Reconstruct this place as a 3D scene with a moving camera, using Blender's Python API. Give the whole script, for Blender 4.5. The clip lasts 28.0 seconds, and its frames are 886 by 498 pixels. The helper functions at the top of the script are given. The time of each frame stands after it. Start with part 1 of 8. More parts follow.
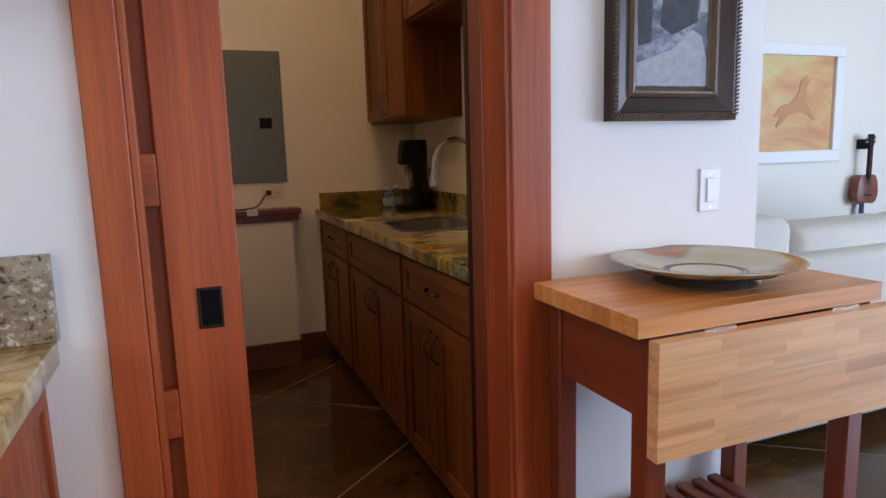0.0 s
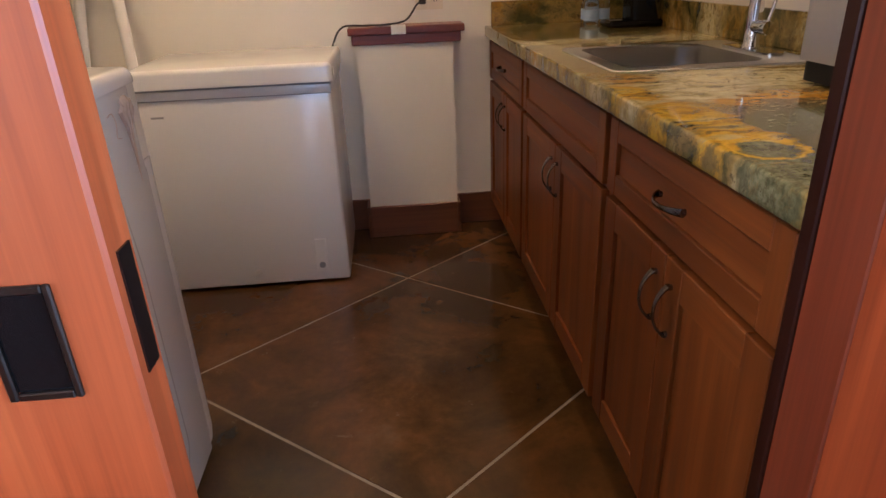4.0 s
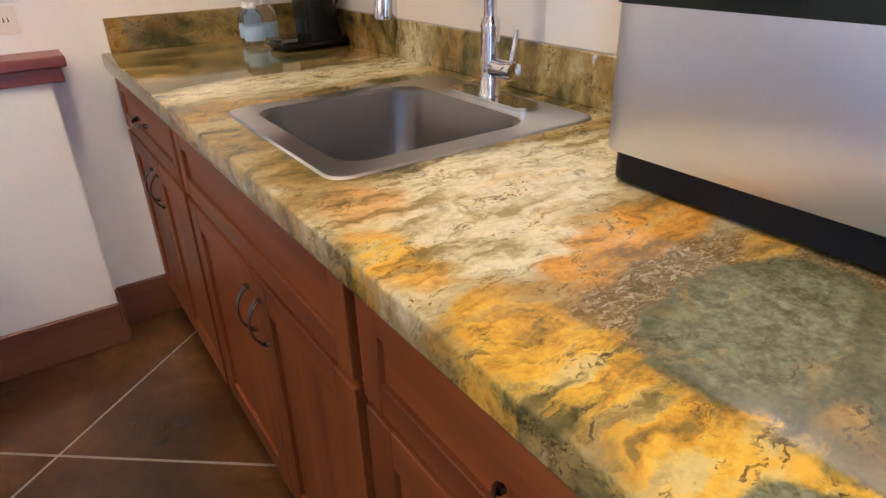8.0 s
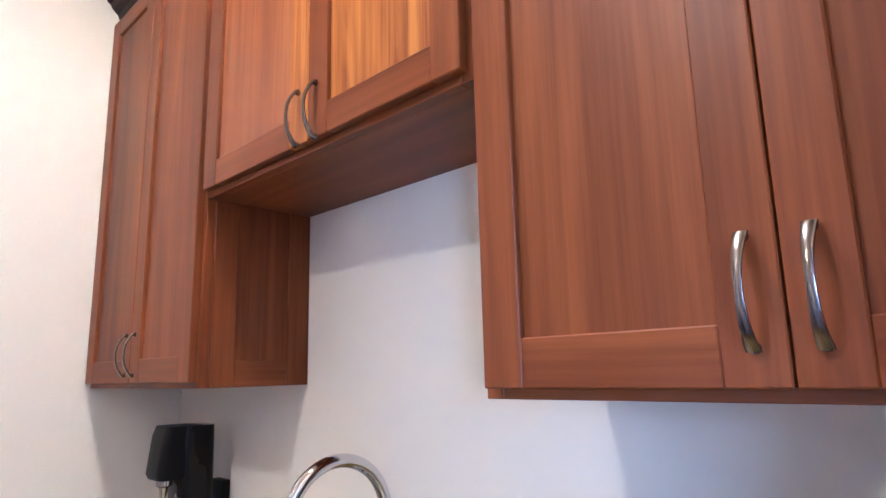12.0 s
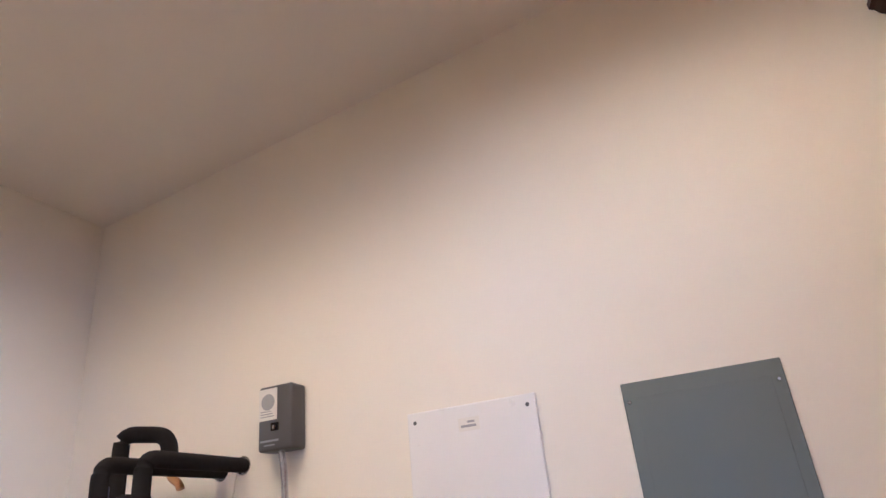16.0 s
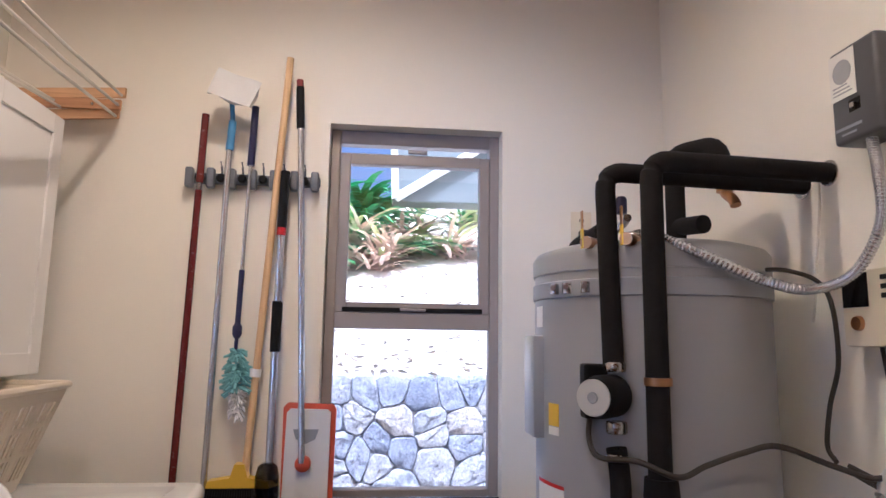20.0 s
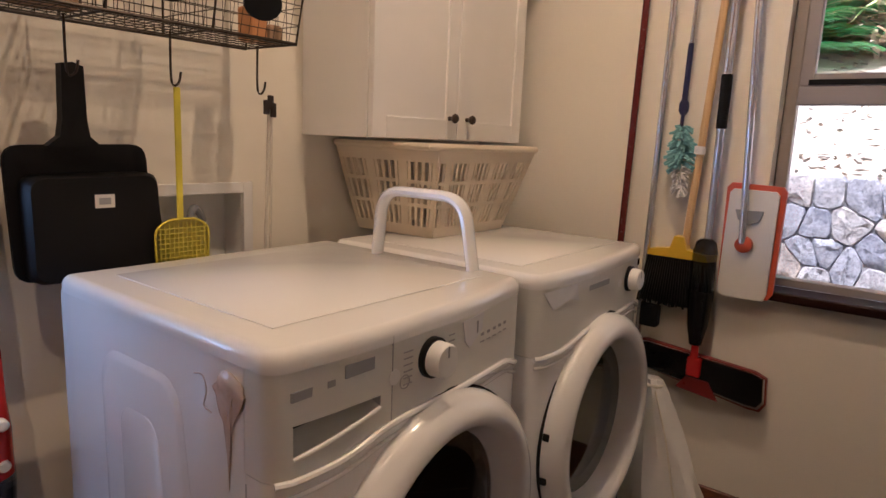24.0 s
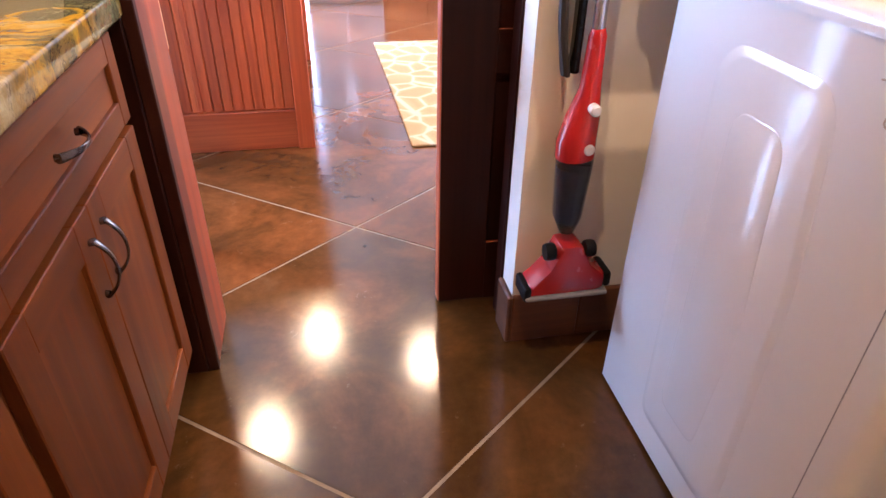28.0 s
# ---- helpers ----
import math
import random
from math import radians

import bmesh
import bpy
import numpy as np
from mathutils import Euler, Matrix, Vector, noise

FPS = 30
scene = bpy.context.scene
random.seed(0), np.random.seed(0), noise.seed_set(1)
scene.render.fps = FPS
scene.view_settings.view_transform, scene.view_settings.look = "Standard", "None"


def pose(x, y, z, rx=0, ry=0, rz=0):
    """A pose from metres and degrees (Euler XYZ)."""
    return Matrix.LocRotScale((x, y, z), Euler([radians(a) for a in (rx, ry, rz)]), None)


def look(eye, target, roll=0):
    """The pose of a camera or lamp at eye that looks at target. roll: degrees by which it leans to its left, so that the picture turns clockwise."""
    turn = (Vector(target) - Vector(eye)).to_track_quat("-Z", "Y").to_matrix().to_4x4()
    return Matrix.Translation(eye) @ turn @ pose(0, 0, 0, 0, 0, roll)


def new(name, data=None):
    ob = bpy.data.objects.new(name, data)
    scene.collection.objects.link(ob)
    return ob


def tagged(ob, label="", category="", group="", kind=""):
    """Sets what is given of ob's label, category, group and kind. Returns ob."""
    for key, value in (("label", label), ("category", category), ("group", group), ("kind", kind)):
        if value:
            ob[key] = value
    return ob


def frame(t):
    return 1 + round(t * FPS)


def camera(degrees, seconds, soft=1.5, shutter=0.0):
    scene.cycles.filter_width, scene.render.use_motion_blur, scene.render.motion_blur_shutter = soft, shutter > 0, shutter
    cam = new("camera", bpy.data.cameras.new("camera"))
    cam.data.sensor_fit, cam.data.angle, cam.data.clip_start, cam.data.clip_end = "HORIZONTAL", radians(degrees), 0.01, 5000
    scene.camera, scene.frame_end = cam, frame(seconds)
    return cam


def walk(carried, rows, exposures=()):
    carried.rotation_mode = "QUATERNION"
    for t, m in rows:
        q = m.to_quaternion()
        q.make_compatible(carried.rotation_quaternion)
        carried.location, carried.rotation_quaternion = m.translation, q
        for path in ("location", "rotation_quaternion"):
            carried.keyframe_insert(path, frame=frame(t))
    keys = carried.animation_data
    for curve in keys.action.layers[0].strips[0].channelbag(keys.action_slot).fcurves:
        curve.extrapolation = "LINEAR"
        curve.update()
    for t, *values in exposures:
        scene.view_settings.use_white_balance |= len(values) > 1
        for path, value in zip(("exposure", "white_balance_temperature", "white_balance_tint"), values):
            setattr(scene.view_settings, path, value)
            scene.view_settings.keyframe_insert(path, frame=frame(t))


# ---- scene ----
cam = camera(70.2, 28.0, 1.5)
PATH = [
    (0, (0.154, 0.073, 1.226), (0.881, 1.911, 0.925), -1.7),
    (0.5, (0.166, 0.156, 1.208), (0.85, 2.007, 0.881), -1.2),
    (1, (0.227, 0.269, 1.193), (0.773, 2.14, 0.744), -0.7),
    (1.5, (0.283, 0.368, 1.175), (0.666, 2.242, 0.591), -1.1),
    (2, (0.299, 0.48, 1.158), (0.574, 2.348, 0.496), -1.9),
    (2.5, (0.322, 0.619, 1.153), (0.553, 2.478, 0.451), -1.7),
    (3, (0.346, 0.746, 1.138), (0.557, 2.584, 0.379), -1.3),
    (3.5, (0.381, 0.88, 1.141), (0.541, 2.714, 0.358), -1.6),
    (5.5, (0.488, 1.41, 1.162), (0.668, 3.19, 0.266), -5.2),
    (6, (0.535, 1.516, 1.178), (0.821, 3.285, 0.29), -6.8),
    (6.5, (0.58, 1.566, 1.184), (1.073, 3.28, 0.278), -6.1),
    (7, (0.597, 1.616, 1.2), (1.257, 3.281, 0.31), -4.4),
    (7.5, (0.598, 1.67, 1.208), (1.412, 3.261, 0.31), -2.9),
    (8, (0.607, 1.704, 1.211), (1.587, 3.196, 0.31), -1.8),
    (8.5, (0.603, 1.731, 1.216), (1.678, 3.161, 0.322), -1.3),
    (9, (0.584, 1.747, 1.232), (1.706, 3.165, 0.378), -0.8),
    (9.5, (0.58, 1.747, 1.255), (1.764, 3.177, 0.511), -1.1),
    (10, (0.577, 1.736, 1.294), (1.849, 3.182, 0.753), -1.2),
    (10.5, (0.578, 1.731, 1.331), (1.946, 3.163, 1.05), -0.8),
    (11, (0.565, 1.719, 1.374), (1.99, 3.122, 1.371), -0.6),
    (11.5, (0.561, 1.713, 1.408), (2.0, 3.084, 1.632), -0.4),
    (13.5, (0.613, 1.809, 1.498), (1.649, 3.392, 2.148), -4.5),
    (14, (0.649, 1.834, 1.507), (1.343, 3.581, 2.19), -7.3),
    (14.5, (0.654, 1.896, 1.515), (0.955, 3.736, 2.237), -9.2),
    (14.9, (0.633, 1.984, 1.516), (0.588, 3.825, 2.296), -8.3),
    (15, (0.63, 2.003, 1.516), (0.509, 3.84, 2.299), -8.0),
    (15.5, (0.573, 2.074, 1.552), (0.174, 3.876, 2.324), -6.7),
    (16, (0.542, 2.179, 1.523), (-0.146, 3.871, 2.337), -5.9),
    (16.5, (0.591, 2.337, 1.469), (-0.431, 3.819, 2.34), -3.1),
    (17, (0.574, 2.432, 1.455), (-0.664, 3.787, 2.248), -2.0),
    (17.5, (0.51, 2.524, 1.439), (-0.944, 3.705, 2.14), -0.9),
    (18, (0.459, 2.616, 1.441), (-1.198, 3.556, 2.051), -0.8),
    (18.5, (0.426, 2.701, 1.427), (-1.359, 3.441, 1.943), -0.8),
    (19, (0.422, 2.799, 1.415), (-1.446, 3.38, 1.829), 0.2),
    (19.5, (0.422, 2.848, 1.403), (-1.507, 3.252, 1.742), 0.5),
    (20, (0.376, 2.876, 1.385), (-1.594, 3.074, 1.671), 0.9),
    (20.5, (0.353, 2.897, 1.395), (-1.629, 2.77, 1.626), 0.5),
    (21, (0.356, 2.897, 1.395), (-1.567, 2.384, 1.589), 0.2),
    (21.5, (0.364, 2.928, 1.405), (-1.404, 2.01, 1.586), 0.3),
    (23.5, (0.359, 3.079, 1.293), (-1.231, 1.889, 1.058), 2.4),
    (24, (0.364, 3.089, 1.271), (-1.199, 1.888, 0.929), 2.5),
    (24.5, (0.365, 3.088, 1.249), (-1.183, 1.897, 0.818), 2.7),
    (25, (0.367, 3.085, 1.213), (-1.144, 1.898, 0.655), 2.8),
    (25.5, (0.386, 3.069, 1.176), (-1.052, 1.869, 0.475), 3.0),
    (26, (0.428, 3.047, 1.143), (-0.843, 1.752, 0.301), 3.0),
    (26.5, (0.477, 3.018, 1.119), (-0.514, 1.572, 0.157), 2.9),
    (27, (0.498, 2.973, 1.11), (-0.17, 1.397, 0.075), 2.6),
    (27.5, (0.504, 2.923, 1.115), (0.07, 1.291, 0.043), 1.0),
    (28, (0.51, 2.86, 1.131), (0.175, 1.209, 0.052), 1.0),
]
# ---- exposure: seconds, stops, kelvin, tint ----
EXPOSURES = [
    (0.0, -0.26, 7200, 22), (1.0, -0.16, 7000, 22), (2.0, 0.22, 6500, 18), (3.5, 0.55, 6100, 18), (5.5, 2.2, 4980, 14), (8.0, 2.02, 4850, 14), (11.5, 2.28, 4250, 16),
    (14.0, 1.65, 4150, 14), (15.0, 1.62, 4420, 17), (16.0, 1.18, 4750, 20), (18.0, 0.96, 5050, 20), (20.0, 1.02, 4650, 18), (21.5, 1.05, 4750, 18),
    (23.5, 0.66, 5350, 20), (24.5, 0.80, 5600, 22), (26.0, 0.85, 5900, 26), (27.0, 1.42, 6350, 27), (28.0, 2.05, 6000, 28),
]
walk(cam, [(t, look(eye, target, roll)) for t, eye, target, roll in PATH], EXPOSURES)

# ---- world and light ----
SUN_EL, SUN_AZ = radians(66), radians(104)
world = bpy.data.worlds.new("world")
scene.world = world
world.use_nodes = True
wn = world.node_tree
sky = wn.nodes.new("ShaderNodeTexSky")
sky.sky_type, sky.sun_disc, sky.sun_elevation, sky.sun_rotation = "NISHITA", False, SUN_EL, SUN_AZ
sky.air_density, sky.dust_density, sky.ozone_density = 0.6, 9.0, 0.5
wn.nodes["Background"].inputs[1].default_value = 0.15
wn.links.new(sky.outputs[0], wn.nodes["Background"].inputs[0])


def lamp(name, kind, m, energy, colour, **settings):
    data = bpy.data.lights.new(name, kind)
    data.energy, data.color = energy, colour
    if "size" in settings:
        data.shape, data.size, data.size_y = "RECTANGLE", settings["size"], settings["size_y"]
    if "radius" in settings:
        data.shadow_soft_size = settings["radius"]
    if "angle" in settings:
        data.angle = settings["angle"]
    ob = new(name, data)
    ob.matrix_world = m
    return ob


sun_way = Vector((math.sin(SUN_AZ) * math.cos(SUN_EL), math.cos(SUN_AZ) * math.cos(SUN_EL), math.sin(SUN_EL)))
lamp("sun", "SUN", look(sun_way * 30, (0, 0, 0)), 5.0, (1, 0.95, 0.88), angle=radians(0.5))
WARM = (1.0, 0.70, 0.38)
# the laundry's recessed ceiling lamps
LAUNDRY_LAMPS = [(-0.72, 2.62), (0.76, 2.56)]
for (lx, ly), power, cone, rim in zip(LAUNDRY_LAMPS, (40, 34), (154, 166), (0.85, 0.5)):
    spot = lamp("downlight", "SPOT", pose(lx, ly, 3.06 + 0.115 * lx), power, WARM, radius=0.03)
    spot.data.spot_size, spot.data.spot_blend = radians(cone), rim
# the kitchen's recessed ceiling lamps
KITCHEN_LAMPS = [(0.69, -1.70), (-0.18, -1.20), (1.12, -0.60), (-0.9, 0.4)]
for lx, ly in KITCHEN_LAMPS:
    lamp("downlight", "SPOT", pose(lx, ly, 2.66), 33, WARM, radius=0.034).data.spot_size = radians(110)
# daylight in the window openings
lamp("terrace_daylight", "AREA", look((6.3, -1.8, 1.45), (0.2, 0.9, 0.8)), 430, (0.40, 0.66, 1.0), size=4.2, size_y=2.1)
lamp("garden_door_daylight", "AREA", look((1.25, -3.92, 1.1), (0.5, 3.0, 0.3)), 60, (0.44, 0.68, 1.0), size=2.2, size_y=1.9)
# added fill from the west; no window is known on that side
lamp("kitchen_window_daylight", "AREA", look((-2.2, -1.0, 1.6), (1.0, -0.5, 0.8)), 28, (0.7, 0.84, 1.0), size=1.4, size_y=1.0)
# ---- materials ----
def nodes_of(name):
    m = bpy.data.materials.new(name)
    m.use_nodes = True
    return m, m.node_tree, m.node_tree.nodes["Principled BSDF"]


def put(tree, kind, **inputs):
    n = tree.nodes.new(kind)
    for k, v in inputs.items():
        n.inputs[k.replace("_", " ")].default_value = v
    return n


def ramp_of(tree, fac, stops):
    n = tree.nodes.new("ShaderNodeValToRGB")
    e = n.color_ramp.elements
    while len(e) < len(stops):
        e.new(0.5)
    for el, (p, c) in zip(e, stops):
        el.position, el.color = p, (*c, 1)
    tree.links.new(fac, n.inputs[0])
    return n.outputs[0]


def mix_of(tree, fac, a, b, mode="MIX"):
    n = tree.nodes.new("ShaderNodeMix")
    n.data_type, n.blend_type = "RGBA", mode
    for sock, v in ((n.inputs[0], fac), (n.inputs[6], a), (n.inputs[7], b)):
        if hasattr(v, "is_output"):
            tree.links.new(v, sock)
        else:
            sock.default_value = v if isinstance(v, float) else (*v, 1)
    return n.outputs[2]


def place_of(tree, scale=(1, 1, 1), own=True):
    """Object coordinates, shifted by a random step for every object."""
    c = tree.nodes.new("ShaderNodeTexCoord")
    m = tree.nodes.new("ShaderNodeMapping")
    m.inputs["Scale"].default_value = scale
    tree.links.new(c.outputs["Object"], m.inputs[0])
    if own:
        info = tree.nodes.new("ShaderNodeObjectInfo")
        mul = tree.nodes.new("ShaderNodeMath")
        mul.operation = "MULTIPLY"
        mul.inputs[1].default_value = 37.0
        tree.links.new(info.outputs["Random"], mul.inputs[0])
        tree.links.new(mul.outputs[0], m.inputs["Location"])
    return m.outputs[0]


def noise_of(tree, where, scale, detail=4.0, rough=0.55, distort=0.0):
    n = put(tree, "ShaderNodeTexNoise", Scale=scale, Detail=detail, Roughness=rough, Distortion=distort)
    tree.links.new(where, n.inputs["Vector"])
    return n.outputs[0]


def bump_of(tree, bsdf, height, strength, distance=0.002):
    n = put(tree, "ShaderNodeBump", Strength=strength, Distance=distance)
    tree.links.new(height, n.inputs["Height"])
    tree.links.new(n.outputs[0], bsdf.inputs["Normal"])


def surf(name, a, b=None, scale=6.0, rough=0.5, spread=0.12, metal=0.0, grain=120.0, bump=0.1, coat=0.0, stretch=(1, 1, 1), glow=None, shine=0.5):
    """A plain surface: two near colours in large blotches, fine grain in the relief, uneven gloss."""
    b = b or tuple(min(1, v * 0.86) for v in a)
    m, tree, bsdf = nodes_of(name)
    where = place_of(tree, stretch)
    big = noise_of(tree, where, scale, 5.0)
    fine = noise_of(tree, where, grain, 2.0)
    tree.links.new(mix_of(tree, big, a, b), bsdf.inputs["Base Color"])
    r = put(tree, "ShaderNodeMapRange", To_Min=max(0.02, rough - spread), To_Max=min(1, rough + spread))
    tree.links.new(noise_of(tree, where, scale * 2.3, 4.0), r.inputs[0])
    tree.links.new(r.outputs[0], bsdf.inputs["Roughness"])
    bsdf.inputs["Metallic"].default_value = metal
    bsdf.inputs["Coat Weight"].default_value = coat
    bsdf.inputs["Specular IOR Level"].default_value = shine
    if bump:
        bump_of(tree, bsdf, fine, bump)
    if glow:
        bsdf.inputs["Emission Color"].default_value = (*glow[0], 1)
        bsdf.inputs["Emission Strength"].default_value = glow[1]
    return m


def wood(name, light, mid, dark, axis, rough=0.38, coat=0.15, fine=1.0, band=7.0, tone=1.0):
    """Timber with its grain along one axis (0, 1 or 2)."""
    m, tree, bsdf = nodes_of(name)
    long = [band, band, band]
    long[axis] = band * 0.07
    where = place_of(tree, tuple(long))
    bands = noise_of(tree, where, 1.0, 3.0, 0.5, 1.2)
    thin = [90.0 * fine] * 3
    thin[axis] = 2.2 * fine
    streak = noise_of(tree, place_of(tree, tuple(thin)), 1.0, 4.0, 0.65)
    col = ramp_of(tree, bands, [(0.28, light), (0.5, mid), (0.74, dark)])
    lines = ramp_of(tree, streak, [(0.30, (0.60, 0.50, 0.42)), (0.62, (1.06, 1.03, 1.0))])
    col = mix_of(tree, 0.62, col, lines, "MULTIPLY")
    info = tree.nodes.new("ShaderNodeObjectInfo")
    shade = ramp_of(tree, info.outputs["Random"], [(0.0, (1 - 0.15 * tone, 1 - 0.17 * tone, 1 - 0.19 * tone)), (1.0, (1 + 0.1 * tone, 1 + 0.08 * tone, 1 + 0.06 * tone))])
    tree.links.new(mix_of(tree, 1.0, col, shade, "MULTIPLY"), bsdf.inputs["Base Color"])
    r = put(tree, "ShaderNodeMapRange", To_Min=rough - 0.08, To_Max=rough + 0.12)
    tree.links.new(streak, r.inputs[0])
    tree.links.new(r.outputs[0], bsdf.inputs["Roughness"])
    bsdf.inputs["Coat Weight"].default_value = coat
    bsdf.inputs["Coat Roughness"].default_value = 0.25
    bump_of(tree, bsdf, streak, 0.12, 0.001)
    return m


def granite(name, tones, speck=0.0):
    """Polished stone: mottled ground tones, dark seams and flecks."""
    m, tree, bsdf = nodes_of(name)
    geo = tree.nodes.new("ShaderNodeNewGeometry")

    def vec(op, a, b):
        n = tree.nodes.new("ShaderNodeVectorMath")
        n.operation = op
        tree.links.new(a, n.inputs[0])
        if hasattr(b, "is_output"):
            tree.links.new(b, n.inputs[1])
        elif b is not None:
            n.inputs[1].default_value = b
        return n.outputs["Value"] if op == "LENGTH" else n.outputs[0]

    def step(lo, hi, source, top=1.0):
        return ramp_of(tree, source, [(lo, (0, 0, 0)), (hi, (top, top, top))])

    def curl(scale, amount, detail):
        n = put(tree, "ShaderNodeTexNoise", Scale=scale, Detail=detail, Roughness=0.62)
        tree.links.new(geo.outputs["Position"], n.inputs["Vector"])
        return vec("MULTIPLY", vec("SUBTRACT", n.outputs["Color"], (0.5, 0.5, 0.5)), (amount, amount, amount))

    where = vec("ADD", vec("ADD", geo.outputs["Position"], curl(6.0, 0.20, 2.0)), curl(26.0, 0.06, 4.0))
    flow = vec("MULTIPLY", where, (0.75, 1.5, 1.2))
    cloud = noise_of(tree, flow, 5.0, 10.0, 0.62, 0.6)
    streak = noise_of(tree, vec("MULTIPLY", where, (0.5, 2.2, 1.4)), 11.0, 9.0, 0.66, 0.5)
    grit = noise_of(tree, where, 60.0, 5.0, 0.72)
    fine = noise_of(tree, geo.outputs["Position"], 120.0, 3.0, 0.6)
    base_c = ramp_of(tree, cloud, [(0.34, tones[0]), (0.44, tones[1]), (0.53, tones[2]), (0.64, tones[3])])
    base_c = mix_of(tree, step(0.46, 0.62, streak, 0.75), base_c, tones[4])

    if speck:
        chip = noise_of(tree, geo.outputs["Position"], 42.0, 5.0, 0.70)
        base_c = mix_of(tree, step(0.56, 0.60, chip, speck), base_c, (0.045, 0.035, 0.028))
        base_c = mix_of(tree, ramp_of(tree, chip, [(0.40, (speck, speck, speck)), (0.45, (0, 0, 0))]), base_c, (0.60, 0.54, 0.42))
    crack = ramp_of(tree, noise_of(tree, flow, 5.0, 9.0, 0.64, 1.0), [(0.472, (0, 0, 0)), (0.497, (0.9, 0.9, 0.9)), (0.522, (0, 0, 0))])
    if not speck:
        base_c = mix_of(tree, mix_of(tree, 1.0, crack, step(0.44, 0.60, grit), "MULTIPLY"), base_c, (0.055, 0.042, 0.018))
    fleck = ramp_of(tree, fine, [(0.31, (0.10, 0.075, 0.04)), (0.37, (1, 1, 1))])
    base_c = mix_of(tree, 0.5, base_c, fleck, "MULTIPLY")
    tree.links.new(base_c, bsdf.inputs["Base Color"])
    r = put(tree, "ShaderNodeMapRange", To_Min=0.05, To_Max=0.16)
    tree.links.new(streak, r.inputs[0])
    tree.links.new(r.outputs[0], bsdf.inputs["Roughness"])
    bump_of(tree, bsdf, streak, 0.03, 0.001)
    return m


def brushed(m, amount=0.8):
    """Brushing that runs level round the thing, so that lights draw out into upright streaks."""
    tree = m.node_tree
    bsdf = tree.nodes["Principled BSDF"]
    t = tree.nodes.new("ShaderNodeTangent")
    t.direction_type, t.axis = "RADIAL", "Z"
    tree.links.new(t.outputs[0], bsdf.inputs["Tangent"])
    bsdf.inputs["Anisotropic"].default_value = amount


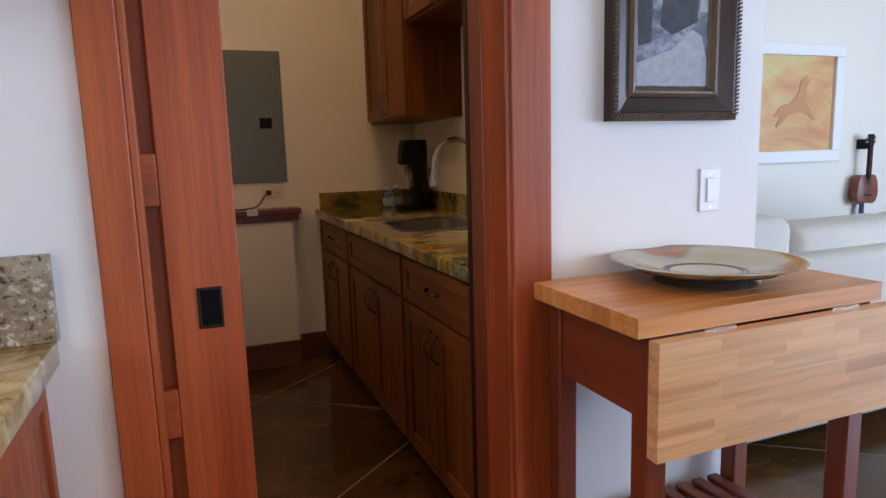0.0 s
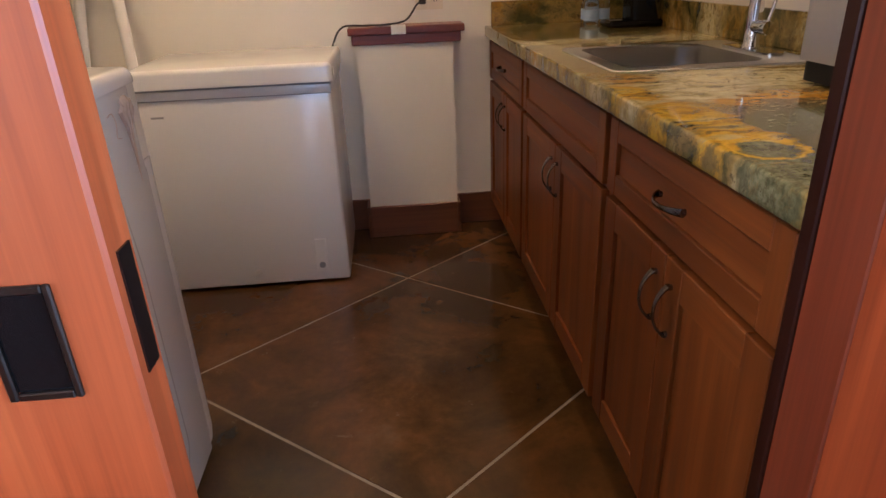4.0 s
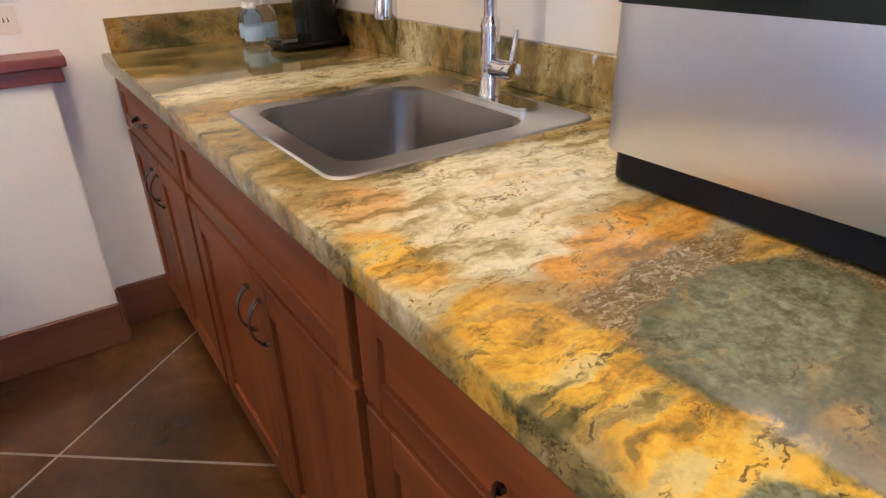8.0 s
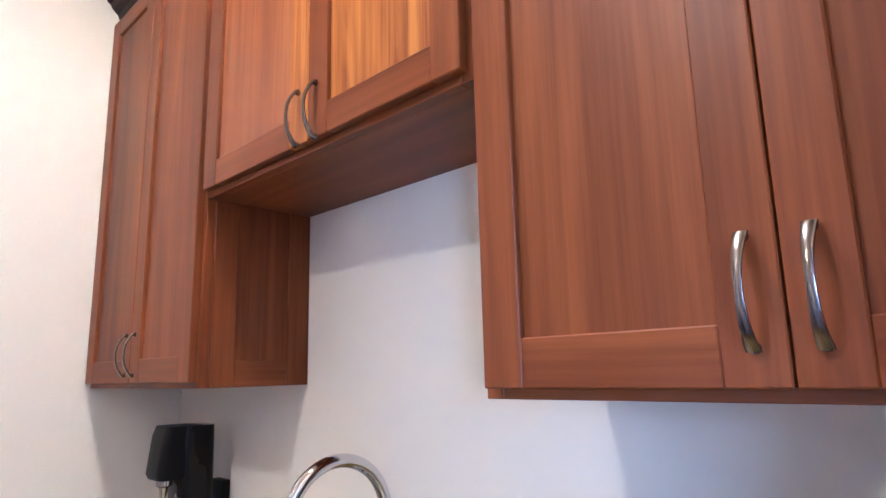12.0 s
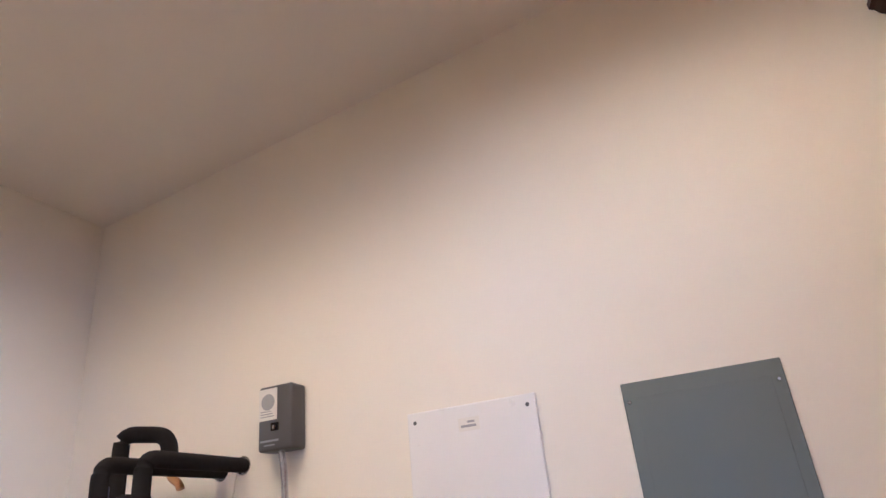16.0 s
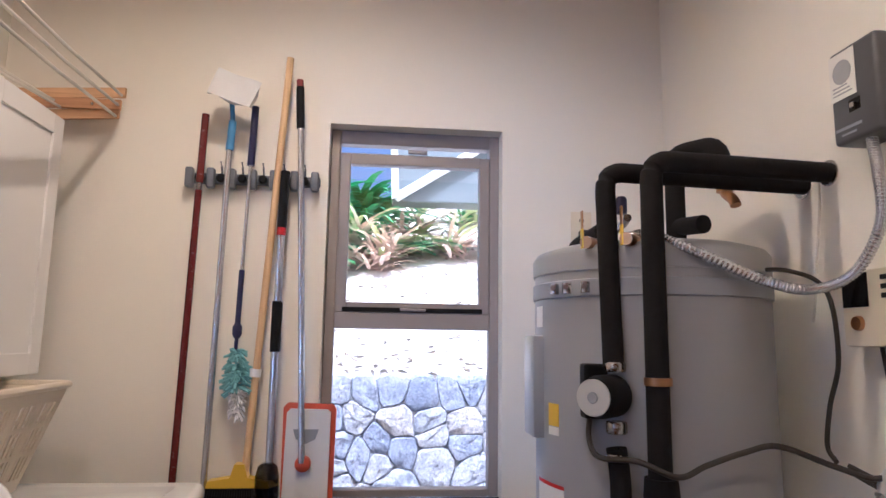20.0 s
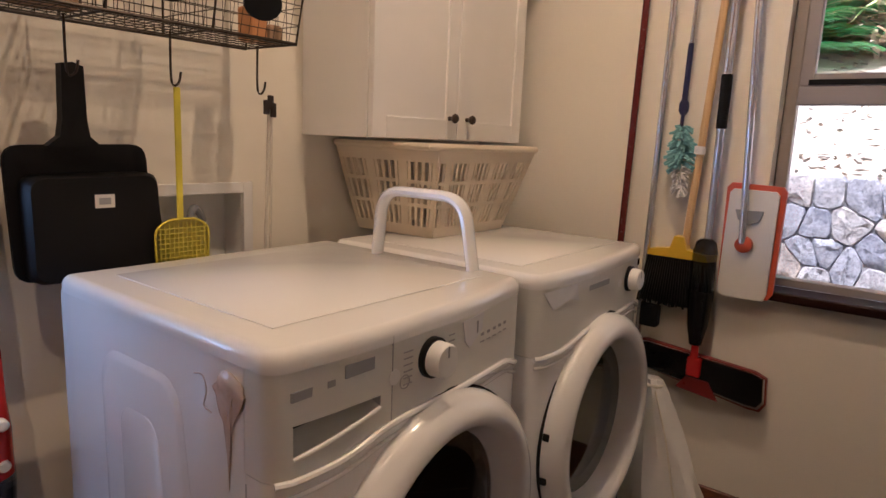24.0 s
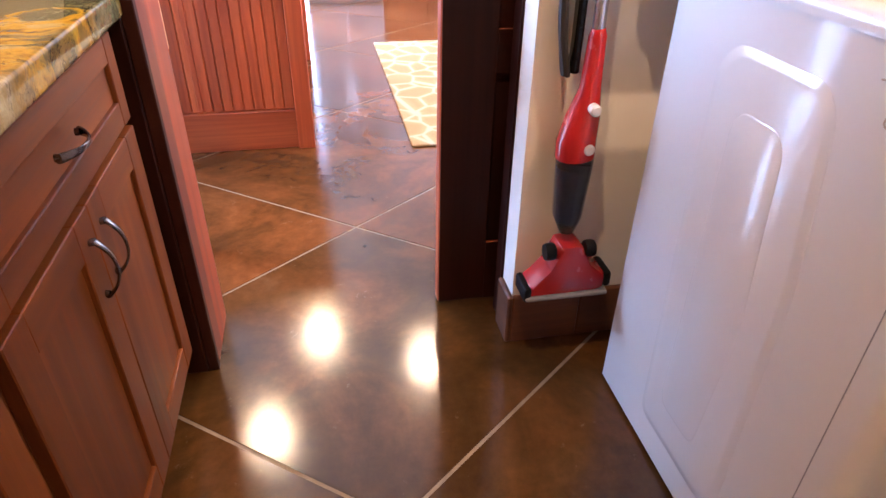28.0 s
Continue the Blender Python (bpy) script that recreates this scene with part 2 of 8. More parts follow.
def gold_granite(name):
    """Polished golden stone: an olive ground with cream, orange, gold and grey-green pools, veins and crystal flecks."""
    m, tree, bsdf = nodes_of(name)
    pos = tree.nodes.new("ShaderNodeNewGeometry").outputs["Position"]

    def vec(op, a, b):
        n = tree.nodes.new("ShaderNodeVectorMath")
        n.operation = op
        tree.links.new(a, n.inputs[0])
        if hasattr(b, "is_output"):
            tree.links.new(b, n.inputs[1])
        elif b is not None:
            n.inputs[1].default_value = b
        return n.outputs["Value"] if op == "LENGTH" else n.outputs[0]

    def step(source, lo, hi, top=1.0):
        return ramp_of(tree, source, [(lo, (0, 0, 0)), (hi, (top, top, top))])

    def both(a, b):
        return mix_of(tree, 1.0, a, b, "MULTIPLY")

    def curl(scale, amount, detail):
        n = put(tree, "ShaderNodeTexNoise", Scale=scale, Detail=detail, Roughness=0.6)
        tree.links.new(pos, n.inputs["Vector"])
        return vec("MULTIPLY", vec("SUBTRACT", n.outputs["Color"], (0.5, 0.5, 0.5)), (amount, amount, amount))

    soft = vec("ADD", pos, curl(4.5, 0.075, 2.0))
    where = vec("ADD", soft, curl(22.0, 0.045, 4.0))
    drift = vec("MULTIPLY", where, (0.55, 1.5, 1.0))
    cloud = noise_of(tree, drift, 7.0, 6.0, 0.58, 0.3)
    mottle = noise_of(tree, vec("MULTIPLY", where, (0.7, 1.3, 1.0)), 24.0, 6.0, 0.62)
    grit = noise_of(tree, pos, 95.0, 4.0, 0.65)
    tint = noise_of(tree, soft, 3.2, 3.0, 0.5)
    veins = noise_of(tree, vec("MULTIPLY", where, (0.8, 1.2, 1.0)), 9.0, 7.0, 0.62, 0.6)
    turn = tree.nodes.new("ShaderNodeMapping")
    turn.inputs["Rotation"].default_value = (0, 0, radians(35))
    turn.inputs["Scale"].default_value = (0.45, 1.7, 1.0)
    tree.links.new(where, turn.inputs[0])
    flow = noise_of(tree, turn.outputs[0], 13.0, 7.0, 0.64, 0.4)
    cells = put(tree, "ShaderNodeTexVoronoi", Scale=260.0)
    tree.links.new(vec("ADD", vec("MULTIPLY", where, (0.6, 1.4, 1.0)), curl(60.0, 0.01, 2.0)), cells.inputs["Vector"])
    crystal = noise_of(tree, cells.outputs["Color"], 3.0, 0.0)

    def blend(source, *stops):
        return ramp_of(tree, source, list(stops))

    kinds = {
        "olive": blend(cloud, (0.39, (0.060, 0.056, 0.018)), (0.46, (0.150, 0.120, 0.036)), (0.53, (0.270, 0.185, 0.052)), (0.60, (0.34, 0.27, 0.11))),
        "cream": blend(flow, (0.39, (0.30, 0.24, 0.10)), (0.46, (0.54, 0.475, 0.27)), (0.53, (0.66, 0.60, 0.40)), (0.61, (0.60, 0.50, 0.26))),
        "orange": blend(flow, (0.39, (0.20, 0.12, 0.03)), (0.46, (0.42, 0.205, 0.026)), (0.53, (0.58, 0.295, 0.030)), (0.60, (0.50, 0.33, 0.09))),
        "gold": blend(flow, (0.39, (0.22, 0.15, 0.035)), (0.46, (0.52, 0.28, 0.022)), (0.53, (0.68, 0.42, 0.030)), (0.60, (0.58, 0.45, 0.15))),
        "green": blend(grit, (0.34, (0.100, 0.106, 0.052)), (0.50, (0.150, 0.155, 0.082)), (0.66, (0.21, 0.215, 0.128))),
        "brown": blend(crystal, (0.34, (0.105, 0.075, 0.030)), (0.46, (0.16, 0.115, 0.048)), (0.56, (0.24, 0.18, 0.085)), (0.66, (0.36, 0.30, 0.18))),
    }
    col = mix_of(tree, step(tint, 0.54, 0.66, 0.5), kinds["olive"], kinds["orange"])
    col = mix_of(tree, step(cloud, 0.60, 0.70, 0.6), col, kinds["cream"])

    def fray(source, amount):
        n = tree.nodes.new("ShaderNodeMath")
        n.operation = "MULTIPLY_ADD"
        n.inputs[1].default_value = amount
        tree.links.new(flow, n.inputs[0])
        shift = tree.nodes.new("ShaderNodeMath")
        shift.operation = "SUBTRACT"
        shift.inputs[1].default_value = 0.5 * amount
        tree.links.new(n.outputs[0], shift.inputs[0])
        tree.links.new(source, n.inputs[2])
        return shift.outputs[0]

    def pool(colour, centre, radii, kind, lo=0.78, hi=0.98, top=1.0, ragged=1.4):
        far = fray(vec("LENGTH", vec("MULTIPLY", vec("SUBTRACT", where, (*centre, 0.9)), (1 / radii[0], 1 / radii[1], 1.5)), None), ragged)
        edge = ramp_of(tree, far, [(lo, (top, top, top)), (hi, (0, 0, 0))])
        return mix_of(tree, edge, colour, kinds[kind])

    def hoop(colour, centre, radii, tone, width=0.12, top=1.0):
        far = vec("LENGTH", vec("MULTIPLY", vec("SUBTRACT", where, (*centre, 0.9)), (1 / radii[0], 1 / radii[1], 1.5)), None)
        band = ramp_of(tree, far, [(0.90 - width, (0, 0, 0)), (0.90, (top, top, top)), (0.90 + 0.6 * width, (0, 0, 0))])
        return mix_of(tree, band, colour, tone)

    col = pool(col, (1.16, 3.13), (0.46, 0.13), "cream", 0.60, 1.0)
    col = pool(col, (1.10, 3.55), (0.40, 0.18), "olive")
    col = pool(col, (1.14, 2.32), (0.32, 0.15), "cream", 0.74, 1.0, 1.0, 1.3)
    col = pool(col, (0.99, 2.20), (0.11, 0.12), "cream", 0.74, 1.0, 1.0, 1.3)
    col = pool(col, (0.93, 2.36), (0.065, 0.08), "orange", 0.5, 1.0, 0.7)
    col = pool(col, (0.885, 2.22), (0.045, 0.10), "gold", 0.6, 1.0, 0.9, 1.4)
    col = pool(col, (1.09, 1.95), (0.205, 0.150), "brown", 0.72, 1.0, 0.9, 1.2)
    col = pool(col, (1.15, 2.115), (0.14, 0.060), "orange", 0.74, 1.0, 1.0, 1.5)
    col = pool(col, (1.02, 2.09), (0.05, 0.045), "orange", 0.6, 1.0)
    col = pool(col, (1.27, 1.99), (0.14, 0.05), "gold", 0.5, 1.0, 0.85, 1.6)
    col = pool(col, (0.900, 2.00), (0.065, 0.13), "gold", 0.70, 1.0, 0.95, 2.4)
    col = pool(col, (0.905, 1.84), (0.075, 0.095), "gold", 0.70, 1.0, 0.95, 1.8)
    for centre, radii in (((1.075, 1.915), (0.135, 0.100)), ((1.20, 1.755), (0.22, 0.125)), ((0.93, 1.69), (0.13, 0.10))):
        col = pool(col, centre, radii, "green", 0.90, 0.99, 1.0, 0.15)
        col = hoop(col, centre, radii, (0.088, 0.090, 0.042), 0.20, 0.75)
    col = pool(col, (0.905, 1.80), (0.042, 0.040), "green", 0.80, 0.96, 1.0, 0.4)
    col = hoop(col, (0.905, 1.80), (0.058, 0.056), (0.66, 0.40, 0.03), 0.22)
    # fine dark veins, clusters of brown crystals, grit
    wide = blend(veins, (0.40, (0, 0, 0)), (0.44, (0.7, 0.7, 0.7)), (0.48, (0, 0, 0)))
    col = mix_of(tree, both(wide, step(mottle, 0.42, 0.56)), col, kinds["olive"])
    vein = blend(veins, (0.482, (0, 0, 0)), (0.500, (0.85, 0.85, 0.85)), (0.518, (0, 0, 0)))
    col = mix_of(tree, both(vein, step(mottle, 0.44, 0.60)), col, (0.075, 0.058, 0.022))
    flecks = both(both(step(crystal, 0.56, 0.60, 0.8), step(flow, 0.50, 0.58)), step(mottle, 0.46, 0.54))
    col = mix_of(tree, flecks, col, (0.060, 0.040, 0.016))
    col = mix_of(tree, 0.55, col, ramp_of(tree, grit, [(0.32, (0.62, 0.60, 0.56)), (0.52, (1, 1, 1)), (0.70, (1.12, 1.12, 1.10))]), "MULTIPLY")
    tree.links.new(col, bsdf.inputs["Base Color"])
    r = put(tree, "ShaderNodeMapRange", To_Min=0.035, To_Max=0.10)
    tree.links.new(mottle, r.inputs[0])
    tree.links.new(r.outputs[0], bsdf.inputs["Roughness"])
    bump_of(tree, bsdf, mottle, 0.015, 0.001)
    return m


def concrete(name, tone=(1.0, 1.0, 1.0)):
    """Brown acid-stained, sealed concrete; tone scales its colour by region of the floor."""
    m, tree, bsdf = nodes_of(name)
    where = place_of(tree, own=False)
    big = noise_of(tree, where, 2.4, 8.0, 0.62, 0.6)
    col = ramp_of(tree, big, [(0.28, (0.028, 0.016, 0.006)), (0.46, (0.060, 0.029, 0.010)), (0.60, (0.105, 0.047, 0.016)), (0.8, (0.14, 0.085, 0.045))])
    small = ramp_of(tree, noise_of(tree, where, 26.0, 6.0, 0.7), [(0.3, (0.72, 0.7, 0.68)), (0.7, (1.12, 1.1, 1.06))])
    col = mix_of(tree, 0.8, col, small, "MULTIPLY")
    scuff = ramp_of(tree, noise_of(tree, where, 11.0, 9.0, 0.78, 0.5), [(0.62, (0, 0, 0)), (0.74, (0.35, 0.35, 0.35))])
    col = mix_of(tree, scuff, col, (0.34, 0.27, 0.2))
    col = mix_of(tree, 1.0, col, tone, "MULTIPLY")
    tree.links.new(col, bsdf.inputs["Base Color"])
    r = put(tree, "ShaderNodeMapRange", To_Min=0.05, To_Max=0.24)
    tree.links.new(noise_of(tree, where, 9.0, 7.0, 0.7), r.inputs[0])
    tree.links.new(r.outputs[0], bsdf.inputs["Roughness"])
    bsdf.inputs["Specular IOR Level"].default_value = 0.36
    bump_of(tree, bsdf, noise_of(tree, where, 40.0, 6.0, 0.7), 0.10, 0.002)
    return m


def glass(name, tint=(1, 1, 1), rough=0.0, ior=1.45):
    m, tree, bsdf = nodes_of(name)
    bsdf.inputs["Base Color"].default_value = (*tint, 1)
    bsdf.inputs["Transmission Weight"].default_value = 1.0
    bsdf.inputs["Roughness"].default_value = rough
    bsdf.inputs["IOR"].default_value = ior
    return m


FIR = ((0.52, 0.128, 0.036), (0.44, 0.092, 0.025), (0.30, 0.056, 0.015))
CHERRY = ((0.255, 0.082, 0.018), (0.19, 0.055, 0.0112), (0.120, 0.031, 0.0068))
AMBER = ((0.56, 0.24, 0.040), (0.40, 0.145, 0.022), (0.20, 0.058, 0.011))
M = {}
for ax, key in enumerate("xyz"):
    M["fir_" + key] = wood("red_fir_" + key, *FIR, ax, rough=0.46, coat=0.04)
    M["cab_" + key] = wood("stained_fir_" + key, *CHERRY, ax, rough=0.42, coat=0.05, band=9.0)
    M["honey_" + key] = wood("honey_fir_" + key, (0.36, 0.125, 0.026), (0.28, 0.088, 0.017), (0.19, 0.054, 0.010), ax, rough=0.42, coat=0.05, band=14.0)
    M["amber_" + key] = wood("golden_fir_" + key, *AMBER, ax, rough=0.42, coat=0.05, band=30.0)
    M["maple_" + key] = wood("maple_" + key, (0.80, 0.42, 0.17), (0.74, 0.34, 0.115), (0.60, 0.24, 0.07), ax, band=5)
    M["broom_" + key] = wood("pale_pine_" + key, (0.74, 0.54, 0.30), (0.68, 0.47, 0.24), (0.54, 0.34, 0.15), ax, band=5)
    M["pale_" + key] = wood("pale_maple_" + key, (0.82, 0.51, 0.275), (0.78, 0.455, 0.225), (0.52, 0.23, 0.09), ax, band=4, tone=0.35)
    M["cart_" + key] = wood("red_cart_paint_" + key, (0.27, 0.062, 0.024), (0.21, 0.045, 0.018), (0.14, 0.028, 0.012), ax, band=5)
    # dark red wood; on the laundry faces of the door it holds their shade
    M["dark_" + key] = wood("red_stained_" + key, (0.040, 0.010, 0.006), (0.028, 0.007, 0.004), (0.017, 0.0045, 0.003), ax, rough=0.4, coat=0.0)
    M["pine_" + key] = wood("raw_pine_" + key, (0.62, 0.40, 0.22), (0.55, 0.33, 0.17), (0.42, 0.23, 0.11), ax, rough=0.6, coat=0.0)
M["wall"] = surf("cream_wall_paint", (0.80, 0.755, 0.665), (0.77, 0.725, 0.63), 3.0, 0.72, 0.08, grain=260, bump=0.12)
M["kwall"] = surf("white_wall_paint", (0.82, 0.81, 0.79), (0.79, 0.78, 0.76), 3.0, 0.7, 0.08, grain=260, bump=0.12)
M["ceil"] = surf("ceiling_paint", (0.76, 0.71, 0.63), (0.73, 0.68, 0.60), 3.0, 0.85, 0.05, grain=200, bump=0.15)
M["base"] = wood("brown_baseboard", (0.19, 0.070, 0.026), (0.15, 0.050, 0.018), (0.10, 0.032, 0.012), 0, rough=0.45)
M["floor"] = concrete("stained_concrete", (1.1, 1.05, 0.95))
# kitchen slabs: warm light bounced off the red cabinets is put into the colour
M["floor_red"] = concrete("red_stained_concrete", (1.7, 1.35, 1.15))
# slabs west of x -0.5: the same concrete, much darker
M["floor_dark"] = concrete("darkened_concrete", (0.32, 0.36, 0.38))
M["grout"] = surf("pale_joint", (0.34, 0.27, 0.19), (0.15, 0.115, 0.08), 30.0, 0.75, 0.1, grain=150, bump=0.5)
M["granite"] = gold_granite("polished_gold_granite")
M["steel"] = surf("brushed_steel", (0.55, 0.55, 0.57), (0.48, 0.48, 0.50), 3.0, 0.34, 0.07, 1.0, 60, 0.05, stretch=(1, 0.08, 1))
# steel of the sink bowl: the recess's shade is put into this darker grey
M["sinksteel"] = surf("satin_shaded_steel", (0.21, 0.20, 0.19), (0.18, 0.172, 0.165), 2.0, 0.34, 0.015, 1.0, 60, 0.05, stretch=(1, 0.08, 1))
brushed(M["steel"])
M["bluesteel"] = surf("bright_brushed_steel", (0.72, 0.735, 0.77), (0.62, 0.635, 0.67), 3.0, 0.30, 0.06, 1.0, 60, 0.05, stretch=(1, 1, 0.06))
brushed(M["bluesteel"])
brushed(M["sinksteel"], 0.7)
M["chrome"] = surf("chrome", (0.72, 0.72, 0.74), (0.68, 0.68, 0.7), 5.0, 0.06, 0.02, 1.0, bump=0.0)
M["bronze"] = surf("dark_bronze", (0.085, 0.062, 0.05), (0.045, 0.033, 0.028), 20.0, 0.34, 0.08, 0.9, bump=0.03)
M["pewter"] = surf("dark_pewter", (0.25, 0.22, 0.20), (0.17, 0.15, 0.14), 20.0, 0.22, 0.06, 1.0, bump=0.03)
M["lidblack"] = surf("black_lid_plastic", (0.007, 0.009, 0.007), (0.011, 0.013, 0.010), 6.0, 0.26, 0.05, bump=0.02, shine=0.22)
M["nickel"] = surf("worn_nickel", (0.46, 0.43, 0.40), (0.35, 0.33, 0.31), 20.0, 0.25, 0.08, 1.0, bump=0.03)
M["white"] = surf("white_enamel", (0.80, 0.79, 0.78), (0.77, 0.76, 0.75), 3.0, 0.19, 0.05, bump=0.015, coat=0.3)
M["whitep"] = surf("white_plastic", (0.78, 0.77, 0.76), (0.74, 0.73, 0.71), 5.0, 0.3, 0.08, bump=0.03)
M["panelgrey"] = surf("silver_grey_control_panel", (0.66, 0.65, 0.61), (0.64, 0.63, 0.59), 3.0, 0.3, 0.02, bump=0.0)
M["film"] = surf("clear_film", (0.80, 0.80, 0.82), (0.70, 0.70, 0.73), 30.0, 0.12, 0.06, bump=0.1)
M["greyplate"] = surf("pale_grey_plastic", (0.50, 0.49, 0.47), (0.45, 0.44, 0.42), 5.0, 0.35, 0.08, bump=0.03)
M["melamine"] = surf("white_cabinet_paint", (0.80, 0.78, 0.76), (0.77, 0.75, 0.73), 3.0, 0.38, 0.06, bump=0.03)
M["cream"] = surf("cream_plastic", (0.70, 0.61, 0.48), (0.64, 0.55, 0.42), 6.0, 0.45, 0.08, bump=0.05)
M["ivory"] = surf("ivory_plastic", (0.74, 0.66, 0.50), (0.70, 0.62, 0.47), 9.0, 0.35, 0.05, bump=0.02)
M["panel"] = surf("grey_green_enamel", (0.155, 0.175, 0.15), (0.13, 0.15, 0.13), 4.0, 0.45, 0.08, 0.2, bump=0.04)
M["black"] = surf("black_plastic", (0.006, 0.006, 0.0065), (0.009, 0.009, 0.0095), 8.0, 0.5, 0.1, bump=0.03, shine=0.22)
M["gloss"] = surf("glossy_black_plastic", (0.005, 0.005, 0.0055), (0.007, 0.007, 0.0075), 8.0, 0.15, 0.05, bump=0.01, shine=0.3)
M["rubber"] = surf("dark_foam", (0.010, 0.010, 0.011), (0.018, 0.017, 0.017), 22.0, 0.85, 0.08, grain=220, bump=0.5)
M["tank"] = surf("grey_tank_enamel", (0.31, 0.31, 0.315), (0.28, 0.28, 0.285), 3.0, 0.35, 0.08, bump=0.05)
M["boxgrey"] = surf("dark_grey_enamel", (0.085, 0.085, 0.088), (0.07, 0.07, 0.072), 6.0, 0.42, 0.06, bump=0.05)
M["grey"] = surf("grey_enamel", (0.115, 0.118, 0.122), (0.095, 0.097, 0.10), 8.0, 0.42, 0.08, 0.2, bump=0.05)
M["midgrey"] = surf("mid_grey_plastic", (0.30, 0.31, 0.33), (0.25, 0.26, 0.28), 8.0, 0.5, 0.1, bump=0.05)
M["slate"] = surf("slate_grey_plastic", (0.15, 0.155, 0.175), (0.11, 0.115, 0.13), 12.0, 0.42, 0.1, bump=0.05)
M["silver"] = surf("silver_tube", (0.62, 0.63, 0.66), (0.55, 0.56, 0.6), 20.0, 0.24, 0.06, 0.85, bump=0.02)
M["yellow"] = surf("yellow_plastic", (0.72, 0.47, 0.02), (0.66, 0.42, 0.02), 9.0, 0.4, 0.08, bump=0.04)
M["swat"] = glass("translucent_yellow_plastic", (0.90, 0.72, 0.10), 0.35)
M["lemon"] = surf("translucent_yellow_plastic", (0.72, 0.62, 0.05), (0.66, 0.56, 0.05), 9.0, 0.35, 0.08, bump=0.03)
M["red"] = surf("red_plastic", (0.50, 0.020, 0.018), (0.43, 0.016, 0.016), 9.0, 0.25, 0.08, bump=0.02, coat=0.3)
M["orange"] = surf("orange_red_plastic", (0.58, 0.10, 0.045), (0.52, 0.085, 0.04), 9.0, 0.4, 0.08, bump=0.04)
M["maroon"] = surf("maroon_pole_paint", (0.13, 0.016, 0.016), (0.10, 0.013, 0.013), 30.0, 0.25, 0.08, bump=0.02)
M["darkred"] = surf("dark_red_plastic", (0.22, 0.022, 0.020), (0.17, 0.018, 0.017), 20.0, 0.3, 0.08, bump=0.02)
M["navy"] = surf("navy_plastic", (0.018, 0.018, 0.075), (0.014, 0.014, 0.06), 20.0, 0.35, 0.08, bump=0.03)
M["blue"] = surf("sky_blue_plastic", (0.08, 0.26, 0.52), (0.07, 0.22, 0.46), 20.0, 0.35, 0.08, bump=0.03)
M["bluelabel"] = surf("blue_bottle_label", (0.16, 0.34, 0.62), (0.55, 0.66, 0.78), 30.0, 0.35, 0.08, bump=0.02)
M["teal"] = surf("teal_microfibre", (0.26, 0.52, 0.54), (0.18, 0.40, 0.42), 50.0, 0.9, 0.05, grain=300, bump=0.6)
M["cloth"] = surf("white_cloth", (0.72, 0.71, 0.70), (0.63, 0.62, 0.61), 18.0, 0.9, 0.05, grain=350, bump=0.4)
M["sofa"] = surf("cream_upholstery", (0.66, 0.62, 0.55), (0.60, 0.56, 0.49), 9.0, 0.85, 0.06, grain=300, bump=0.4)
M["paper"] = surf("paper", (0.75, 0.73, 0.68), (0.71, 0.69, 0.64), 30.0, 0.8, 0.05, bump=0.05)
M["ink"] = surf("printed_black", (0.03, 0.03, 0.032), None, 30.0, 0.6, 0.05, bump=0.0)
M["greyink"] = surf("printed_grey", (0.35, 0.35, 0.36), None, 30.0, 0.5, 0.05, bump=0.0)
M["cord"] = surf("dark_cord", (0.03, 0.026, 0.022), (0.04, 0.035, 0.03), 30.0, 0.55, 0.08, bump=0.03)
M["rope"] = surf("white_cord", (0.70, 0.66, 0.58), (0.60, 0.56, 0.49), 60.0, 0.85, 0.05, grain=300, bump=0.4)
M["wire"] = surf("dark_brown_wire", (0.035, 0.026, 0.020), (0.05, 0.036, 0.028), 30.0, 0.45, 0.08, 0.6, bump=0.05)
M["amber"] = surf("amber_card", (0.62, 0.30, 0.12), (0.52, 0.22, 0.08), 9.0, 0.5, 0.08, bump=0.04)
M["kraft"] = surf("brown_paper", (0.36, 0.23, 0.14), (0.26, 0.16, 0.09), 40.0, 0.8, 0.08, bump=0.3)
M["copper"] = surf("brass_and_copper", (0.50, 0.27, 0.13), (0.40, 0.22, 0.10), 30.0, 0.35, 0.08, 1.0, bump=0.05)
M["frame"] = surf("bronze_window_frame", (0.33, 0.295, 0.28), (0.30, 0.265, 0.25), 9.0, 0.45, 0.08, 0.1, bump=0.05)
M["glass"] = glass("window_glass")
M["clear"] = glass("clear_plastic", (0.93, 0.96, 0.98), 0.03)
M["smoke"] = glass("smoked_plastic", (0.14, 0.15, 0.17), 0.02)
M["porthole"] = glass("porthole_glass", (0.70, 0.71, 0.74), 0.02, 1.25)
M["dryglass"] = glass("grey_door_glass", (0.42, 0.44, 0.46), 0.02)
M["lit"] = surf("frosted_lamp_glass", (0.9, 0.85, 0.75), None, 9.0, 0.4, 0.05, bump=0.0, glow=((1.0, 0.78, 0.5), 6.0))
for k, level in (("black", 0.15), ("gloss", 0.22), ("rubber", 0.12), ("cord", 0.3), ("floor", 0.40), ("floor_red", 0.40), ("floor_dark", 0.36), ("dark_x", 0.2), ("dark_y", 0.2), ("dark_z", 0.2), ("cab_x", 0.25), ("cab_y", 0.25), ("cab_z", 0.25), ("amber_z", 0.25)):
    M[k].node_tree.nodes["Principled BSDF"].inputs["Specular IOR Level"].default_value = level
# ---- building helpers ----
base = {}


def thing(name, x, y, z, label, category, group="", kind=""):
    """A top-level thing: an empty at its base."""
    ob = new(name)
    ob.location = (x, y, z)
    ob.empty_display_size = 0.05
    base[ob] = Vector((x, y, z))
    return tagged(ob, label, category, group, kind)


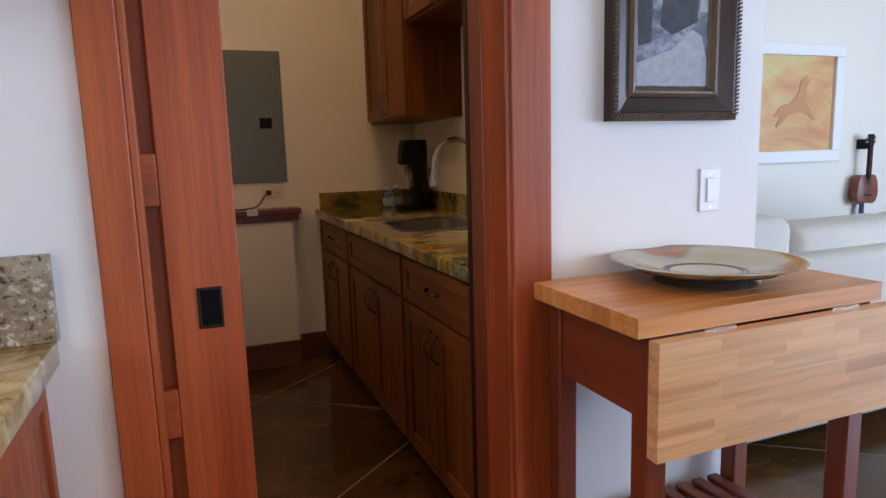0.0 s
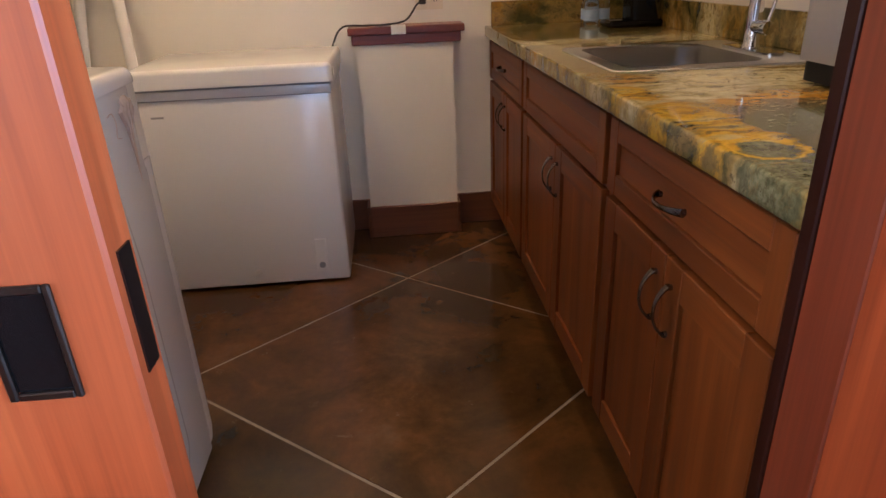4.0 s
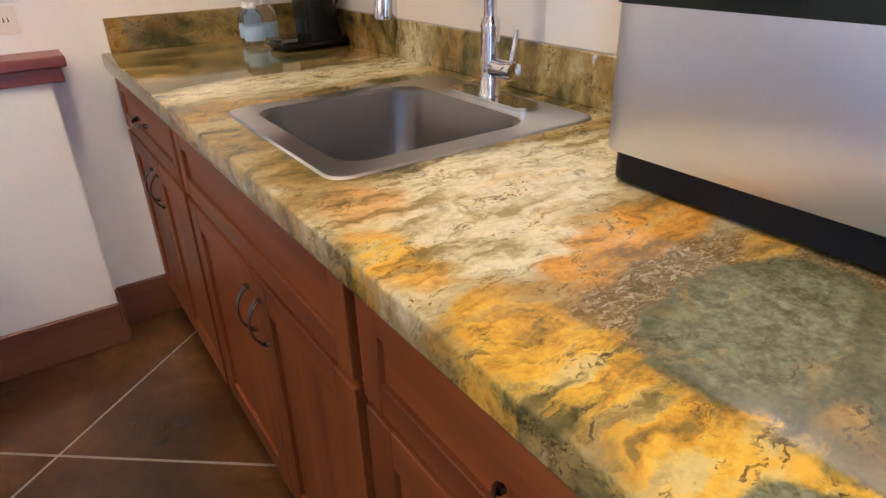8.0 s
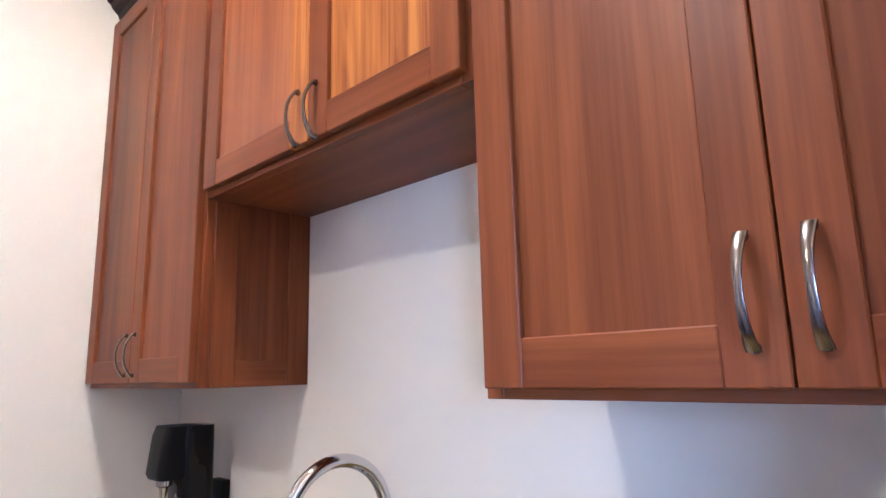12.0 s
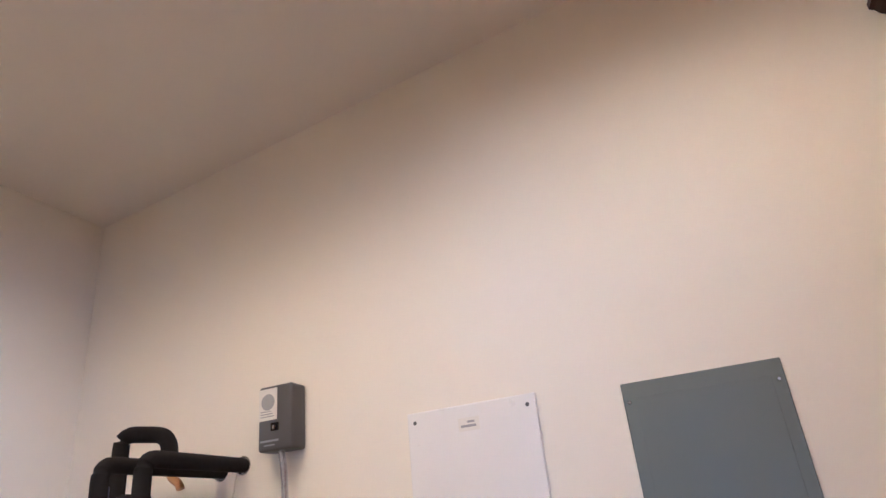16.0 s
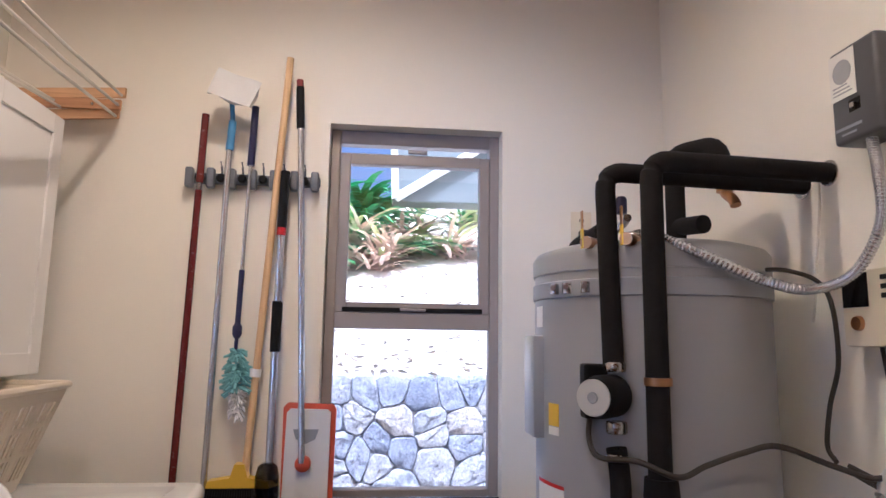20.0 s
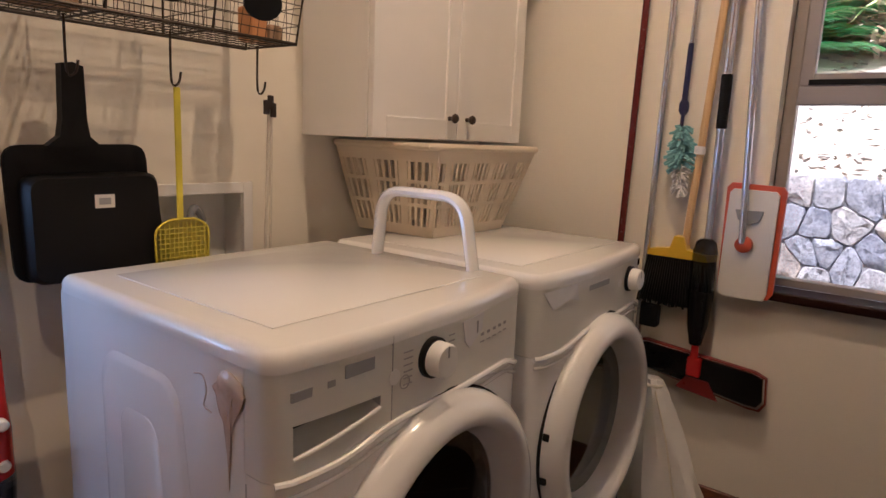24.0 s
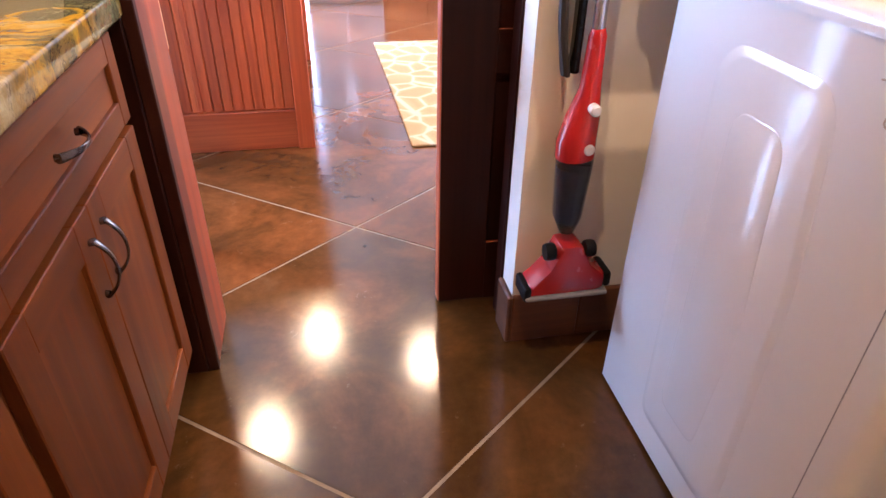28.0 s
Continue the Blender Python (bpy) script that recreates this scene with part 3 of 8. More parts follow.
def part(name, bm, material, parent=None, label="", smooth=False, kind=""):
    """Links a bmesh, drawn in the place's own coordinates, as one mesh object under its thing."""
    at = base.get(parent, Vector((0, 0, 0)))
    bmesh.ops.recalc_face_normals(bm, faces=bm.faces)
    if at.length:
        bmesh.ops.translate(bm, verts=bm.verts, vec=-at)
    me = bpy.data.meshes.new(name)
    bm.to_mesh(me)
    bm.free()
    for k in material if isinstance(material, (list, tuple)) else [material]:
        me.materials.append(M[k])
    if smooth:
        me.polygons.foreach_set("use_smooth", [True] * len(me.polygons))
        me.set_sharp_from_angle(angle=radians(38))
    ob = new(name, me)
    ob.parent = parent
    base[ob] = at
    return tagged(ob, label, kind=kind)


def bend_2d(pts, r, n=5):
    """A closed outline with its corners rounded."""
    out = []
    m = len(pts)
    for i in range(m):
        p, a, b = Vector(pts[i]), Vector(pts[i - 1]), Vector(pts[(i + 1) % m])
        da, db = a - p, b - p
        k = min(r, da.length * 0.45, db.length * 0.45)
        s0, s1 = p + da.normalized() * k, p + db.normalized() * k
        for j in range(n):
            t = j / (n - 1)
            out.append(tuple(s0.lerp(p, t).lerp(p.lerp(s1, t), t)))
    return out


def solid(name, bm, material, label, category, group="", kind="", smooth=False):
    """A thing of one mesh, with its origin at its base."""
    co = [v.co for v in bm.verts]
    low, high = [[pick(c[i] for c in co) for i in range(3)] for pick in (min, max)]
    at = Vector(((low[0] + high[0]) / 2, (low[1] + high[1]) / 2, low[2]))
    bmesh.ops.translate(bm, verts=bm.verts, vec=-at)
    ob = part(name, bm, material, None, "", smooth)
    ob.location = at
    base[ob] = at
    return tagged(ob, label, category, group, kind)


def box(bm, x0, x1, y0, y1, z0, z1, r=0.0, seg=1, slot=0, only=None):
    """A box; r rounds its edges."""
    vs = [bm.verts.new((x, y, z)) for x in (x0, x1) for y in (y0, y1) for z in (z0, z1)]
    fs = [bm.faces.new([vs[i] for i in f]) for f in ((0, 1, 3, 2), (4, 6, 7, 5), (0, 4, 5, 1), (2, 3, 7, 6), (0, 2, 6, 4), (1, 5, 7, 3))]
    for f in fs:
        f.material_index = slot
    if r:
        es = list({e for f in fs for e in f.edges})
        if only:
            es = [e for e in es if abs((e.verts[0].co - e.verts[1].co)["xyz".index(only)]) > 1e-6]
        got = bmesh.ops.bevel(bm, geom=es, offset=r, segments=seg, profile=0.5, affect="EDGES", clamp_overlap=True)
        for f in got["faces"]:
            f.material_index = slot
    return bm


def boxes(*rows, r=0.0, seg=1):
    bm = bmesh.new()
    for row in rows:
        box(bm, *row, r=r, seg=seg)
    return bm


def ring(centre, normal, radius, n, up=None, squash=1.0):
    normal = Vector(normal).normalized()
    up = Vector(up) if up else (Vector((0, 0, 1)) if abs(normal.z) < 0.9 else Vector((1, 0, 0)))
    side = normal.cross(up).normalized()
    up = side.cross(normal).normalized()
    return [Vector(centre) + radius * (math.cos(a) * side + squash * math.sin(a) * up) for a in (2 * math.pi * i / n for i in range(n))]


def skin(bm, rings, caps=True, slot=0):
    """Joins closed rings of points into a tube."""
    rows = [[bm.verts.new(p) for p in r] for r in rings]
    n = len(rows[0])
    for a, b in zip(rows, rows[1:]):
        for i in range(n):
            bm.faces.new((a[i], a[(i + 1) % n], b[(i + 1) % n], b[i])).material_index = slot
    if caps:
        bm.faces.new(rows[0]).material_index = slot
        bm.faces.new(rows[-1][::-1]).material_index = slot
    return bm


def tube(bm, points, radius, n=10, squash=1.0, slot=0, up=None):
    """A pipe along points; radius is one number or one for each point."""
    ps = [Vector(p) for p in points]
    rs = radius if isinstance(radius, (list, tuple)) else [radius] * len(ps)
    rows = []
    for i, p in enumerate(ps):
        way = (ps[min(i + 1, len(ps) - 1)] - ps[max(i - 1, 0)]).normalized()
        rows.append(ring(p, way, rs[i], n, up, squash))
    return skin(bm, rows, True, slot)


def smooth_path(points, steps=8):
    """A curve through the points (Catmull-Rom)."""
    ps = [Vector(p) for p in points]
    ps = [2 * ps[0] - ps[1]] + ps + [2 * ps[-1] - ps[-2]]
    out = []
    for a, b, c, d in zip(ps, ps[1:], ps[2:], ps[3:]):
        for i in range(steps):
            t = i / steps
            out.append(0.5 * (2 * b + (c - a) * t + (2 * a - 5 * b + 4 * c - d) * t * t + (3 * b - a - 3 * c + d) * t ** 3))
    return out + [ps[-2]]


def bend(points, r=0.04, steps=5):
    """A line of straight runs with rounded corners."""
    ps = [Vector(p) for p in points]
    out = [ps[0]]
    for a, b, c in zip(ps, ps[1:], ps[2:]):
        p, q = b + (a - b).normalized() * r, b + (c - b).normalized() * r
        out += [(1 - t) ** 2 * p + 2 * t * (1 - t) * b + t * t * q for t in (i / steps for i in range(steps + 1))]
    return out + [ps[-1]]


def lathe(bm, centre, profile, n=24, axis="z", slot=0):
    """Turns a profile of (radius, height) round an axis through the centre."""
    c = Vector(centre)
    rows = []
    for r, h in profile:
        row = []
        for i in range(n):
            a = 2 * math.pi * i / n
            u, v = max(r, 1e-4) * math.cos(a), max(r, 1e-4) * math.sin(a)
            row.append(c + Vector({"z": (u, v, h), "x": (h, u, v), "y": (u, h, v)}[axis]))
        rows.append(row)
    return skin(bm, rows, True, slot)


def prism(bm, outline, axis, a, b, slot=0):
    """A flat outline of (u, v) drawn out along an axis from a to b."""
    def at(u, v, w):
        return {"x": (w, u, v), "y": (u, w, v), "z": (u, v, w)}[axis]
    return skin(bm, [[Vector(at(u, v, a)) for u, v in outline], [Vector(at(u, v, b)) for u, v in outline]], True, slot)


def rounded(u0, u1, v0, v1, r, n=4):
    """The outline of a rectangle with round corners."""
    out = []
    for cu, cv, a0 in ((u1 - r, v1 - r, 0), (u0 + r, v1 - r, 90), (u0 + r, v0 + r, 180), (u1 - r, v0 + r, 270)):
        out += [(cu + r * math.cos(radians(a0 + 90 * i / n)), cv + r * math.sin(radians(a0 + 90 * i / n))) for i in range(n + 1)]
    return out


def words(text, size, m, material, parent, name="lettering", deep=0.0006, label=""):
    """Flat letters, lying in the xy plane of the pose m."""
    cu = bpy.data.curves.new(name, "FONT")
    cu.body, cu.size, cu.extrude, cu.align_x, cu.align_y = text, size, deep, "CENTER", "CENTER"
    ob = bpy.data.objects.new(name, cu)
    me = bpy.data.meshes.new_from_object(ob)
    bpy.data.objects.remove(ob)
    me.transform(Matrix.Translation(-base[parent]) @ m)
    me.materials.append(M[material])
    made = new(name, me)
    made.parent = parent
    base[made] = base[parent]
    return tagged(made, label)
# ---- plan ----
XW, XE = -1.775, 1.50          # laundry: window wall and counter wall
YS, YN = 1.605, 3.905          # laundry: door wall and panel wall
YK = 1.385                     # kitchen face of the door wall
YL = YK - 0.034                # kitchen face of the pocket's skin
DOOR_W, DOOR_E = 0.07, 0.83    # opening between the jambs
LX, LY = 6.6, 3.25             # living room: terrace wall and far wall
KX, KY = -2.3, -4.0            # kitchen: west and south wall


def roof_z(x):
    return 3.10 + 0.115 * x


def structure(name, bm, material, label="", smooth=False):
    return tagged(part(name, bm, material, None, "", smooth), label, "", "", "structure")


# floor: bed of the joints, then the scored slabs (laid at the end)
structure("floor", boxes((KX - 0.2, LX + 0.2, KY - 0.2, YN + 0.1, -0.12, -0.002)), "grout", "brown stained concrete floor scored with pale diagonal joints")

# walls of the laundry
WIN = (2.69, 3.30, 0.86, 2.13)
structure("wall_west", boxes((XW - 0.17, XW, YS - 0.22, WIN[0], -0.01, 3.0), (XW - 0.17, XW, WIN[1], YN + 0.15, -0.01, 3.0),
                             (XW - 0.17, XW, WIN[0], WIN[1], -0.01, WIN[2] - 0.03), (XW - 0.17, XW, WIN[0], WIN[1], WIN[3], 3.0)), "wall", "cream painted wall with a deep window opening")
structure("wall_north", boxes((XW - 0.17, XE + 0.12, YN, YN + 0.15, -0.01, 3.5)), "wall", "cream painted wall with electrical panels")
structure("wall_east", boxes((XE, XE + 0.12, YK + 0.06, YN, -0.01, 3.5)), "wall", "cream painted wall behind the counter")
bm = boxes((XW, -0.66, YS - 0.10, YS, -0.01, 3.2), (-0.385, DOOR_W, YS - 0.10, YS, -0.01, 3.2), (-0.66, -0.385, YS - 0.10, YS, -0.01, 0.86), (-0.66, -0.385, YS - 0.10, YS, 1.105, 3.2),
           (DOOR_W, DOOR_E + 0.02, YS - 0.06, YS, 2.12, 3.3), (DOOR_E + 0.02, XE, YS - 0.10, YS - 0.03, -0.01, 3.4))
structure("wall_south", bm, "wall", "cream painted wall beside the sliding door")
structure("wall_kitchen", boxes((KX, DOOR_W - 0.02, YL, YL + 0.024, -0.01, 3.2), (DOOR_E + 0.04, XE + 0.12, YK, YK + 0.06, -0.01, 3.4), (DOOR_W - 0.02, DOOR_E + 0.04, YK, YK + 0.03, 2.14, 3.3)), "kwall", "white painted kitchen wall")
# kitchen and living room
structure("wall_living", boxes((XE + 0.12, LX + 0.2, LY, LY + 0.15, -0.01, 3.4)), "wall", "cream painted living room wall")
structure("wall_terrace", boxes((LX, LX + 0.15, KY, -3.7, -0.01, 3.4), (LX, LX + 0.15, 0.6, LY, -0.01, 3.4), (LX, LX + 0.15, -3.7, 0.6, 2.4, 3.4)), "kwall", "white wall with a wide terrace opening")
# the west opening is made up and unseen, it belongs to the fill lamp
structure("wall_kitchen_west", boxes((KX - 0.15, KX, KY, -1.8, -0.01, 3.2), (KX - 0.15, KX, -0.2, YK + 0.03, -0.01, 3.2), (KX - 0.15, KX, -1.8, -0.2, -0.01, 1.1), (KX - 0.15, KX, -1.8, -0.2, 2.1, 3.2)), "kwall", "white kitchen wall with an unseen opening added for fill light")
structure("wall_kitchen_south", boxes((KX - 0.15, 0.1, KY - 0.15, KY, -0.01, 3.4), (2.4, LX + 0.15, KY - 0.15, KY, -0.01, 3.4), (0.1, 2.4, KY - 0.15, KY, 2.2, 3.4)), "kwall", "white kitchen wall with a wide garden door opening")
# ceilings
bm = bmesh.new()
prism(bm, [(XW - 0.4, roof_z(XW - 0.4)), (XE + 0.13, roof_z(XE + 0.13)), (XE + 0.13, 3.6), (XW - 0.4, 3.3)], "y", YK + 0.01, YN + 0.9)
structure("ceiling", bm, "ceil", "cream sloping ceiling")
structure("ceiling_kitchen", boxes((KX - 0.2, LX + 0.2, KY - 0.2, YK + 0.009, 2.7, 2.85), (XE + 0.131, LX + 0.2, YK + 0.009, LY + 0.2, 2.7, 2.85)), "ceil", "white flat ceiling")

# baseboards
def baseboard(rows):
    for x0, x1, y0, y1 in rows:
        structure("baseboard", boxes((x0, x1, y0, y1, 0.0, 0.15), r=0.004), "base", "brown stained wooden baseboard")


baseboard([(XW + 0.014, -0.56, YN - 0.015, YN), (0.70, 0.93, YN - 0.015, YN), (0.285, 0.69, 3.776, 3.791), (0.69, 0.705, 3.776, YN - 0.015), (-0.5, 0.285, YN - 0.015, YN), (0.27, 0.285, 3.776, YN - 0.015),
           (XW, XW + 0.014, YS + 0.015, YN), (-0.115, DOOR_W + 0.002, YS, YS + 0.015), (XW + 0.014, -0.115, YS, YS + 0.015), (DOOR_W, DOOR_W + 0.014, YS - 0.085, YS + 0.015)])

# boxed-out pier with its wooden cap
pier = thing("wall_pier", 0.487, 3.85, 0, "boxed-out cream wall pier with a stained wooden cap", "pier")
part("body", boxes((0.285, 0.69, 3.791, YN, 0.0, 0.865)), "wall", pier)
bm = boxes((0.255, 0.74, 3.762, YN, 0.905, 0.936), r=0.005, seg=2)
part("cap", bm, "cart_x", pier, "dark stained wooden ledge")
part("apron", boxes((0.268, 0.725, 3.778, YN, 0.865, 0.905), r=0.003), "cart_x", pier)

# ---- sliding door and its frame ----
frame_set = thing("door_frame", 0.45, YK, 0, "red fir door frame of the sliding pocket door", "door frame", kind="structure")
part("casing", boxes((DOOR_W - 0.08, DOOR_W - 0.012, YL - 0.018, YL, 0, 2.22), r=0.003), "fir_z", frame_set)
part("stop_strip", boxes((DOOR_W - 0.012, DOOR_W + 0.002, YL - 0.012, YL + 0.024, 0, 2.14), r=0.002), "fir_z", frame_set)
part("casing", boxes((DOOR_E + 0.012, DOOR_E + 0.115, YK - 0.022, YK, 0, 2.22), r=0.003), "fir_z", frame_set)
part("jamb", boxes((DOOR_E, DOOR_E + 0.022, YK - 0.014, YK + 0.11, 0, 2.14), r=0.002), "fir_z", frame_set)
# laundry half of the jamb and casing: shade put into darker wood
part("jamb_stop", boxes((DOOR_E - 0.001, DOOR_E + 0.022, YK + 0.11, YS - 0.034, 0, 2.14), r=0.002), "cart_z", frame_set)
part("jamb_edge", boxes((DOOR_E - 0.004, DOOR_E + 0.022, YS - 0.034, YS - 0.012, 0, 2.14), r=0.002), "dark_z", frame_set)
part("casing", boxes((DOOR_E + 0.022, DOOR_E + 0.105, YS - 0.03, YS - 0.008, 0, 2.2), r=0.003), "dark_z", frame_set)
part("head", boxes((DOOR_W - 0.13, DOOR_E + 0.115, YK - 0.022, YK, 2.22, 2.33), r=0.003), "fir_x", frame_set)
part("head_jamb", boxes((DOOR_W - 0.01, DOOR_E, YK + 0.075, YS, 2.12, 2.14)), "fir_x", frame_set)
# laundry-side casing, its shade put into the dark wood as well
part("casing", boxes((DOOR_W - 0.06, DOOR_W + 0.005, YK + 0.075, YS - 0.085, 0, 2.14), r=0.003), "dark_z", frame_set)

door = thing("door_1", 0.0, YK + 0.02, 0.012, "half-open red fir sliding door with recessed panels", "door", kind="structure")
DX, DY0, DY1 = 0.232, YK - 0.004, YK + 0.040
part("stile", boxes((DX - 0.135, DX, DY0, DY1 - 0.003, 0.012, 2.11), r=0.003), "fir_z", door)
# thin layers on the laundry side: shade put into the wood's colour
part("stile_face", boxes((DX - 0.135, DX - 0.003, DY1 - 0.003, DY1, 0.012, 2.11), r=0.001), "dark_z", door, "laundry face with its shade put into a dark wood colour")
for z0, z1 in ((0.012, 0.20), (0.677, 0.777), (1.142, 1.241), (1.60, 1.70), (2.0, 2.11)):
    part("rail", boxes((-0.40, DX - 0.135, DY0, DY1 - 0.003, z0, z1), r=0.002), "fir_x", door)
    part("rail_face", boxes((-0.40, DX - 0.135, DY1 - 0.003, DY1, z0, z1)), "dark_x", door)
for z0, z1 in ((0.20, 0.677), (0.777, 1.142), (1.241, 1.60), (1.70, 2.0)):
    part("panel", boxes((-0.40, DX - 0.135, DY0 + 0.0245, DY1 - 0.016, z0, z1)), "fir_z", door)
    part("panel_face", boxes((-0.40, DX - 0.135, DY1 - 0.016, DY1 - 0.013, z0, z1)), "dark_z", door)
part("stile", boxes((-0.55, -0.40, DY0, DY1, 0.012, 2.11), r=0.003), "fir_z", door)
for y0, y1, s in ((DY0, DY0 - 0.004, 1), (DY1, DY1 + 0.004, -1)):
    pull = part("flush_pull", boxes((0.148, 0.150 + 0.004, min(y0, y1), max(y0, y1), 0.895, 0.978), (0.190, 0.195, min(y0, y1), max(y0, y1), 0.895, 0.978), (0.154, 0.190, min(y0, y1), max(y0, y1), 0.895, 0.901),
                                    (0.154, 0.190, min(y0, y1), max(y0, y1), 0.972, 0.978), r=0.0012), "bronze", door, "dark bronze recessed pull")
    part("cup", boxes((0.154, 0.190, min(y0, y0 - s * 0.001), max(y0, y0 - s * 0.001), 0.901, 0.972)), "gloss", pull)
part("edge_plate", boxes((DX, DX + 0.0015, DY0 + 0.012, DY1 - 0.012, 0.90, 0.99)), "bronze", door)

# ---- laundry window ----
window = thing("window_1", XW - 0.08, 2.995, WIN[2], "tall bronze-framed sash window with a lowered upper sash", "window", kind="structure")
x0, x1 = XW - 0.115, XW - 0.065
part("window_frame", boxes((x0, x1, WIN[0], WIN[0] + 0.035, WIN[2], WIN[3]), (x0, x1, WIN[1] - 0.035, WIN[1], WIN[2], WIN[3]), (x0, x1, WIN[0] + 0.035, WIN[1] - 0.035, WIN[3] - 0.05, WIN[3]),
                           (x0, x1, WIN[0] + 0.035, WIN[1] - 0.035, WIN[2], WIN[2] + 0.025), r=0.003), "frame", window)
part("meeting_rail", boxes((x0 + 0.01, x1 + 0.008, WIN[0] + 0.035, WIN[1] - 0.035, 1.42, 1.475), r=0.003), "frame", window)
sash = part("sash", boxes((x0 + 0.012, x1 + 0.006, WIN[0] + 0.036, WIN[0] + 0.072, 1.475, 2.045), (x0 + 0.012, x1 + 0.006, WIN[1] - 0.072, WIN[1] - 0.036, 1.475, 2.045),
                          (x0 + 0.012, x1 + 0.006, WIN[0] + 0.072, WIN[1] - 0.072, 2.005, 2.045), (x0 + 0.012, x1 + 0.006, WIN[0] + 0.072, WIN[1] - 0.072, 1.475, 1.512), r=0.003), "frame", window, "partly lowered upper sash")
# the shadow gap at the sash's foot is put in as a flat dark strip
part("lift_groove", boxes((x1 + 0.0062, x1 + 0.0072, WIN[0] + 0.06, WIN[1] - 0.06, 1.478, 1.494)), "rubber", sash, "dark strip in place of the shadow gap at the sash lift")
part("lift", boxes((x1 + 0.0073, x1 + 0.018, 2.95, 3.04, 1.482, 1.492), r=0.002), "frame", sash)
part("latch", boxes((x1 + 0.006, x1 + 0.022, 2.965, 3.035, 2.046, 2.06), r=0.004, seg=2), "frame", sash)
p = part("pane", boxes((x0 + 0.03, x0 + 0.034, WIN[0] + 0.07, WIN[1] - 0.07, 1.51, 2.01)), "glass", sash)
q = part("pane", boxes((x0 + 0.016, x0 + 0.02, WIN[0] + 0.034, WIN[1] - 0.034, WIN[2] + 0.024, 1.43)), "glass", window)
for o in (p, q):
    o.visible_shadow = False
structure("window_sill", boxes((XW - 0.07, XW + 0.045, WIN[0] - 0.06, WIN[1] + 0.06, WIN[2] - 0.03, WIN[2] + 0.0), r=0.006, seg=2), "dark_y", "dark red stained window sill")
# ---- cabinets along the counter ----
def shaker(name, parent, x, y0, y1, z0, z1, w=0.062, t=0.02, flat=False, panel="cab_z", stiles=("cab_z", "cab_z")):
    """A framed door or drawer front whose face looks towards -x: a panel that carries its stiles and rails."""
    front = part(name, boxes((x + 0.009, x + t - 0.002, y0 + w - 0.004, y1 - w + 0.004, z0 + w - 0.004, z1 - w + 0.004)), "cab_y" if flat else panel, parent)
    for a, b, k in ((y0, y0 + w, stiles[0]), (y1 - w, y1, stiles[1])):
        part("stile", boxes((x, x + t, a, b, z0, z1), r=0.0018), k, front)
    for a, b in ((z0, z0 + w), (z1 - w, z1)):
        part("rail", boxes((x + 0.0006, x + t, y0 + w, y1 - w, a, b), r=0.0018), "cab_y", front)
    return front


def bow_pull(parent, x, y, z, up=True, long=0.115):
    """An arched pull with flat ends, standing off a face that looks towards -x."""
    bm = bmesh.new()
    n = 16
    rows = []
    for i in range(n + 1):
        s = -1 + 2 * i / n
        off = 0.005 + 0.023 * (1 - abs(s) ** 2.4)
        wide = 0.0042 + 0.0032 * abs(s) ** 1.6
        thick = 0.0022 + 0.0024 * abs(s) ** 3
        along = s * long / 2
        row = []
        for k in range(12):
            a = 2 * math.pi * k / 12
            u = wide * math.copysign(abs(math.cos(a)) ** 0.7, math.cos(a))
            v = thick * math.copysign(abs(math.sin(a)) ** 0.7, math.sin(a))
            row.append(Vector((x - off - v, y + (u if up else along), z + (along if up else u))))
        rows.append(row)
    skin(bm, rows)
    for s in (-1, 1):
        c = Vector((x, y + (0 if up else s * (long / 2 - 0.004)), z + (s * (long / 2 - 0.004) if up else 0)))
        skin(bm, [ring(c + Vector((0.0005, 0, 0)), (1, 0, 0), 0.0058, 10), ring(c + Vector((-0.006, 0, 0)), (1, 0, 0), 0.0052, 10)])
    return part("handle", bm, "pewter", parent, "dark pewter bow handle", True)


FX = 0.882                      # face frame of the base units
UNITS = ((3.175, 3.90, "drawer"), (2.30, 3.175, "sink"), (1.63, 2.30, "drawer"))
for y0, y1, kind in UNITS:
    unit = thing("base_cabinet", 1.18, (y0 + y1) / 2, 0, "stained fir base cabinet with paired framed doors under the granite counter", "cabinet", "base cabinets")
    part("body", boxes((FX + 0.02, XE, y0, y1, 0.10, 0.70), (FX + 0.02, XE, y0, y0 + 0.02, 0.70, 0.862), (FX + 0.02, XE, y1 - 0.02, y1, 0.70, 0.862)), "cab_y", unit)
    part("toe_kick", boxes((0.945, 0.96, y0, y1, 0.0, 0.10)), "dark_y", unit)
    fr = bmesh.new()
    for row in ((y0, y0 + 0.03, 0.10, 0.862), (y1 - 0.03, y1, 0.10, 0.862)):
        box(fr, FX, FX + 0.02, *row, 0.001, slot=0)
    for z0, z1 in ((0.10, 0.125), (0.672, 0.70), (0.848, 0.862)):
        box(fr, FX, FX + 0.02, y0 + 0.03, y1 - 0.03, z0, z1, 0.001, slot=1)
    part("face_frame", fr, ["cab_z", "cab_y"], unit)
    top = shaker("drawer_front", unit, FX - 0.019, y0 + 0.016, y1 - 0.016, 0.694, 0.852, 0.045, flat=True)
    if kind == "drawer":
        bow_pull(top, FX - 0.019, (y0 + y1) / 2, 0.775, False, 0.1)
    mid = 2.72 if kind == "sink" else (y0 + y1) / 2
    for a, b, hy in ((y0 + 0.016, mid - 0.0015, mid - 0.032), (mid + 0.0015, y1 - 0.016, mid + 0.032)):
        d = shaker("door", unit, FX - 0.019, a, b, 0.118, 0.68)
        bow_pull(d, FX - 0.019, hy, 0.588, True, 0.1)

